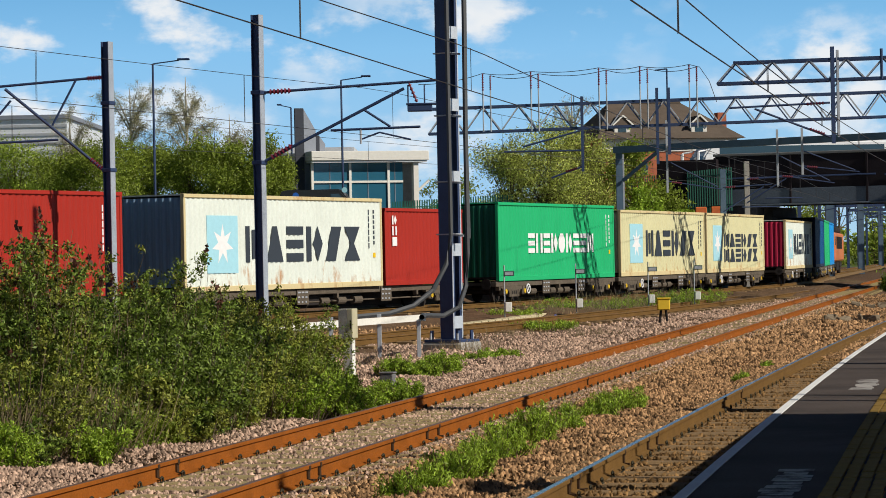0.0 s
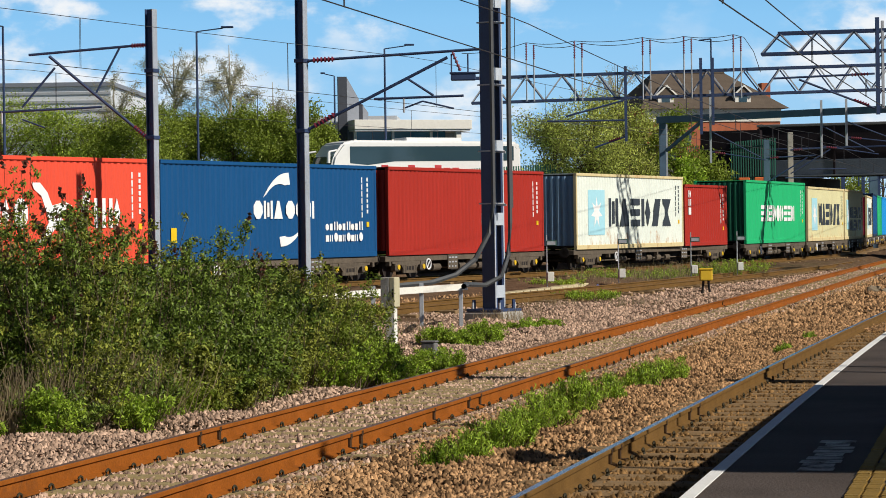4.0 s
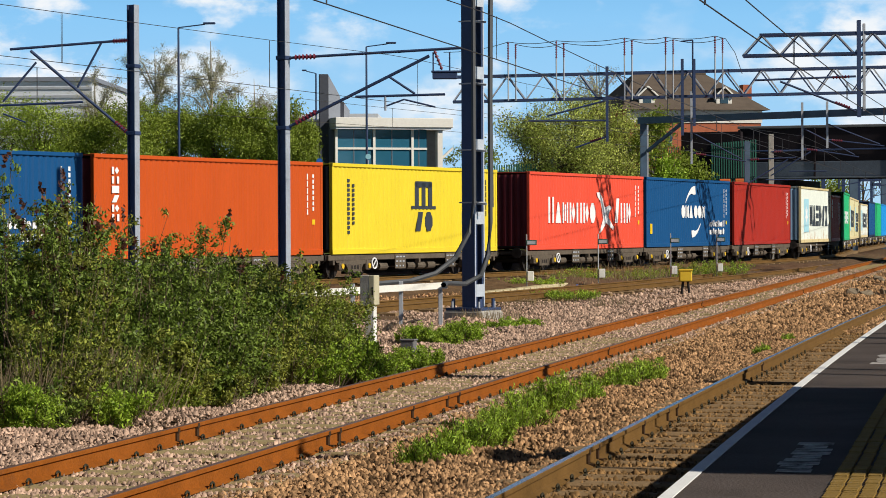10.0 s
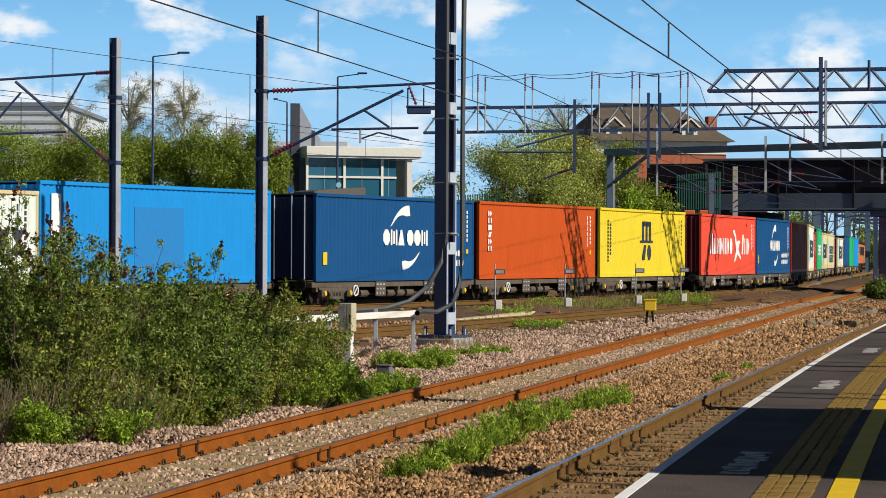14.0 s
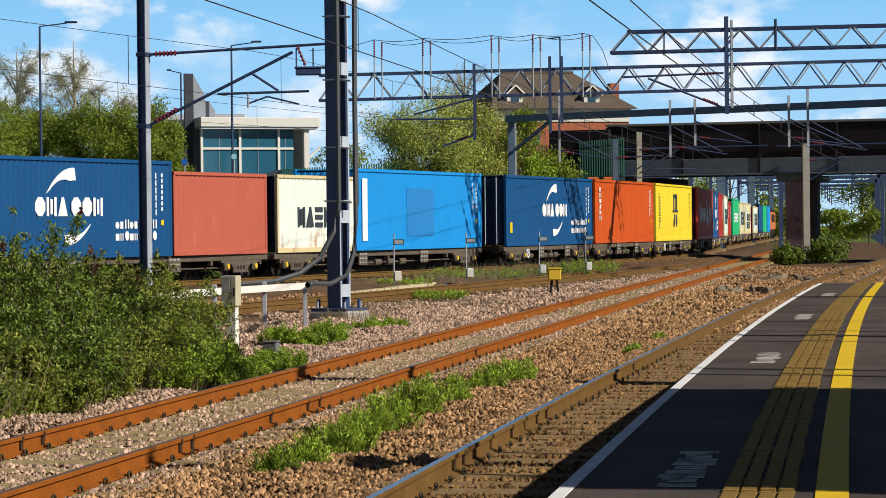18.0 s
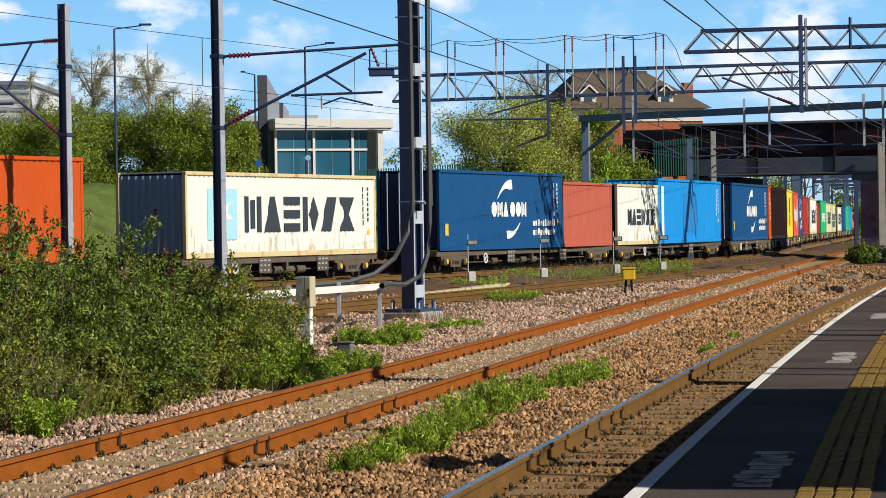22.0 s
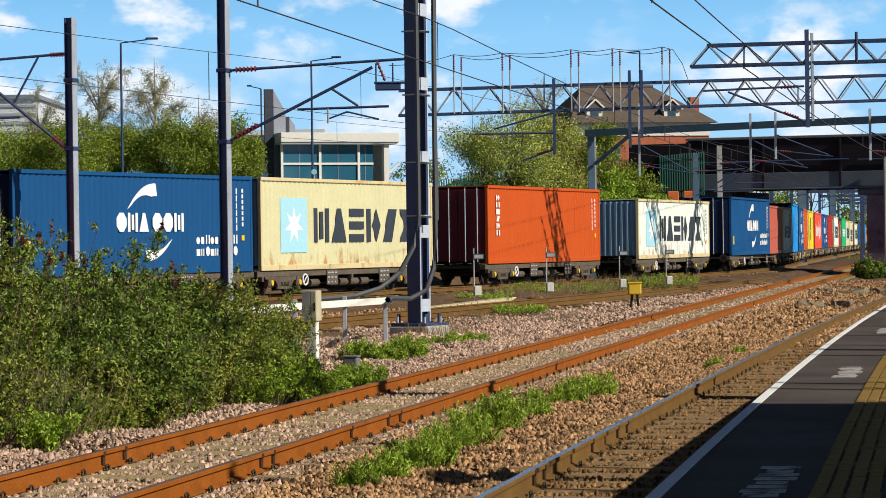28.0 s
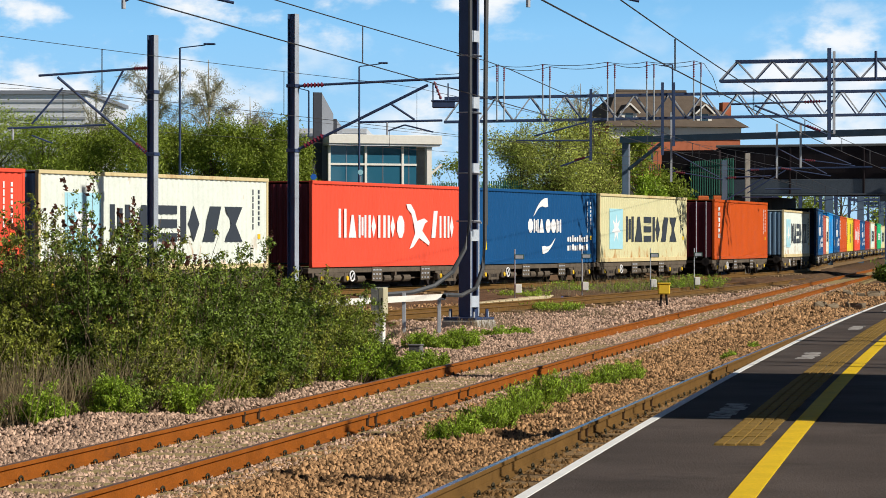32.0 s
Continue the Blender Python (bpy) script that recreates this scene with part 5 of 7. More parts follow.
def post_pair(g, x, z0, z1, gap=0.32):
    """Two upright posts with dark red insulators on top of a girder, in the girder's space."""
    for k in (0, gap):
        part("bus_post", tube((x + k, -0.08, z0), (x + k, -0.08, z1 - 0.75 + 0.1 * k), 0.03), M["grey_post"], g)
        insulator((x + k, -0.08, z1 - 0.75 + 0.1 * k), (x + k, -0.08, z1 - 0.3 * k), g, 0.05, 7)


BUS = [(2.35, 2.52), (4.4, 2.56), (7.3, 2.66), (9.05, 2.68), (11.15, 2.72)]
for x, z in BUS:
    post_pair(g1, x, 0.02, z)
for (xa, za), (xb, zb) in zip(BUS[:-1], BUS[1:]):
    cable_run("bus_wire", sagged((xa, -0.08, za), (xb, -0.08, zb), 0.1), 0.014, M["wire"], g1)
    cable_run("bus_wire", sagged((xa + 0.32, -0.08, za - 0.1), (xb + 0.32, -0.08, zb - 0.1), 0.16), 0.014, M["wire"], g1)
cable_run("bus_wire", [(11.15, -0.08, 2.72), (11.6, -0.1, 2.6), (12.0, -0.1, 2.0), (12.3, -0.1, 1.1)], 0.014, M["wire"], g1)
cable_run("bus_wire", sagged((-0.4, -0.08, 2.1), (2.35, -0.08, 2.52), 0.12), 0.014, M["wire"], g1)
part("lamp_arm", add_tube(tube((10.2, -0.1, 0.3), (10.2, -0.1, 2.55), 0.035), (10.2, -0.1, 2.55), (9.7, -0.1, 2.5), 0.03), M["steel_shade_tone"], g1)
for x, lo, hi in ((6.55, -1.75, 1.45), (9.75, -1.5, 1.75), (10.25, -1.1, 1.75)):
    part("drop_post", box(x - 0.06, x + 0.06, -0.2, -0.08, lo, hi), M["steel_shade_tone"], g1)
for zz, x1, z1 in ((0.0, 4.0, -0.65), (-0.85, 3.2, -0.85), (-1.55, 5.2, -2.0)):
    part("bracket_tube", tube((6.5, -0.15, zz), (x1, -0.15, z1), 0.04), M["steel_shade_tone"], g1)
insulator((6.3, -0.15, -1.6), (5.8, -0.15, -1.75), g1, 0.07)


def make_portal():
    p = thing("portal_frame", (0, 0, 0), "blue-grey steel portal frame with diagonal knee brace", "gantry")
    part("column", box(6.98, 7.3, 128.8, 129.2, -0.3, 7.1), M["steel_blue"], p)
    part("column_face", box(7.302, 7.38, 128.85, 129.1, 4.2, 6.9), M["grey_post"], p)
    part("beam", beam((6.95, 129, 7.12), (40, 99, 7.0), 0.32, 0.32), M["steel_blue"], p)
    part("knee_brace", beam((7.3, 128.7, 5.6), (8.9, 127.4, 6.9), 0.14), M["steel_blue"], p)
    part("column", box(39.8, 40.2, 98.8, 99.2, -0.3, 6.8), M["steel_blue"], p)
    d = Vector((33.05, -30, -0.12)).normalized()
    o = Vector((6.95, 129, 7.12))
    for k, (s, lo, hi) in enumerate(((3.2, -2.2, 1.3), (9.7, -2.1, 0.55), (11.1, -1.6, 0.55), (16.2, -1.8, 0.5), (17.2, -2.1, 0.8))):
        q2 = o + d * s
        part("drop_post", box(q2.x - 0.05, q2.x + 0.05, q2.y - 0.3, q2.y - 0.2, q2.z + lo, q2.z + hi), M["grey_post"], p)
        part("bracket_tube", tube((q2.x, q2.y - 0.25, q2.z + lo * 0.75), (q2.x + 2.6, q2.y - 0.4, q2.z + lo * 0.95), 0.03), M["steel_shade_tone"], p)
        part("bracket_tube", tube((q2.x, q2.y - 0.25, q2.z + lo * 0.3), (q2.x + 2.4, q2.y - 0.4, q2.z + lo * 0.9), 0.03), M["steel_shade_tone"], p)
        insulator((q2.x + 0.2, q2.y - 0.27, q2.z + lo * 0.77), (q2.x + 0.7, q2.y - 0.29, q2.z + lo * 0.8), p, 0.06, 5)
    return p


make_portal()


def small_mast(x, y, h, mat, label, w=0.22):
    m = thing("overhead_mast", (x, y, -0.3), label, "railway mast", "masts along the line")
    part("column", box(-w / 2, w / 2, -w / 2, w / 2, 0, h + 0.3, 0.01), mat, m)
    part("footing", box(-0.3, 0.3, -0.3, 0.3, -0.2, 0.2, 0.03), M["concrete_dark"], m)
    part("bracket_tube", tube((0, -0.12, h - 0.6), (2.4, -0.2, h - 0.5), 0.035), M["steel_shade_tone"], m)
    part("bracket_tube", tube((0, -0.12, h - 1.8), (2.0, -0.2, h - 0.6), 0.035), M["steel_shade_tone"], m)
    part("registration_tube", tube((0.9, -0.2, h - 1.6), (2.8, -0.2, h - 1.6), 0.03), M["steel_shade_tone"], m)
    insulator((0.15, -0.13, h - 0.6), (0.6, -0.15, h - 0.58), m, 0.06, 5)
    return m


small_mast(12.3, 130, 6.1, M["steel_blue"], "dark steel mast before the bridge", 0.28)
small_mast(13.9, 134, 6.6, M["concrete"], "brownish concrete mast before the bridge", 0.26)
small_mast(23.9, 143, 6.2, M["concrete"], "pale concrete mast beside the bridge pier", 0.36)
for k in range(7):
    y = 195 + k * 32
    x0 = float(np.interp(y, _ys, _xs)) - 4.5
    gt = thing("far_portal", (x0, y, -0.3), "slim overhead line portal beyond the bridge", "gantry", "portals beyond the bridge")
    W = 26
    for xx in (0, 8.5, 17, W):
        part("column", box(xx - 0.15, xx + 0.15, -0.15, 0.15, 0, 8), M["steel_shade_tone"], gt)
    part("beam", box(0, W, -0.15, 0.15, 7.2, 7.55), M["steel_shade_tone"], gt)
    for xx in (3, 6, 11, 14, 20, 23):
        part("drop_post", box(xx - 0.05, xx + 0.05, -0.05, 0.05, 5.0, 7.2), M["steel_shade_tone"], gt)
        part("bracket_tube", tube((xx, 0, 5.2), (xx + 1.6, 0, 5.5), 0.04), M["steel_shade_tone"], gt)
    if k % 2 == 0:
        part("column", box(4.5 - 0.3, 4.5 + 0.3, 3, 3.5, 0, 9.2), M["steel_blue"], gt)


# ---- overhead wires ----
def line_wires(line, y0, y1, span, zc, zm, label, sag=0.35, start=0.0):
    """Contact wire, carrying wire and droppers over one track."""
    t = thing("overhead_wires", (0, 0, 0), label, "overhead wire", "overhead wires")
    ys = np.arange(y0, y1, 2.0)

    def zm_at(y):
        f = ((y - start) / span) % 1.0
        return zm - sag * 4 * f * (1 - f)
    cable_run("contact_wire", [(line(y), y, zc) for y in ys], 0.0075, M["wire"], t)
    cable_run("carrying_wire", [(line(y), y, zm_at(y)) for y in ys], 0.007, M["wire"], t)
    y = y0 + 3
    while y < min(y1, 130):
        if zm_at(y) - zc > 0.12:
            for k in (0, 0.12):
                part("dropper", tube((line(y), y + k, zc), (line(y), y + k, zm_at(y)), 0.005, None, 5), M["wire"], t)
        y += 9.0
    return t


line_wires(line_track_1, 12, 150, 60, 3.88, 4.35, "twin overhead wires above the platform track", 0.2, 14)
line_wires(line_track_2, 15, 260, 60, 4.16, 4.75, "twin overhead wires above the rusty track", 0.25, 36)
line_wires(line_track_3, 38, 150, 60, 5.05, 6.25, "overhead wires above the curving track", 0.3, 67)
line_wires(lambda y: float(np.interp(y, _ys, _xs)) - 1.35, 50, 420, 55, 5.3, 6.3, "overhead wires above the freight line", 0.4, 70)
# the nearest portal: its beam stays above the view, its steady arms hang into it
np_ = thing("near_portal", (0, 0, 0), "steel portal over the near tracks with curved steady arms", "gantry")
part("column", box(-11.2, -10.9, 29.9, 30.2, -0.4, 9.2), M["steel_shade_tone"], np_)
part("column", box(11.3, 11.6, 29.9, 30.2, 0.9, 9.2), M["steel_shade_tone"], np_)
part("beam", beam((-11.05, 30.05, 9.0), (11.45, 30.05, 9.0), 0.3, 0.4), M["steel_shade_tone"], np_)
for x, y, z, dx in ((-5.14, 30.0, 5.3, -0.6), (0.35, 30.0, 5.32, -0.6)):
    part("clamp", tube((x, y, z + 0.1), (x, y, z - 0.2), 0.03), M["grey_post"], np_)
    part("steady_arm", add_tube(tube((x, y, z - 0.1), (x + 0.45, y, z + 0.12), 0.02), (x + 0.45, y, z + 0.12), (x + 1.5, y, z - 0.12), 0.02), M["steel_shade_tone"], np_)
    part("mount_tube", tube((x, y, z + 0.1), (x + dx, y, z + 0.9), 0.03), M["steel_shade_tone"], np_)
    part("hanger", tube((x + dx, y, z + 0.9), (x + dx, y, 8.9), 0.05), M["steel_shade_tone"], np_)


# ---- trackside things ----
def make_fence():
    f = thing("white_rail_fence", (0, 0, 0), "low white timber rail on grey steel posts", "fence")
    pts = [(-5.9, 45.3), (-4.95, 47.8), (-3.98, 50.4), (-2.96, 53.2), (-2.07, 55.6), (-1.28, 57.7)]
    for i, (x, y) in enumerate(pts):
        part("post", box(x - 0.045, x + 0.045, y - 0.045, y + 0.045, -0.45, 0.74 if i in (3, 4) else 0.62, 0.008), M["grey_post"], f)
    for (xa, ya), (xb, yb) in zip(pts[:-1], pts[1:]):
        ext = 0.12 if (xb, yb) == pts[-1] else 0.0
        part("rail", beam((xa + 0.08, ya, 0.6), (xb + 0.08 + ext * 0.4, yb + ext, 0.6), 0.06, 0.14), M["white_paint"], f)
    return f


make_fence()


def make_post_box():
    p = thing("telephone_post", (-2.33, 47.4, -0.35), "weathered concrete post with a pale equipment box", "trackside post", rz=-20)
    part("post", box(-0.06, 0.11, -0.07, 0.07, 0, 0.9, 0.01), M["white_paint"], p)
    # the box's shaded left and sunlit right faces are put into two colours
    part("cabinet", box(-0.14, 0.03, -0.12, 0.13, 0.8, 1.36, 0.012), M["concrete"], p)
    part("door", box(0.032, 0.14, -0.12, 0.13, 0.82, 1.36, 0.012), M["cream_sun_tone"], p, "cream sunlit half of the cabinet")
    part("lock", box(0.09, 0.12, -0.13, -0.118, 1.0, 1.15), M["dark"], p)
    return p


make_post_box()
yb = thing("point_machine_box", (5.9, 83, -0.35), "yellow equipment box on two dark legs", "trackside box")
part("cabinet", box(-0.2, 0.2, -0.18, 0.18, 0.5, 0.84, 0.03), M["yellow_box"], yb)
part("lid", box(-0.22, 0.22, -0.2, 0.2, 0.84, 0.89, 0.01), M["yellow_box"], yb)
for xx in (-0.13, 0.13):
    part("leg", tube((xx, 0, 0), (xx * 0.6, 0, 0.5), 0.04), M["dark"], yb)
part("base", box(-0.3, 0.3, -0.2, 0.2, -0.05, 0.06, 0.02), M["concrete_dark"], yb)
for x, y in ((0.95, 88.5), (3.55, 93.5), (6.55, 100.0), (8.8, 106.0)):
    s = thing("marker_post", (x, y, -0.1), "thin grey post with small sign plate and white box", "trackside post", "marker posts along the freight line")
    part("pole", tube((0, 0, 0), (0, 0, 1.75), 0.022), M["grey_post"], s)
    part("sign_plate", box(-0.02, 0.34, -0.04, -0.01, 1.38, 1.56, 0.01), M["sign_green"], s)
    part("sign_face", box(0.02, 0.3, -0.05, -0.041, 1.41, 1.53), M["grey_post"], s)
    part("white_box", box(0.02, 0.24, -0.14, 0.08, 0.18, 0.5, 0.015), M["white_paint"], s)
for x, y, c, s in ((2.74, 92.0, "blue_plastic", 0.12), (-3.95, 30.1, "green_plastic", 0.06), (-4.35, 29.4, "white", 0.05), (-5.2, 28.9, "white", 0.05)):
    li = thing("litter", (x, y, -0.24), "crumpled scrap of plastic litter on the ballast", "litter", "litter")
    bm = bmesh.new()
    bmesh.ops.create_icosphere(bm, subdivisions=2, radius=s)
    for v in bm.verts:
        v.co *= 1 + 0.5 * noise.noise(v.co * 18)
    part("scrap", bm, M[c], li)


# pale concrete lids of a cable trough along the freight line
for i in range(24):
    y = 80.5 + 0.98 * i
    tl = thing("trough_lid", (float(np.interp(y, [80, 87, 96, 104], [-0.75, 0.88, 2.74, 4.5])), y, -0.16), "pale concrete lid of a cable trough", "cable trough", "cable trough lids", rz=-11.5 + 0.9 * math.sin(2.3 * i))
    part("lid", box(-0.22, 0.22, -0.46, 0.46, -0.1, 0.06 + 0.015 * math.sin(3.1 * i), 0.02), M["concrete_pale"], tl)
bx = thing("cable_box", (-1.5, 43.7, -0.3), "small dark grey cable box beside the weeds", "trackside box", rz=-15)
part("body", box(-0.12, 0.12, -0.1, 0.1, 0, 0.28, 0.02), M["concrete_dark"], bx)
part("lid", box(-0.13, 0.13, -0.11, 0.11, 0.28, 0.31, 0.01), M["concrete_dark"], bx)


def rubble(cx, cy, n, spread, seed):
    rng = random.Random(seed)
    for i in range(n):
        s = rng.uniform(0.1, 0.26)
        r = thing("broken_slab", (cx + rng.uniform(-1, 1) * spread * 0.5, cy + rng.uniform(-1, 1) * spread * 2.2, -0.28), "broken concrete slab lying between the tracks", "rubble", "broken slabs", rz=rng.uniform(0, 180))
        bm = box(-s, s, -s * 0.6, s * 0.6, -0.1, 0.12 + 0.1 * rng.random(), 0.04)
        for v in bm.verts:
            v.co += Vector((rng.uniform(-1, 1), rng.uniform(-1, 1), rng.uniform(-1, 1))) * 0.05
        bmesh.ops.rotate(bm, verts=bm.verts, cent=(0, 0, 0), matrix=Matrix.Rotation(rng.uniform(-0.25, 0.25), 3, "X"))
        part("slab", bm, M["concrete_brown"], r)


rubble(11.6, 82, 9, 1.2, 7)
rubble(15.6, 100, 9, 1.6, 8)
# unseen shade casters, added so that their shadows fall over the platform
sh = thing("shade_caster_block", (5.46, 7.7, 0.913), "unseen brick block added to shade the platform", "shelter", rz=-10.5)
part("wall", box(0.25, 2.4, 0.05, 5.3, 0, 3.5), M["brick"], sh)
part("roof", box(-0.05, 2.5, 0.0, 5.35, 3.5, 3.66), M["clad_grey"], sh)
# teeth added along the roof edge to stripe its shadow on the coping
for k in range(33):
    part("shadow_tooth", box(-0.2, -0.05, 0.02 + 0.16 * k, 0.1 + 0.16 * k, 3.56, 3.66), M["clad_grey"], sh)
for y, z in ((14.2, 5.6), (14.8, 5.2), (18.6, 6.0), (20.5, 5.7), (22.6, 5.8)):
    lp = thing("shadow_pole", (line_platform(y) + 5.6, y, 0.913), "unseen slim grey pole added to cast a thin shadow on the platform", "lamp post", "platform lamps")
    part("pole", tube((0, 0, 0), (0, 0, z), 0.05), M["grey_post"], lp)
    part("head", box(-0.5, 0.1, -0.1, 0.1, z, z + 0.1, 0.02), M["grey_post"], lp)
sb = thing("shadow_post", (line_platform(19.6) + 5.6, 19.6, 0.913), "unseen board on a thick grey post, added to cast a shadow", "sign")
part("post", box(-0.06, 0.06, -0.1, 0.1, 0, 4.6), M["grey_post"], sb)
part("board", box(-0.03, 0.03, -0.5, 0.5, 4.6, 5.2), M["clad_grey"], sb)


# ---- town ----
def make_showroom():
    b = thing("showroom", (-9.25, 149, 3.5), "glass-fronted showroom with white fascia and dark tower", "building", rz=20)
    part("fascia", box(-0.15, 6.9, -0.6, 9, 4.15, 4.7, 0.03), M["render_white"], b)
    part("soffit", box(-0.1, 6.8, -0.5, 9, 4.05, 4.148), M["clad_light"], b)
    part("floor_slab", box(-0.2, 6.6, -0.3, 9, -0.3, 0.0), M["concrete"], b)
    part("back_wall", box(0, 6.4, 8.5, 8.8, 0, 4.05), M["render_white"], b)
    part("tower", box(-0.75, -0.2, 0.6, 0.7, 0, 7.2, 0.02), M["tower_dark"], b)
    raw("tower_side", [(-0.2, 0.61, 0), (0.6, 0.95, 0), (0.6, 0.95, 5.95), (-0.2, 0.61, 7.15), (-0.28, 0.8, 0), (0.52, 1.15, 0), (0.52, 1.15, 5.95), (-0.28, 0.8, 7.15)], [(0, 1, 2, 3), (5, 4, 7, 6), (3, 2, 6, 7), (1, 5, 6, 2), (4, 0, 3, 7)], M["clad_grey"], b)
    part("plant_box", box(0.62, 1.02, 1.6, 1.8, 4.7, 5.7, 0.02), M["tower_dark"], b)
    raw("plant_side", [(1.02, 1.61, 4.7), (1.4, 1.75, 4.7), (1.4, 1.75, 5.2), (1.02, 1.61, 5.65), (1.0, 1.8, 4.7), (1.38, 1.95, 4.7), (1.38, 1.95, 5.2), (1.0, 1.8, 5.65)], [(0, 1, 2, 3), (5, 4, 7, 6), (3, 2, 6, 7), (1, 5, 6, 2), (4, 0, 3, 7)], M["clad_grey"], b)
    xs = [0.0, 2.25, 4.55]
    for k, x in enumerate(xs):
        part("mullion", box(x, x + 0.14, -0.04, 0.14, 0, 4.05), M["white_paint"], b)
        for zz, hh in ((0.05, 2.85), (3.0, 1.05)):
            part("pane", box(x + 0.1, (xs + [5.5])[k + 1], 0.06, 0.08, zz, zz + hh), M["glass_blue"], b)
        mid = (x + (xs + [5.5])[k + 1]) / 2
        part("glazing_bar", box(mid - 0.02, mid + 0.02, 0.04, 0.06, 0, 4.05), M["clad_grey"], b)
    part("transom", box(0.0, 5.5, -0.03, 0.1, 2.9, 3.02), M["white_paint"], b)
    part("pillar", box(6.05, 6.35, -0.3, 0.1, 0, 4.05), M["render_white"], b)
    part("screen", box(5.5, 6.3, 0.3, 0.5, 0, 4.0), M["concrete"], b)
    part("brace", beam((6.2, -0.2, 2.3), (7.0, -0.2, 3.0), 0.12), M["render_white"], b)
    part("side_wall", box(6.35, 6.5, 0.3, 8.5, 0, 2.0), M["render_white"], b)
    return b


make_showroom()


def lamp_post(x, y, z0, z1, reach, label="tall grey street lamp with a flat head"):
    l = thing("street_lamp", (x, y, z0), label, "street lamp", "street lamps along the road")
    h = z1 - z0
    part("column", tube((0, 0, 0), (0, 0, h - 0.15), 0.075, 0.05), M["steel_shade_tone"], l)
    part("arm", tube((0, 0, h - 0.15), (reach * 0.75, 0, h), 0.03), M["steel_shade_tone"], l)
    part("head", box(min(reach * 0.7, reach * 1.05), max(reach * 0.7, reach * 1.05), -0.12, 0.12, h, h + 0.1, 0.03), M["steel_shade_tone"], l)
    return l


lamp_post(-15.83, 130, 2.4, 12.05, 1.75)
lamp_post(-7.15, 143, 3.2, 11.95, 1.55)
lamp_post(-11.64, 168, 3.4, 12.0, -0.85)
lamp_post(-23.14, 118, 1.6, 11.5, -1.35)
rs = thing("road_sign", (-7.05, 142.6, 3.4), "round blue and white road sign on a post", "road sign")
part("pole", tube((0, 0, 0), (0, 0, 2.2), 0.04), M["grey_post"], rs)
part("disc", tube((0, -0.05, 2.4), (0, -0.08, 2.4), 0.15, 0.15, 20), M["pale_blue"], rs)
rs = thing("road_sign", (-9.6, 141, 3.2), "round blue road sign among the trees", "road sign")
part("pole", tube((0, 0, 0), (0, 0, 2.1), 0.04), M["grey_post"], rs)
part("disc", tube((0, -0.05, 2.3), (0, -0.08, 2.3), 0.17, 0.17, 20), M["blue_plastic"], rs)


def make_house():
    h = thing("house", (10.6, 225, 3.5), "brick house with a large brown tiled roof and white dormers", "house", rz=14)
    part("wall", box(0.5, 12.6, 0, 10, 0, 8.8), M["brick"], h)
    part("wall_band", box(0.45, 12.65, -0.1, 0, 7.4, 8.6), M["render_white"], h)
    vs = [(-0.2, -0.8, 8.5), (13.2, -0.8, 8.5), (13.2, 10.5, 8.5), (-0.2, 10.5, 8.5), (2.6, 5, 11.9), (9.2, 5, 11.9)]
    raw("roof", vs, [(0, 1, 5, 4), (1, 2, 5), (2, 3, 4, 5), (3, 0, 4), (3, 2, 1, 0)], M["roof_tile"], h)
    part("ridge", beam((2.6, 5, 11.95), (9.2, 5, 11.95), 0.3, 0.2), M["roof_tile"], h)
    part("chimney", box(12.0, 12.8, 3, 4, 9.5, 10.9), M["brick"], h)
    for gx in (1.65, 8.6):
        dm = part("dormer", box(gx, gx + 1.4, 0.2, 3.0, 8.9, 9.75), M["render_white"], h)
        part("window", box(gx + 0.35, gx + 1.05, 0.16, 0.199, 9.1, 9.7), M["glass"], dm)
        raw("dormer_roof", [(gx - 0.2, 0.0, 9.7), (gx + 1.6, 0.0, 9.7), (gx + 0.7, 0.0, 10.5), (gx - 0.2, 3.2, 9.7), (gx + 1.6, 3.2, 9.7), (gx + 0.7, 3.2, 10.5)], [(0, 1, 2), (0, 2, 5, 3), (1, 4, 5, 2), (0, 3, 4, 1)], M["roof_tile"], dm)
        part("barge_board", add_beam(beam((gx - 0.22, -0.05, 9.68), (gx + 0.7, -0.05, 10.52), 0.13), (gx + 1.62, -0.05, 9.68), (gx + 0.7, -0.05, 10.52), 0.13), M["white_paint"], dm)
    for k in range(5):
        part("window", box(1.6 + k * 2.3, 2.2 + k * 2.3, -0.05, -0.003, 5.4, 6.4), M["glass"], h)
    return h


make_house()
wh = thing("warehouse", (-64.5, 258, 4.5), "pale ribbed metal warehouse beyond the trees", "warehouse")
part("wall", box(0, 24.5, 0, 30, -1.6, 12.1), M["clad_light"], wh)
for k in range(7):
    part("cladding_rib", box(0, 24.5, -0.12, -0.001, 6.2 + k * 0.85, 6.45 + k * 0.85), M["grey_post"], wh)
part("roof", box(-0.3, 24.8, -0.3, 30, 12.1, 12.5), M["clad_grey"], wh)
wb = thing("warehouse", (-19.5, 230, 3.6), "grey ribbed metal shed behind the showroom", "warehouse")
part("wall", box(0, 9, 0, 15, -1.6, 8.4), M["clad_light"], wb)
for k in range(6):
    part("cladding_rib", box(0, 9, -0.12, -0.001, 4.2 + k * 0.7, 4.45 + k * 0.7), M["clad_grey"], wb)


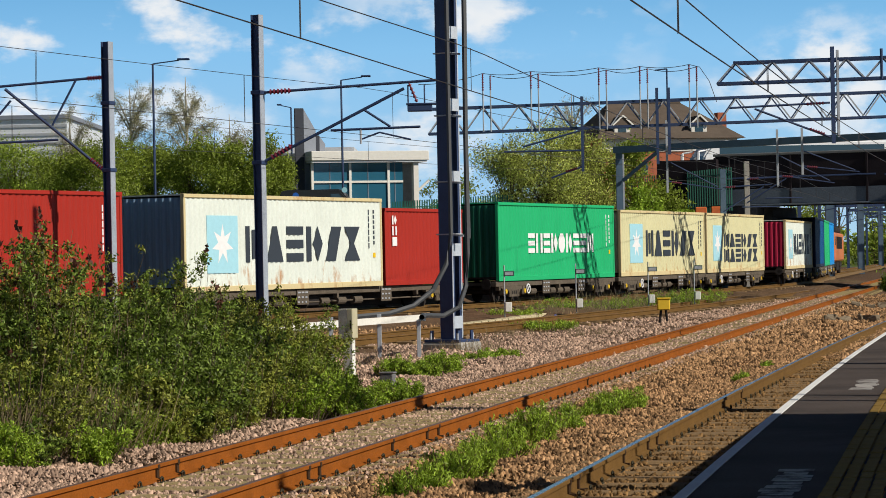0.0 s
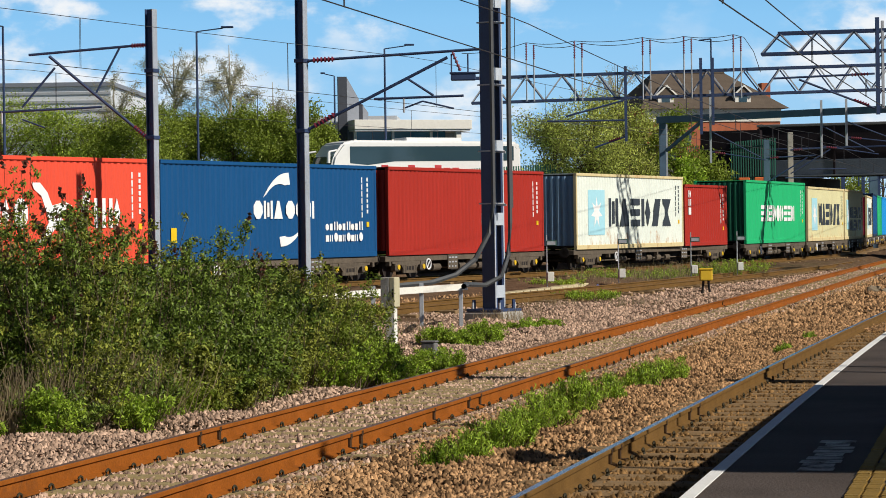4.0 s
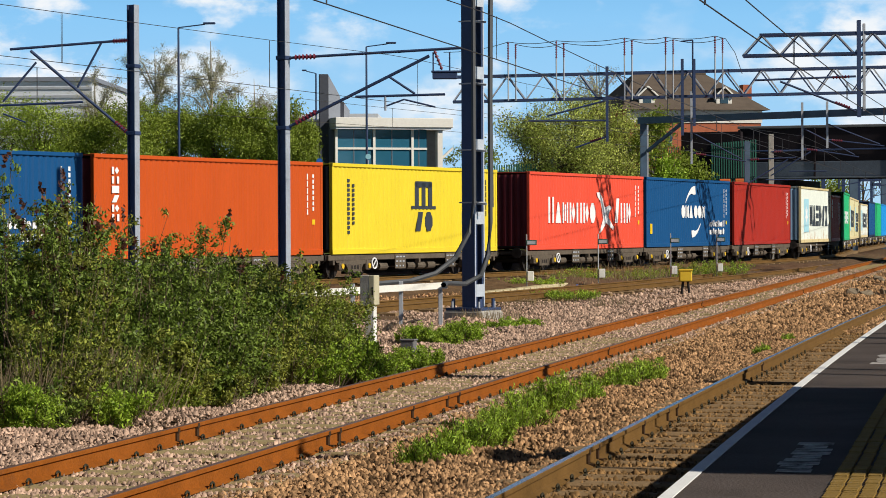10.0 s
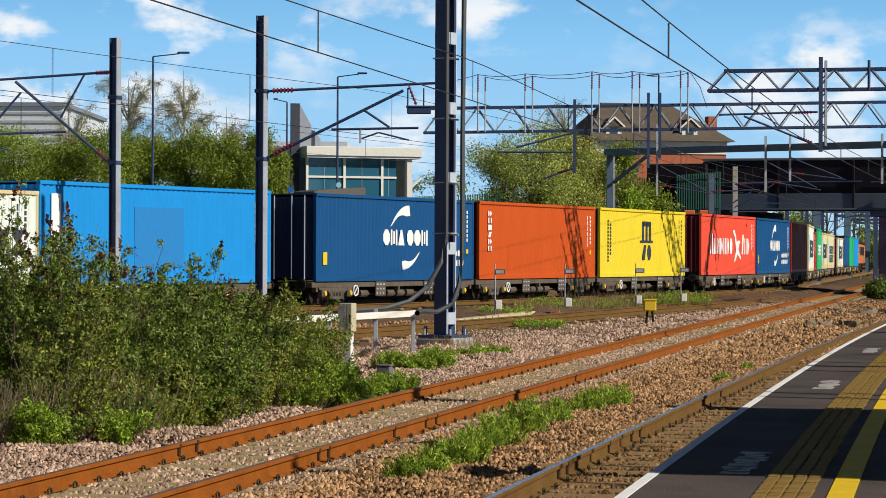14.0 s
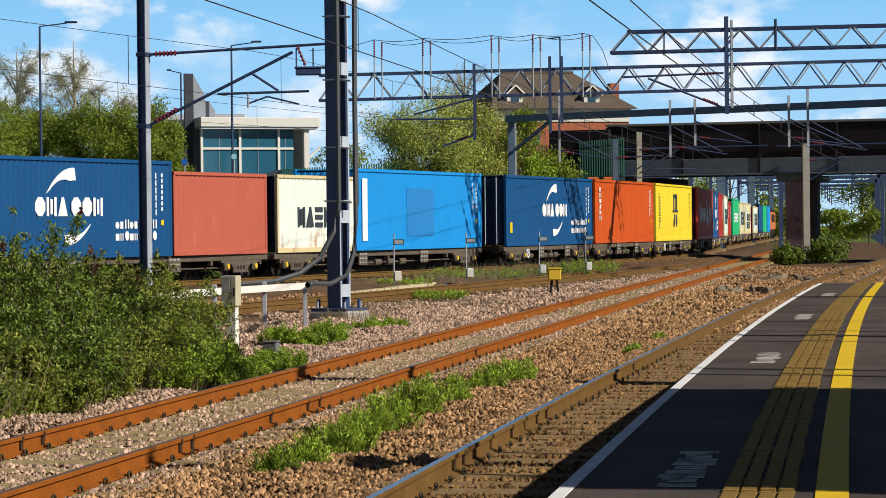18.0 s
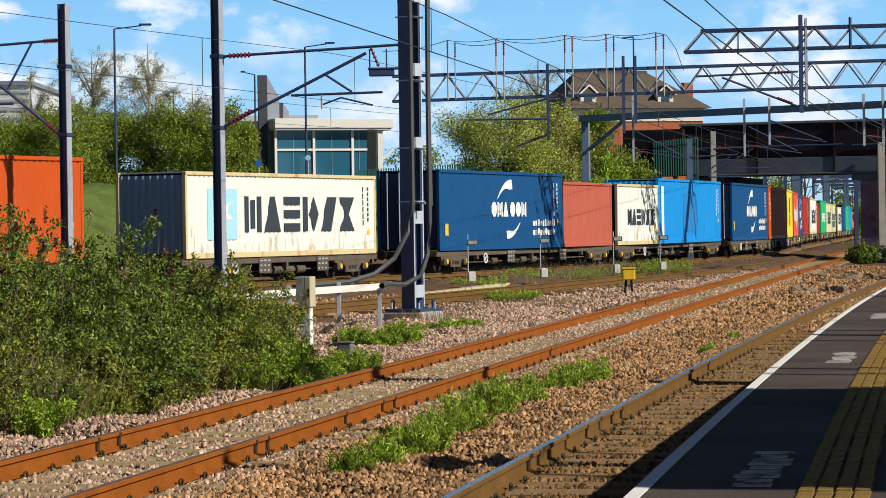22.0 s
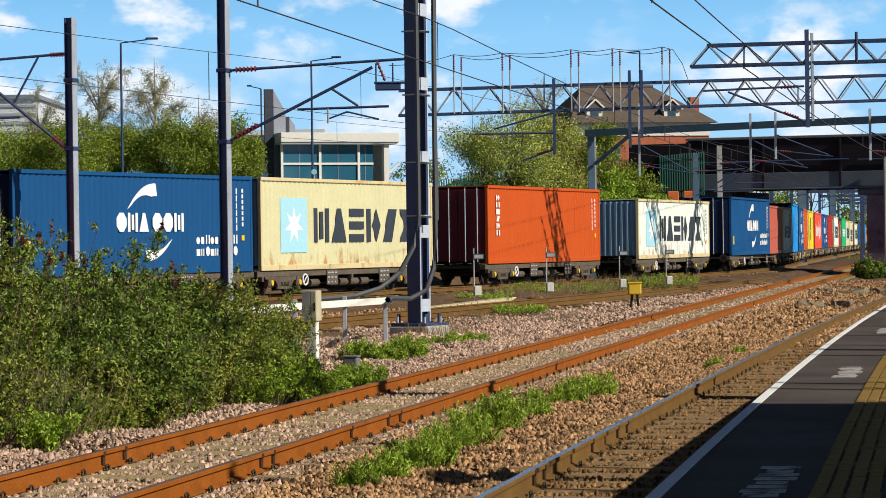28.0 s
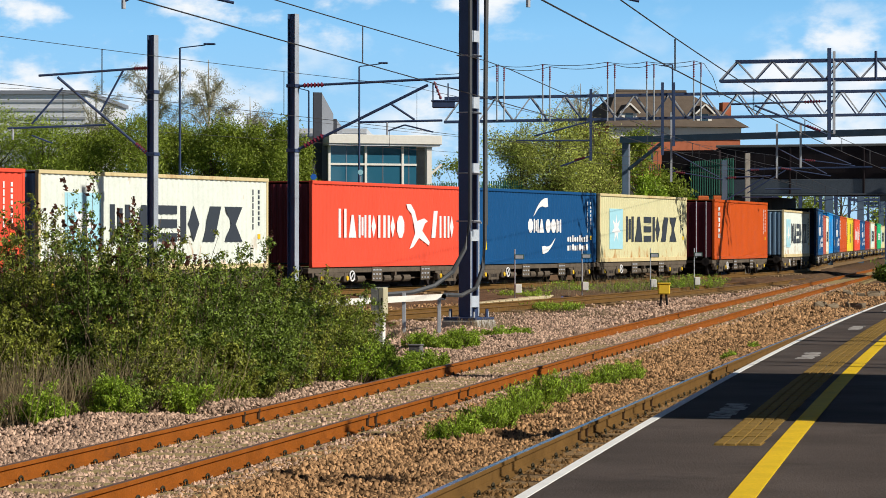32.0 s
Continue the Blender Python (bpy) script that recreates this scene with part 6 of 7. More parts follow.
def palisade(a, b, h, step, label):
    a, b = Vector(a), Vector(b)
    f = thing("palisade_fence", a, label, "fence", "green palisade fences")
    d = b - a
    n = int(d.length / step)
    me = bpy.data.meshes.new("pale")
    bm = box(-0.035, 0.035, -0.01, 0.01, 0, h)
    bm.to_mesh(me)
    bm.free()
    me.materials.append(M["fence_green"])
    for i in range(n + 1):
        o = new("pale", me)
        o.parent = f
        o.matrix_basis = Matrix.Translation(d * (i / n))
    for z in (0.35, h - 0.35):
        part("rail", beam(Vector((0, 0, z)), d + Vector((0, 0, z)), 0.05), M["fence_green"], f)
    return f


palisade((-4.3, 138, 3.0), (2.0, 139, 3.3), 2.0, 0.13, "green steel palisade fence along the road")
palisade((8.2, 150, 3.9), (14.2, 145, 4.3), 2.4, 0.16, "tall green palisade fence beside the bridge")
for x, y in ((12.1, 140.5), (12.9, 140.0)):
    bk = thing("orange_barrier", (x, y, 3.7), "small orange plastic barrier by the bridge", "barrier", "orange barriers")
    part("panel", box(-0.3, 0.3, -0.1, 0.1, 0.05, 0.75, 0.04), M["orange_plastic"], bk)
    part("foot", box(-0.25, 0.25, -0.2, 0.2, -0.6, 0.05, 0.02), M["orange_plastic"], bk)


# ---- road ----
def make_road():
    pts = [(15.6, 152.6, 5.88), (12, 151.6, 4.9), (8, 150.5, 4.1), (0, 146.8, 3.85), (-6, 144.0, 3.6), (-10, 140.5, 3.1), (-13, 134.5, 2.5), (-15.5, 128, 2.0), (-20, 118.5, 0.95), (-45, 96, 0.68), (-160, 30, 0.68)]
    P = [Vector(p) for p in pts]
    vs, fs = [], []
    for i, p in enumerate(P):
        d = (P[min(i + 1, len(P) - 1)] - P[max(i - 1, 0)])
        n = Vector((-d.y, d.x, 0)).normalized() * 4.5
        for q2 in (p - n, p + n):
            vs += [(q2.x, q2.y, p.z - 0.02), (q2.x, q2.y, p.z - 3.0)]
    for i in range(len(P) - 1):
        a, b = 4 * i, 4 * i + 4
        fs += [(a, a + 2, b + 2, b), (a + 2, a + 3, b + 3, b + 2), (a + 1, a, b, b + 1), (a + 3, a + 1, b + 1, b + 3)]
    fs += [(0, 1, 3, 2), (len(vs) - 4, len(vs) - 2, len(vs) - 1, len(vs) - 3)]
    return tagged(raw("road", vs, fs, M["asphalt"]), "asphalt town road on a low embankment", "road", kind="structure")


make_road()


# ---- vehicles ----
def wheels(t, xs, w, r):
    for x in xs:
        for y in (0.0, w - 0.22):
            wl = part("wheel", tube((x, y, r), (x, y + 0.22, r), r, None, 18), M["tyre"], t)
            part("rim", tube((x, y - 0.01 if y == 0 else y + 0.2, r), (x, y + 0.02 if y == 0 else y + 0.235, r), r * 0.6, None, 14), M["grey_post"], wl)


def profile_body(name, pts, w, mat, parent, bev=0.08):
    """A body from its outline seen from the side, drawn out to the width w."""
    bm = bmesh.new()
    f = bm.faces.new([bm.verts.new((x, 0, z)) for x, z in pts])
    ret = bmesh.ops.extrude_face_region(bm, geom=[f])
    bmesh.ops.translate(bm, verts=[v for v in ret["geom"] if isinstance(v, bmesh.types.BMVert)], vec=(0, w, 0))
    bmesh.ops.recalc_face_normals(bm, faces=bm.faces)
    bmesh.ops.bevel(bm, geom=list(bm.edges), offset=bev, segments=2, affect="EDGES")
    return part(name, bm, mat, parent)


def make_car(loc, rz, mat, label):
    c = thing("car", loc, label, "car", rz=rz)
    body = profile_body("body", [(0, 0.3), (0, 0.75), (0.35, 0.92), (1.1, 1.0), (1.75, 1.45), (3.2, 1.47), (3.95, 1.02), (4.25, 0.9), (4.3, 0.3)], 1.75, mat, c)
    part("side_window", profile_bm([(1.25, 1.0), (1.8, 1.38), (3.1, 1.4), (3.7, 1.02)], -0.012, 0.01), M["glass"], body)
    part("side_window", profile_bm([(1.25, 1.0), (1.8, 1.38), (3.1, 1.4), (3.7, 1.02)], 1.74, 0.02), M["glass"], body)
    part("headlight", box(-0.02, 0.06, 0.15, 0.45, 0.62, 0.78, 0.02), M["white"], c)
    part("headlight", box(-0.02, 0.06, 1.3, 1.6, 0.62, 0.78, 0.02), M["white"], c)
    wheels(c, (0.8, 3.45), 1.75, 0.32)
    return c


def profile_bm(pts, y, t):
    bm = bmesh.new()
    f = bm.faces.new([bm.verts.new((x, y, z)) for x, z in pts])
    ret = bmesh.ops.extrude_face_region(bm, geom=[f])
    bmesh.ops.translate(bm, verts=[v for v in ret["geom"] if isinstance(v, bmesh.types.BMVert)], vec=(0, t, 0))
    bmesh.ops.recalc_face_normals(bm, faces=bm.faces)
    return bm


car = make_car((0, 0, 0), 0, M["car_silver"], "silver hatchback driving down from the bridge")
dark_car = make_car((0, 0, 0), 0, M["car_dark"], "dark blue hatchback driving up to the bridge")
dark_car_2 = make_car((0, 0, 0), 0, M["car_dark"], "dark blue hatchback following up to the bridge")
coach = thing("coach", (0, 0, 0), "white touring coach with dark windows and red script", "coach")
cb_ = profile_body("body", [(0.05, 0.35), (0.0, 1.3), (0.35, 2.7), (0.9, 3.4), (1.6, 3.55), (11.8, 3.5), (12.0, 3.2), (12.0, 0.35)], 2.5, M["coach_white"], coach, 0.12)
part("windscreen", profile_bm([(-0.02, 1.35), (0.3, 2.65), (0.36, 2.68), (0.1, 1.3)], 0.12, 2.26), M["glass"], cb_)
for y in (-0.015, 2.49):
    part("side_windows", profile_bm([(1.3, 2.3), (1.3, 3.2), (11.5, 3.25), (11.5, 2.45), (4.0, 2.4), (2.4, 2.2)], y, 0.03), M["glass"], cb_)
for k in range(9):
    part("script_mark", box(3.2 + k * 0.55, 3.6 + k * 0.55, -0.02, 0.0, 1.75 + 0.06 * math.sin(k * 1.7), 2.1 + 0.1 * math.cos(k * 2.1)), M["red_script"], cb_)
for y in (-0.25, 2.65):
    part("mirror", add_tube(tube((0.5, y + (0.25 if y < 0 else -0.15), 3.0), (-0.1, y, 2.9), 0.05), (-0.1, y, 2.9), (-0.12, y, 2.3), 0.1), M["coach_white"], coach)
part("roof_unit", box(5.0, 8.5, 0.5, 2.0, 3.48, 3.72, 0.06), M["coach_white"], coach)
wheels(coach, (2.6, 9.3), 2.5, 0.5)
van = thing("van", (0, 0, 0), "black panel van driving along the road", "van")
vb = profile_body("body", [(0, 0.3), (0, 2.2), (0.25, 2.35), (3.3, 2.35), (4.0, 1.5), (4.8, 1.2), (4.9, 0.3)], 1.9, M["black"], van)
for y in (-0.015, 1.885):
    part("side_window", profile_bm([(2.8, 1.45), (2.8, 2.1), (3.25, 2.1), (3.75, 1.5)], y, 0.03), M["glass"], vb)
wheels(van, (0.9, 3.9), 1.9, 0.34)
lorry = thing("lorry", (0, 0, 0), "dark box lorry with a sloped wind deflector", "lorry")
lb_ = profile_body("box_body", [(1.9, 0.7), (1.9, 2.5), (2.3, 2.6), (5.3, 2.8), (5.3, 0.7)], 2.3, M["lorry_dark"], lorry, 0.06)
cbn = profile_body("cab", [(0.1, 0.4), (0.0, 1.2), (0.45, 1.95), (1.0, 2.2), (1.85, 2.45), (1.85, 0.4)], 2.1, M["black"], lorry, 0.08)
for y in (-0.015, 2.085):
    part("side_window", profile_bm([(0.35, 1.3), (0.6, 2.05), (1.4, 2.1), (1.4, 1.3)], y, 0.03), M["glass"], cbn)
wheels(lorry, (0.9, 4.4), 2.2, 0.42)


# ---- vegetation ----
def make_tree(x, y, z, h, w, leaf, seed, n, size, label, clumps=22, low=0.15):
    rng = np.random.default_rng(seed)
    t = thing("tree", (x, y, z), label, "tree", "trees on the bank")
    tr = bmesh.new()
    add_tube(tr, (0, 0, -0.4), (0.1, 0, h * 0.45), 0.026 * h, 0.016 * h)
    add_tube(tr, (0.1, 0, h * 0.45), (0.0, 0.1, h * 0.93), 0.016 * h, 0.003 * h)
    cs, rs = [], []
    for i in range(clumps):
        a = rng.uniform(0, 6.28)
        zz = h * rng.uniform(low, 0.95)
        r = w * rng.uniform(0.1, 0.95) * math.sqrt(max(0.08, 1 - (zz / h - 0.42) ** 2 * 2.6))
        c = (r * math.cos(a), r * math.sin(a), zz)
        cs.append(c)
        k = rng.uniform(0.10, 0.24)
        rs.append((w * k * 1.9, w * k * 1.9, h * k * 0.8))
        add_tube(tr, (0.05, 0, h * rng.uniform(0.12, 0.5)), c, 0.008 * h, 0.002 * h, 5)
    part("trunk", tr, M["bark"], t)
    leaf_part("crown", leaves(rng, cs, rs, n, size), leaf, t)
    return t


def make_birch(x, y, z, h, w, seed, n, label):
    """A slender tree with rising limbs and hanging twigs, thinly leaved."""
    rng = np.random.default_rng(seed)
    t = thing("tree", (x, y, z), label, "tree", "trees on the bank")
    tr = bmesh.new()
    add_tube(tr, (0, 0, -0.4), (0.1, 0, h * 0.5), 0.02 * h, 0.012 * h)
    add_tube(tr, (0.1, 0, h * 0.5), (0.05, 0.1, h * 0.97), 0.012 * h, 0.002 * h, 5)
    a0, a1 = [], []
    for i in range(17):
        a, z0 = rng.uniform(0, 6.28), h * rng.uniform(0.15, 0.72)
        reach, z1 = w * rng.uniform(0.35, 1.0) * (1.15 - 0.5 * z0 / h), min(h * 0.96, z0 + h * rng.uniform(0.12, 0.34))
        p0, p2 = np.array([0.07, 0, z0]), np.array([reach * math.cos(a), reach * math.sin(a), z1])
        p1 = p0 * 0.5 + p2 * 0.5 + np.array([0, 0, 0.05 * h])
        add_tube(tr, p0, p1, 0.006 * h, 0.004 * h, 5)
        add_tube(tr, p1, p2, 0.004 * h, 0.0012 * h, 4)
        for k in range(22):
            f = rng.uniform(0.15, 1.05)
            s0 = p0 + (p1 - p0) * 2 * f if f < 0.5 else p1 + (p2 - p1) * (2 * f - 1)
            e = s0 + rng.normal(size=3) * w * np.array([0.16, 0.16, 0.05]) + np.array([0, 0, rng.uniform(-0.1, 0.05) * h])
            add_tube(tr, s0, e, 0.0013 * h, 0.0006 * h, 3)
            a0.append(s0)
            a1.append(e)
    part("trunk", tr, M["birch_bark"], t)
    a0, a1 = np.array(a0), np.array(a1)
    pick, f = rng.integers(0, len(a0), n), rng.uniform(0.1, 1.1, n)[:, None]
    p = a0[pick] * (1 - f) + a1[pick] * f + rng.normal(size=(n, 3)) * 0.09
    u = rng.normal(size=(n, 3))
    u /= np.linalg.norm(u, axis=1)[:, None]
    v = np.cross(u, rng.normal(size=(n, 3)))
    v /= np.linalg.norm(v, axis=1)[:, None]
    sz = 0.034 * rng.uniform(0.6, 1.4, n)[:, None]
    leaf_part("crown", np.stack([p - u * sz, p + v * sz * 0.5, p + u * sz, p - v * sz * 0.5], 1).reshape(-1, 3), M["leaf_grey"], t)
    return t


LEFT_TREES = [(-38, 150, 6.2, 4.2, 0), (-33.0, 147, 5.6, 4.0, 0), (-29.5, 149, 6.2, 3.6, 1), (-26.0, 148, 5.4, 3.2, 1), (-23.2, 147, 5.2, 3.0, 0), (-20.6, 146, 5.7, 2.8, 0), (-18.2, 148, 5.2, 2.6, 0), (-16.0, 147, 4.9, 2.4, 0), (-13.8, 146, 5.2, 2.4, 0), (-12.2, 146, 5.4, 1.9, 0), (-10.9, 147, 4.4, 1.2, 0)]
for i, (x, y, h, w, lt) in enumerate(LEFT_TREES):
    make_tree(x, y, 3.4, h, w * 1.1, M["leaf_spring"] if lt else M["leaf_tree"], 20 + i, 22000, 0.075, "pale spring-green tree beside the road" if lt else "leafy green tree beside the road", 40, 0.0)
for i, (x, h, w, n) in enumerate(((-16.7, 9.6, 2.6, 17000), (-20.0, 9.0, 2.4, 14000), (-23.6, 7.9, 1.8, 8000), (-14.3, 7.4, 1.8, 7000))):
    make_birch(x, 152 + 0.4 * i, 3.5, h, w * 1.15, 38 + i, n * 2, "half-bare birch behind the green trees")
make_tree(1.9, 140, 2.4, 5.6, 2.4, M["leaf_blossom"], 50, 26000, 0.065, "pale blossoming tree on the bank", 44, 0.0)
make_tree(3.9, 140.5, 2.4, 6.7, 2.7, M["leaf_blossom"], 53, 30000, 0.065, "pale blossoming tree on the bank", 50, 0.0)
make_tree(6.0, 141, 2.4, 6.6, 2.6, M["leaf_blossom"], 51, 28000, 0.065, "pale blossoming tree on the bank", 50, 0.0)
make_tree(8.6, 142, 2.4, 5.6, 2.4, M["leaf_tree"], 52, 14000, 0.10, "leafy tree beside the portal frame", 40, 0.0)
make_birch(5.6, 150, 3.6, 7.9, 2.2, 54, 7000, "bare tree showing behind the blossom")
for i, (x, y, h, w) in enumerate([(9.4, 140, 2.7, 1.7), (11.6, 139.5, 1.4, 1.6), (10.6, 138, 1.5, 1.7), (8.4, 138, 2.4, 1.9), (7.2, 136, 1.6, 1.6), (4.2, 135.5, 1.3, 1.6), (1.2, 135, 1.1, 1.4)]):
    make_tree(x, y, 2.0 if y < 139 else 2.8, h, w, M["leaf_light"], 70 + i, 6000, 0.09, "low bright green shrub on the bank", 16, 0.0)
for i in range(16):
    rr = random.Random(i)
    make_tree(26 + i * 7 + rr.uniform(-2, 2), 260 + rr.uniform(0, 160), -0.3, 3.2 + rr.uniform(0, 2.2), 4, M["leaf_tree"], 100 + i, 2600, 0.22, "distant tree beyond the bridge", 14, 0.1)
for i in range(16):
    rr = random.Random(i + 90)
    make_tree(48 + i * 5 + rr.uniform(-2, 2), 440 + rr.uniform(0, 80), -0.3, 5 + rr.uniform(0, 3), 6, M["leaf_tree"], 180 + i, 1200, 0.45, "distant tree beyond the bridge", 14, 0.05)
for i in range(22):
    rr = random.Random(i + 50)
    make_tree(-75 + i * 9 + rr.uniform(-2, 2), 330 + rr.uniform(0, 60), 3.5, 7 + rr.uniform(0, 3), 6, M["leaf_tree"], 140 + i, 3000, 0.2, "distant tree beyond the town", 12, 0.05)


def shoots(rng, n, w, h, leaf_size, per, spread=0.5, spike=0.0, slim=0.42, lift=0.25):
    """Upright shoots with leaves along them. Gives the stems, the leaf corners and the spike corners."""
    st = bmesh.new()
    lv, sp = [], []
    for i in range(n):
        a, r = rng.uniform(0, 6.28), w * math.sqrt(rng.uniform(0, 1))
        bx, by = r * math.cos(a), r * math.sin(a)
        hh = h * rng.uniform(0.35, 1.0) * (1 - 0.35 * (r / w) ** 2)
        tx, ty = bx + rng.normal() * spread * 0.35 * hh + bx * 0.15, by + rng.normal() * spread * 0.35 * hh
        add_tube(st, (bx * 0.7, by * 0.7, -0.05), (tx, ty, hh), 0.009, 0.003, 3)
        m = max(4, per // 24)
        ka = np.sqrt(rng.uniform(0.02, 1.0, m))
        base = np.stack([bx * 0.7 + (tx - bx * 0.7) * ka, by * 0.7 + (ty - by * 0.7) * ka, hh * ka], 1)
        way = rng.normal(size=(m, 3)) * np.array([1, 1, 0.5]) + np.array([0, 0, 0.55])
        way *= (rng.uniform(0.06, 0.3, m) * (1.25 - 0.7 * ka))[:, None] * min(1.0, hh)
        pick = rng.integers(0, m, per)
        p = base[pick] + way[pick] * rng.uniform(0.35, 1.0, per)[:, None] + rng.normal(size=(per, 3)) * leaf_size * 1.1
        u = rng.normal(size=(per, 3)) + np.array([0, 0, lift])
        u /= np.linalg.norm(u, axis=1)[:, None]
        wv = np.cross(u, rng.normal(size=(per, 3)))
        wv /= np.linalg.norm(wv, axis=1)[:, None]
        s = leaf_size * rng.uniform(0.6, 1.4, per)[:, None]
        lv.append(np.stack([p - u * s, p + wv * s * slim, p + u * s, p - wv * s * slim], 1).reshape(-1, 3))
        if rng.uniform() < spike:
            m = 14
            t0 = np.array([tx, ty, hh])
            dv = np.array([rng.normal() * 0.4, rng.normal() * 0.2, 1.0])
            dv /= np.linalg.norm(dv)
            p = t0 + dv * rng.uniform(0, 0.2, m)[:, None] + rng.normal(size=(m, 3)) * 0.012
            u = rng.normal(size=(m, 3))
            u /= np.linalg.norm(u, axis=1)[:, None]
            wv = np.cross(u, rng.normal(size=(m, 3)))
            sp.append(np.stack([p - u * 0.03, p + wv * 0.02, p + u * 0.03, p - wv * 0.02], 1).reshape(-1, 3))
    return st, np.concatenate(lv), (np.concatenate(sp) if sp else None)


def make_shrub(x, y, w, h, seed, n, per, leaf, label, size=0.045, spike=0.0, z=-0.32, spread=0.5, slim=0.42, lift=0.25):
    rng = np.random.default_rng(seed)
    t = thing("shrub", (x, y, z), label, "shrub", "shrubs beside the rusty track")
    st, lv, sp = shoots(rng, n, w, h, size, per, spread, spike, slim, lift)
    tagged(part("stem", st, M["bark"], t), kind="stuff")
    leaf_part("foliage", lv, leaf, t)
    if sp is not None:
        tagged(leaf_part("seed_head", sp, M["seed"], t, "dried dark red flower spikes"), kind="stuff")
    return t


TALL = "tall loose shrub with dried flower spikes"
DENSE = "dense olive-green shrub growing on the ballast"
for i, (x, y, w, h, n, lf, sp) in enumerate([
        (-5.2, 30.4, 0.7, 2.9, 60, "leaf_bush", 0.4), (-6.3, 31.2, 0.9, 3.2, 80, "leaf_olive", 0.6), (-7.6, 32.4, 1.0, 3.3, 90, "leaf_bush", 0.5), (-9.0, 33.5, 1.2, 3.2, 90, "leaf_olive", 0.4),
        (-4.6, 31.9, 0.75, 2.3, 90, "leaf_bush", 0.06), (-4.15, 31.0, 0.45, 1.0, 70, "leaf_olive", 0.0), (-3.75, 32.4, 0.45, 1.1, 70, "leaf_bush", 0.0), (-3.45, 34.2, 0.4, 1.0, 60, "leaf_olive", 0.0), (-3.2, 36.2, 0.4, 1.0, 60, "leaf_bush", 0.0), (-5.5, 33.4, 0.9, 3.0, 80, "leaf_olive", 0.3), (-4.1, 33.6, 0.8, 2.0, 120, "leaf_bush", 0.02), (-4.6, 35.6, 0.9, 2.4, 100, "leaf_olive", 0.15),
        (-3.75, 35.6, 0.7, 1.85, 120, "leaf_bush", 0.0), (-3.6, 37.6, 0.75, 2.15, 100, "leaf_olive", 0.02), (-4.6, 38.5, 0.9, 2.3, 90, "leaf_bush", 0.1), (-3.3, 39.8, 0.7, 1.75, 110, "leaf_olive", 0.0),
        (-3.9, 41.5, 0.9, 2.0, 90, "leaf_bush", 0.05), (-3.0, 42.2, 0.65, 1.35, 90, "leaf_olive", 0.0), (-6.8, 36.0, 1.2, 2.7, 90, "leaf_bush", 0.3), (-8.2, 38.5, 1.4, 2.6, 80, "leaf_bush", 0.2), (-6.9, 29.6, 0.8, 1.5, 80, "leaf_olive", 0.1), (-8.2, 30.2, 0.9, 1.9, 90, "leaf_bush", 0.2), (-9.6, 31.0, 1.0, 2.2, 90, "leaf_olive", 0.2), (-5.6, 41.0, 1.1, 2.2, 70, "leaf_olive", 0.1)]):
    make_shrub(x + 0.25, y - 0.6, w, h, 200 + i, n if y < 37 else int(n * 0.6), 230, M[lf], TALL if sp > 0.15 else DENSE, 0.027, sp)
# the ragged front of the thicket, along the edge of the ballast
rr = random.Random(11)
for i in range(13):
    y = 27.6 + 0.78 * i
    x = float(np.interp(y, [26.5, 28, 32.5, 37], [-5.06, -3.95, -2.77, -1.6])) - 0.4 - rr.uniform(0.0, 0.6)
    make_shrub(x, y, rr.uniform(0.3, 0.55), (0.7, 1.5, 1.0, 0.6, 1.3)[i % 5], 260 + i, 34, 150, M[("leaf_bush", "leaf_olive", "leaf_bush", "leaf_tree")[i % 4]], DENSE, 0.024, 0.0, -0.3, 0.8)
# young trees with a leading stem that stand out of the thicket
for i, (x, y, h) in enumerate([(-4.75, 30.0, 2.9), (-5.6, 29.6, 3.2), (-6.4, 30.2, 3.4), (-3.7, 32.6, 2.5), (-3.05, 36.0, 1.9)]):
    make_shrub(x, y, 0.3, h, 280 + i, 16, 420, M["leaf_bush" if i % 2 else "leaf_olive"], "slender young tree rising out of the thicket", 0.026, 0.2, -0.3, 0.3)
for i, (x, y, w, h, n) in enumerate([(-1.95, 35.7, 0.35, 0.7, 50), (-2.35, 35.0, 0.35, 0.75, 50), (-1.7, 36.8, 0.35, 0.55, 45), (-2.3, 37.0, 0.4, 0.8, 50), (-2.2, 38.8, 0.4, 0.6, 45), (-2.6, 40.2, 0.5, 0.7, 50), (-1.25, 39.8, 0.35, 0.4, 40),
        (-1.5, 48.2, 0.3, 0.4, 45), (-0.7, 49.0, 0.4, 0.45, 55), (-1.1, 47.2, 0.35, 0.4, 45), (0.1, 54.4, 0.4, 0.3, 40), (0.6, 55.6, 0.4, 0.25, 36), (-2.75, 45.4, 0.4, 0.5, 60), (-3.2, 46.0, 0.5, 0.85, 50),
        (-4.85, 27.0, 0.24, 0.65, 45), (-4.15, 28.4, 0.2, 0.55, 36), (-5.6, 26.2, 0.3, 0.5, 45), (-6.6, 26.4, 0.5, 0.5, 60)]):
    make_shrub(x, y, w, h, 300 + i, n, 110, M["leaf_light"], "fresh bright green weeds at the edge of the ballast", 0.026, 0.0, -0.3, 0.75, 0.36, 0.6)
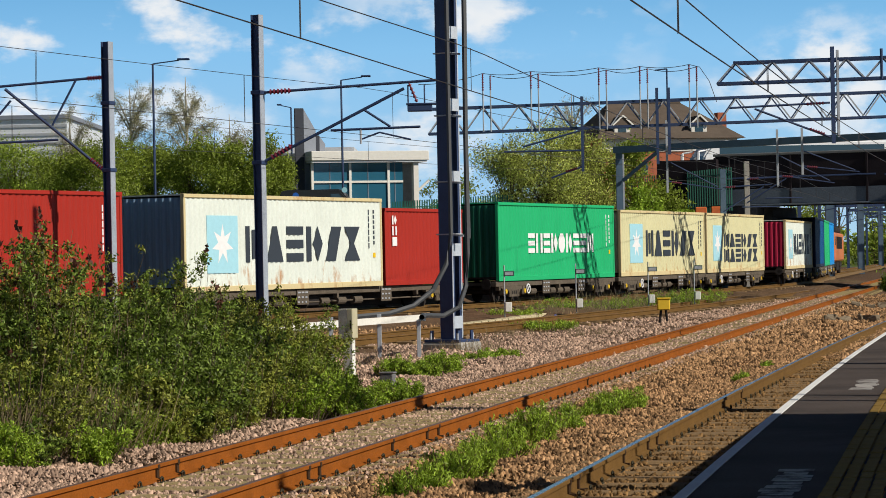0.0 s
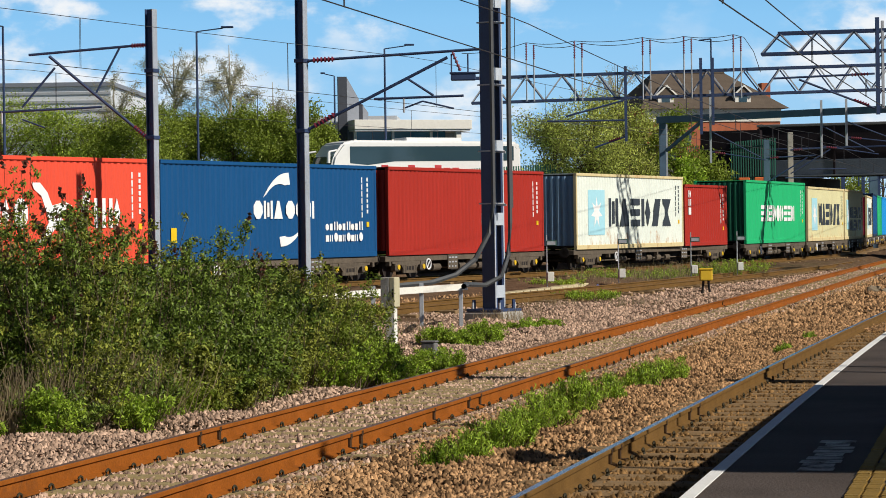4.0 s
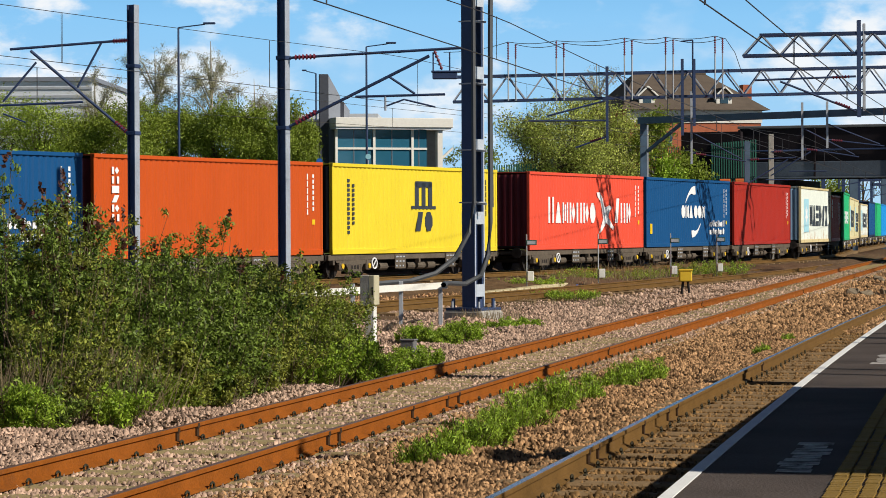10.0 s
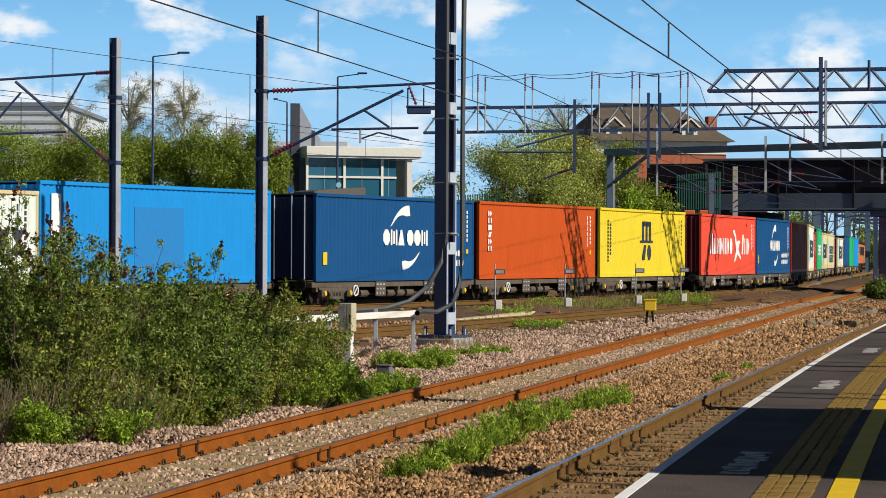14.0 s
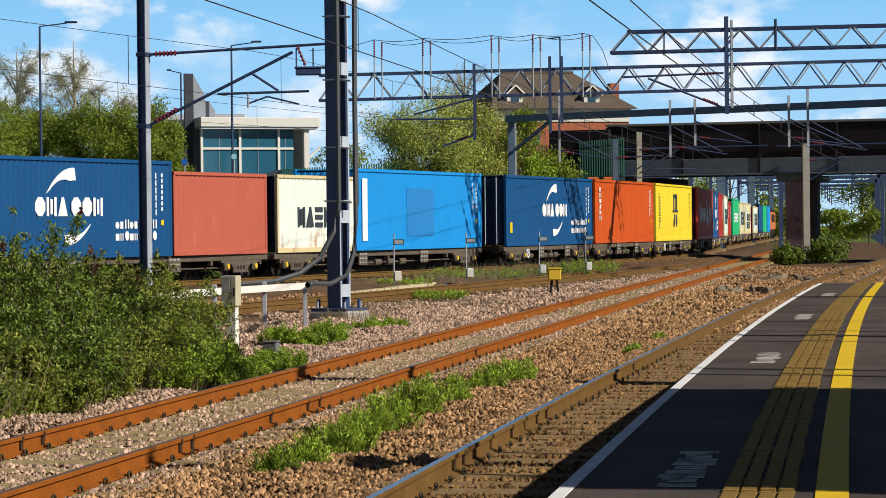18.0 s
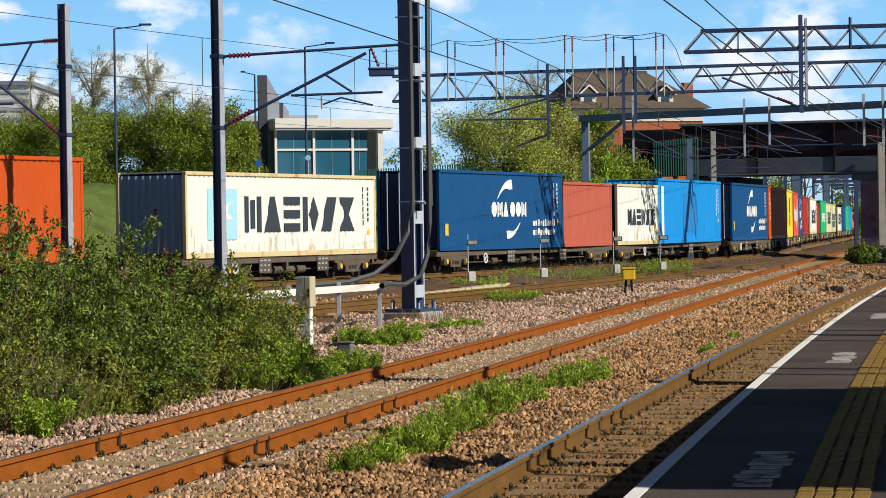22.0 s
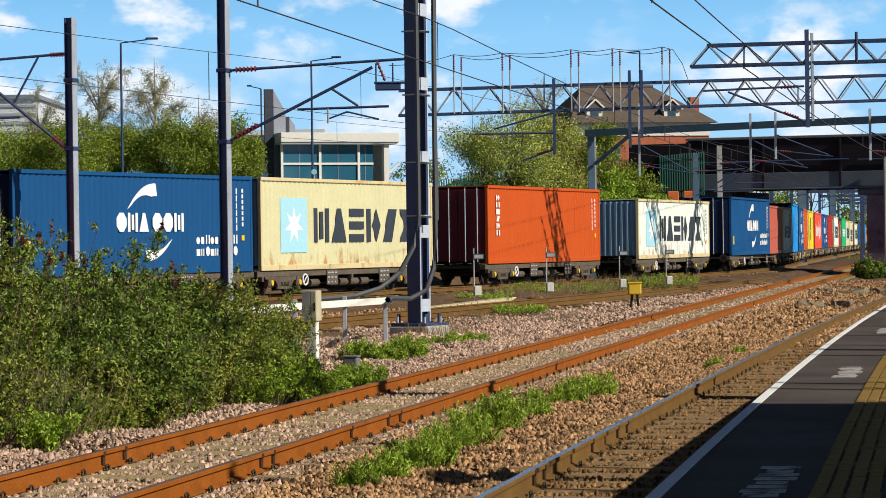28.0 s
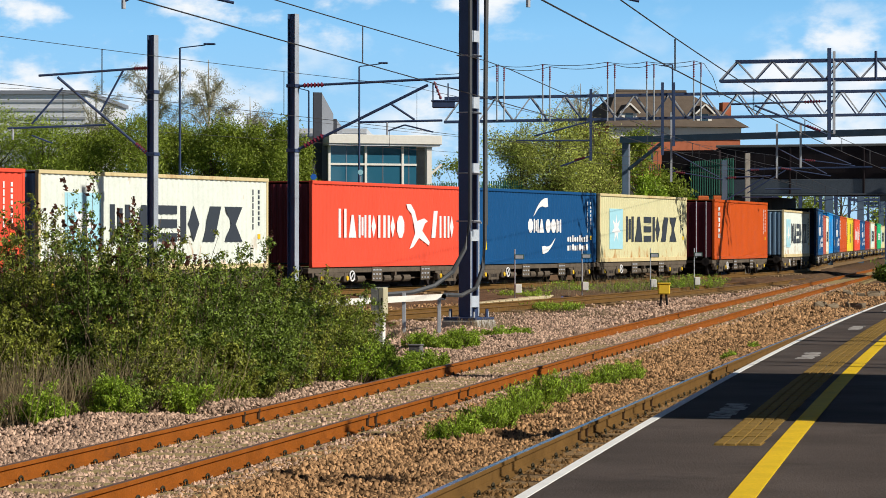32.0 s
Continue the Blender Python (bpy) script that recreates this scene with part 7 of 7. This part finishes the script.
for i, (x, y, w, h, n) in enumerate([(-0.72, 22.8, 0.16, 0.22, 26), (-0.5, 23.6, 0.22, 0.3, 40), (-0.3, 24.6, 0.24, 0.32, 46), (-0.08, 25.8, 0.22, 0.28, 40), (0.1, 27.2, 0.25, 0.3, 46), (0.3, 28.6, 0.28, 0.34, 50), (0.62, 30.2, 0.3, 0.36, 56), (0.95, 31.8, 0.3, 0.34, 50), (1.55, 34.3, 0.25, 0.3, 40), (1.85, 35.8, 0.28, 0.32, 44), (2.15, 37.0, 0.22, 0.26, 30), (4.4, 44.0, 0.15, 0.14, 14), (5.4, 49.0, 0.15, 0.12, 12)]):
    make_shrub(x, y, w * 0.85, h * 1.25, 330 + i, n, 80, M["grass"], "bright green weeds sprouting between the tracks", 0.026, 0.0, -0.3, 0.8, 0.22, 1.3)
for i, (x, y, w, h) in enumerate([(3.0, 98.5, 1.6, 0.7), (4.8, 101, 1.6, 0.6), (6.6, 104, 1.4, 0.8), (8.2, 106.5, 1.2, 0.9), (9.3, 110, 1.5, 0.9), (1.0, 92, 1.4, 0.4), (2.0, 76, 1.2, 0.2)]):
    make_shrub(x, y, w * 0.8, h * 0.75, 350 + i, 60, 40, M["leaf_light"], "rough grass and weeds beside the freight line", 0.045, 0.0, -0.15, 0.8, 0.25, 1.0)


def make_straw(x, y, w, h, n, seed, lean=0.25):
    rng = np.random.default_rng(seed)
    t = thing("dry_grass", (x, y, -0.3), "tuft of dry straw-coloured stalks", "dry grass", "dry grass tufts")
    b = rng.normal(size=(n, 2)) * w * 0.5
    tip = b + rng.normal(size=(n, 2)) * lean * h
    hh = h * rng.uniform(0.5, 1.0, n)
    v = np.zeros((n, 4, 3))
    v[:, 0, :2], v[:, 1, :2] = b - [0.006, 0], b + [0.006, 0]
    v[:, 2, :2], v[:, 3, :2] = tip + [0.002, 0], tip - [0.002, 0]
    v[:, 2, 2] = v[:, 3, 2] = hh
    leaf_part("stalks", v.reshape(-1, 3), M["straw"], t)


for i, (x, y, w, h, n) in enumerate([(-4.95, 27.8, 0.3, 0.8, 120), (-5.35, 27.3, 0.4, 0.85, 140), (-4.35, 29.0, 0.35, 0.9, 110), (-4.05, 29.6, 0.3, 0.8, 70), (-5.9, 26.2, 0.5, 0.9, 120), (-6.6, 28.6, 0.6, 1.0, 160), (-7.6, 28.8, 0.6, 1.1, 160), (-8.6, 29.0, 0.6, 1.0, 140), (-6.0, 27.2, 0.5, 0.7, 100), (-0.5, 58.6, 0.6, 0.4, 100), (0.15, 59.2, 0.5, 0.4, 80), (-1.9, 52.0, 0.5, 0.5, 60), (0.9, 70, 0.8, 0.35, 80), (3.0, 72, 0.9, 0.3, 80), (2.2, 95, 1.4, 0.8, 150), (5.6, 101, 1.4, 0.8, 150), (4.2, 99, 1.6, 0.9, 200), (7.2, 106, 1.6, 0.9, 200), (6.3, 104, 1.5, 0.8, 180), (8.8, 110, 1.4, 0.8, 160)]):
    make_straw(x, y, w, h, n, 400 + i)
# shrubs at the far end of the platform
for i, (x, y, w, h) in enumerate([(10.2, 47, 0.8, 1.2), (11.6, 48, 0.9, 1.4), (9.3, 45, 0.6, 0.8), (24.8, 141.5, 1.0, 1.6), (22.6, 141.0, 0.7, 1.2)]):
    make_shrub(x, y, w, h, 380 + i, 70, 60, M["leaf_bush"], "shrub growing past the platform's end", 0.06 if y < 60 else 0.09, 0.0)


# ---- what moves ----
def motions():
    for ob, a, L, side, z in MOVERS:
        walk(ob, [(t, rail_pose(a + travelled(t), L, side, z)) for t in [i * 1.0 for i in range(33)]])
    # road traffic: seconds, x, y, z, heading; a vehicle's nose points to its own -x
    walk(coach, [(t, pose(x, y, z, 0, 0, r)) for t, x, y, z, r in (
        (0, 13.0, 151.8, 4.95, 14), (1, 6.4, 149.5, 4.0, 14), (2, -0.1, 146.5, 3.9, 14), (2.5, -3.3, 145.2, 3.75, 14), (3, -5.9, 143.6, 3.6, 17), (3.5, -8.5, 142.0, 3.45, 20),
        (4.5, -11.0, 138.5, 3.0, 45), (5.5, -12.8, 134.0, 2.6, 66), (6, -13.9, 131.0, 2.5, 70), (6.5, -14.9, 128.0, 2.1, 68), (8, -19.5, 118.0, 0.9, 60), (12, -45, 95, 0.7, 40), (32, -160, 30, 0.7, 28))])
    walk(car, [(t, pose(x, y, z, 0, 0, r)) for t, x, y, z, r in (
        (0, 10.4, 149.6, 4.62, 14), (0.5, 7.9, 148.8, 4.12, 14), (1, 5.2, 147.9, 3.98, 14), (2, -1.2, 146.0, 3.85, 14), (3, -7.3, 142.8, 3.5, 22), (4, -11.0, 138.2, 2.9, 48), (5, -13.2, 133.5, 2.45, 66),
        (6.5, -17, 124.5, 1.65, 60), (9, -30, 109.0, 0.85, 45), (14, -80, 76.5, 0.7, 30), (32, -155, 33, 0.7, 30))])
    UP = ((0, -150, 38, 0.7, 210), (8, -148, 39, 0.7, 210), (13.5, -47, 98, 0.72, 212), (15.2, -21, 119.5, 1.0, 235), (16.5, -12.8, 135.5, 2.55, 246), (17, -9.5, 141.2, 3.1, 222), (17.5, -4.4, 143.6, 3.5, 196), (18, -2.0, 144.4, 3.6, 200),
          (19, 2.6, 147.2, 3.85, 200), (20.5, 9.5, 151.3, 4.3, 195), (22, 17, 152.8, 5.9, 172), (25, 38, 146.5, 5.93, 161.4), (30, 66, 137.0, 5.93, 161.4), (41, 67, 136.7, 5.93, 161.4))
    for ob, late in ((dark_car, 0.0), (dark_car_2, 8.8)):
        rows = [(0, pose(-150, 38 - 4 * late, 0.7, 0, 0, 210))] + [(t + late, pose(x, y, z, 0, 0, r)) for t, x, y, z, r in UP[1:] if t + late <= 33]
        if rows[-1][0] < 32:
            rows.append((32, rows[-1][1]))
        walk(ob, rows)
    walk(van, [(t, pose(x, y, z, 0, 0, r)) for t, x, y, z, r in (
        (0, -10.6, 142.6, 3.5, -4), (0.5, -9.3, 142.8, 3.6, -4), (1, -6.8, 143.0, 3.7, -4), (1.5, -5.5, 143.3, 3.75, 6), (2, -4.0, 143.7, 3.8, 10), (3, 0.5, 145, 3.9, 14), (5, 11, 151.0, 4.5, 8), (6, 16.5, 151.5, 5.95, -10), (8, 28, 148.2, 5.93, -18.6), (13, 64, 136.0, 5.93, -18.6), (32, 64.2, 135.95, 5.93, -18.6))])
    walk(lorry, [(t, pose(x, y, z, 0, 0, r)) for t, x, y, z, r in (
        (0, 64, 134.5, 5.93, -18.6), (3, 62, 135.2, 5.93, -18.6), (7.5, 24, 148.0, 5.93, -18.6), (8.5, 15.5, 151.0, 5.9, -6), (9.2, 9.6, 150.6, 4.3, 10), (10, 2.5, 147.5, 3.9, 14), (11, -2.4, 145.0, 3.75, 12), (12, -3.9, 144.2, 3.65, 14), (12.5, -5.6, 143.6, 3.55, 16), (13, -7.2, 142.8, 3.42, 18),
        (13.5, -9.2, 141.5, 3.2, 28), (14, -9.9, 140.2, 2.9, 35), (16, -14.6, 133, 2.0, 40), (20, -30, 122, 1.0, 30), (32, -110, 80, 0.9, 28))])


motions()
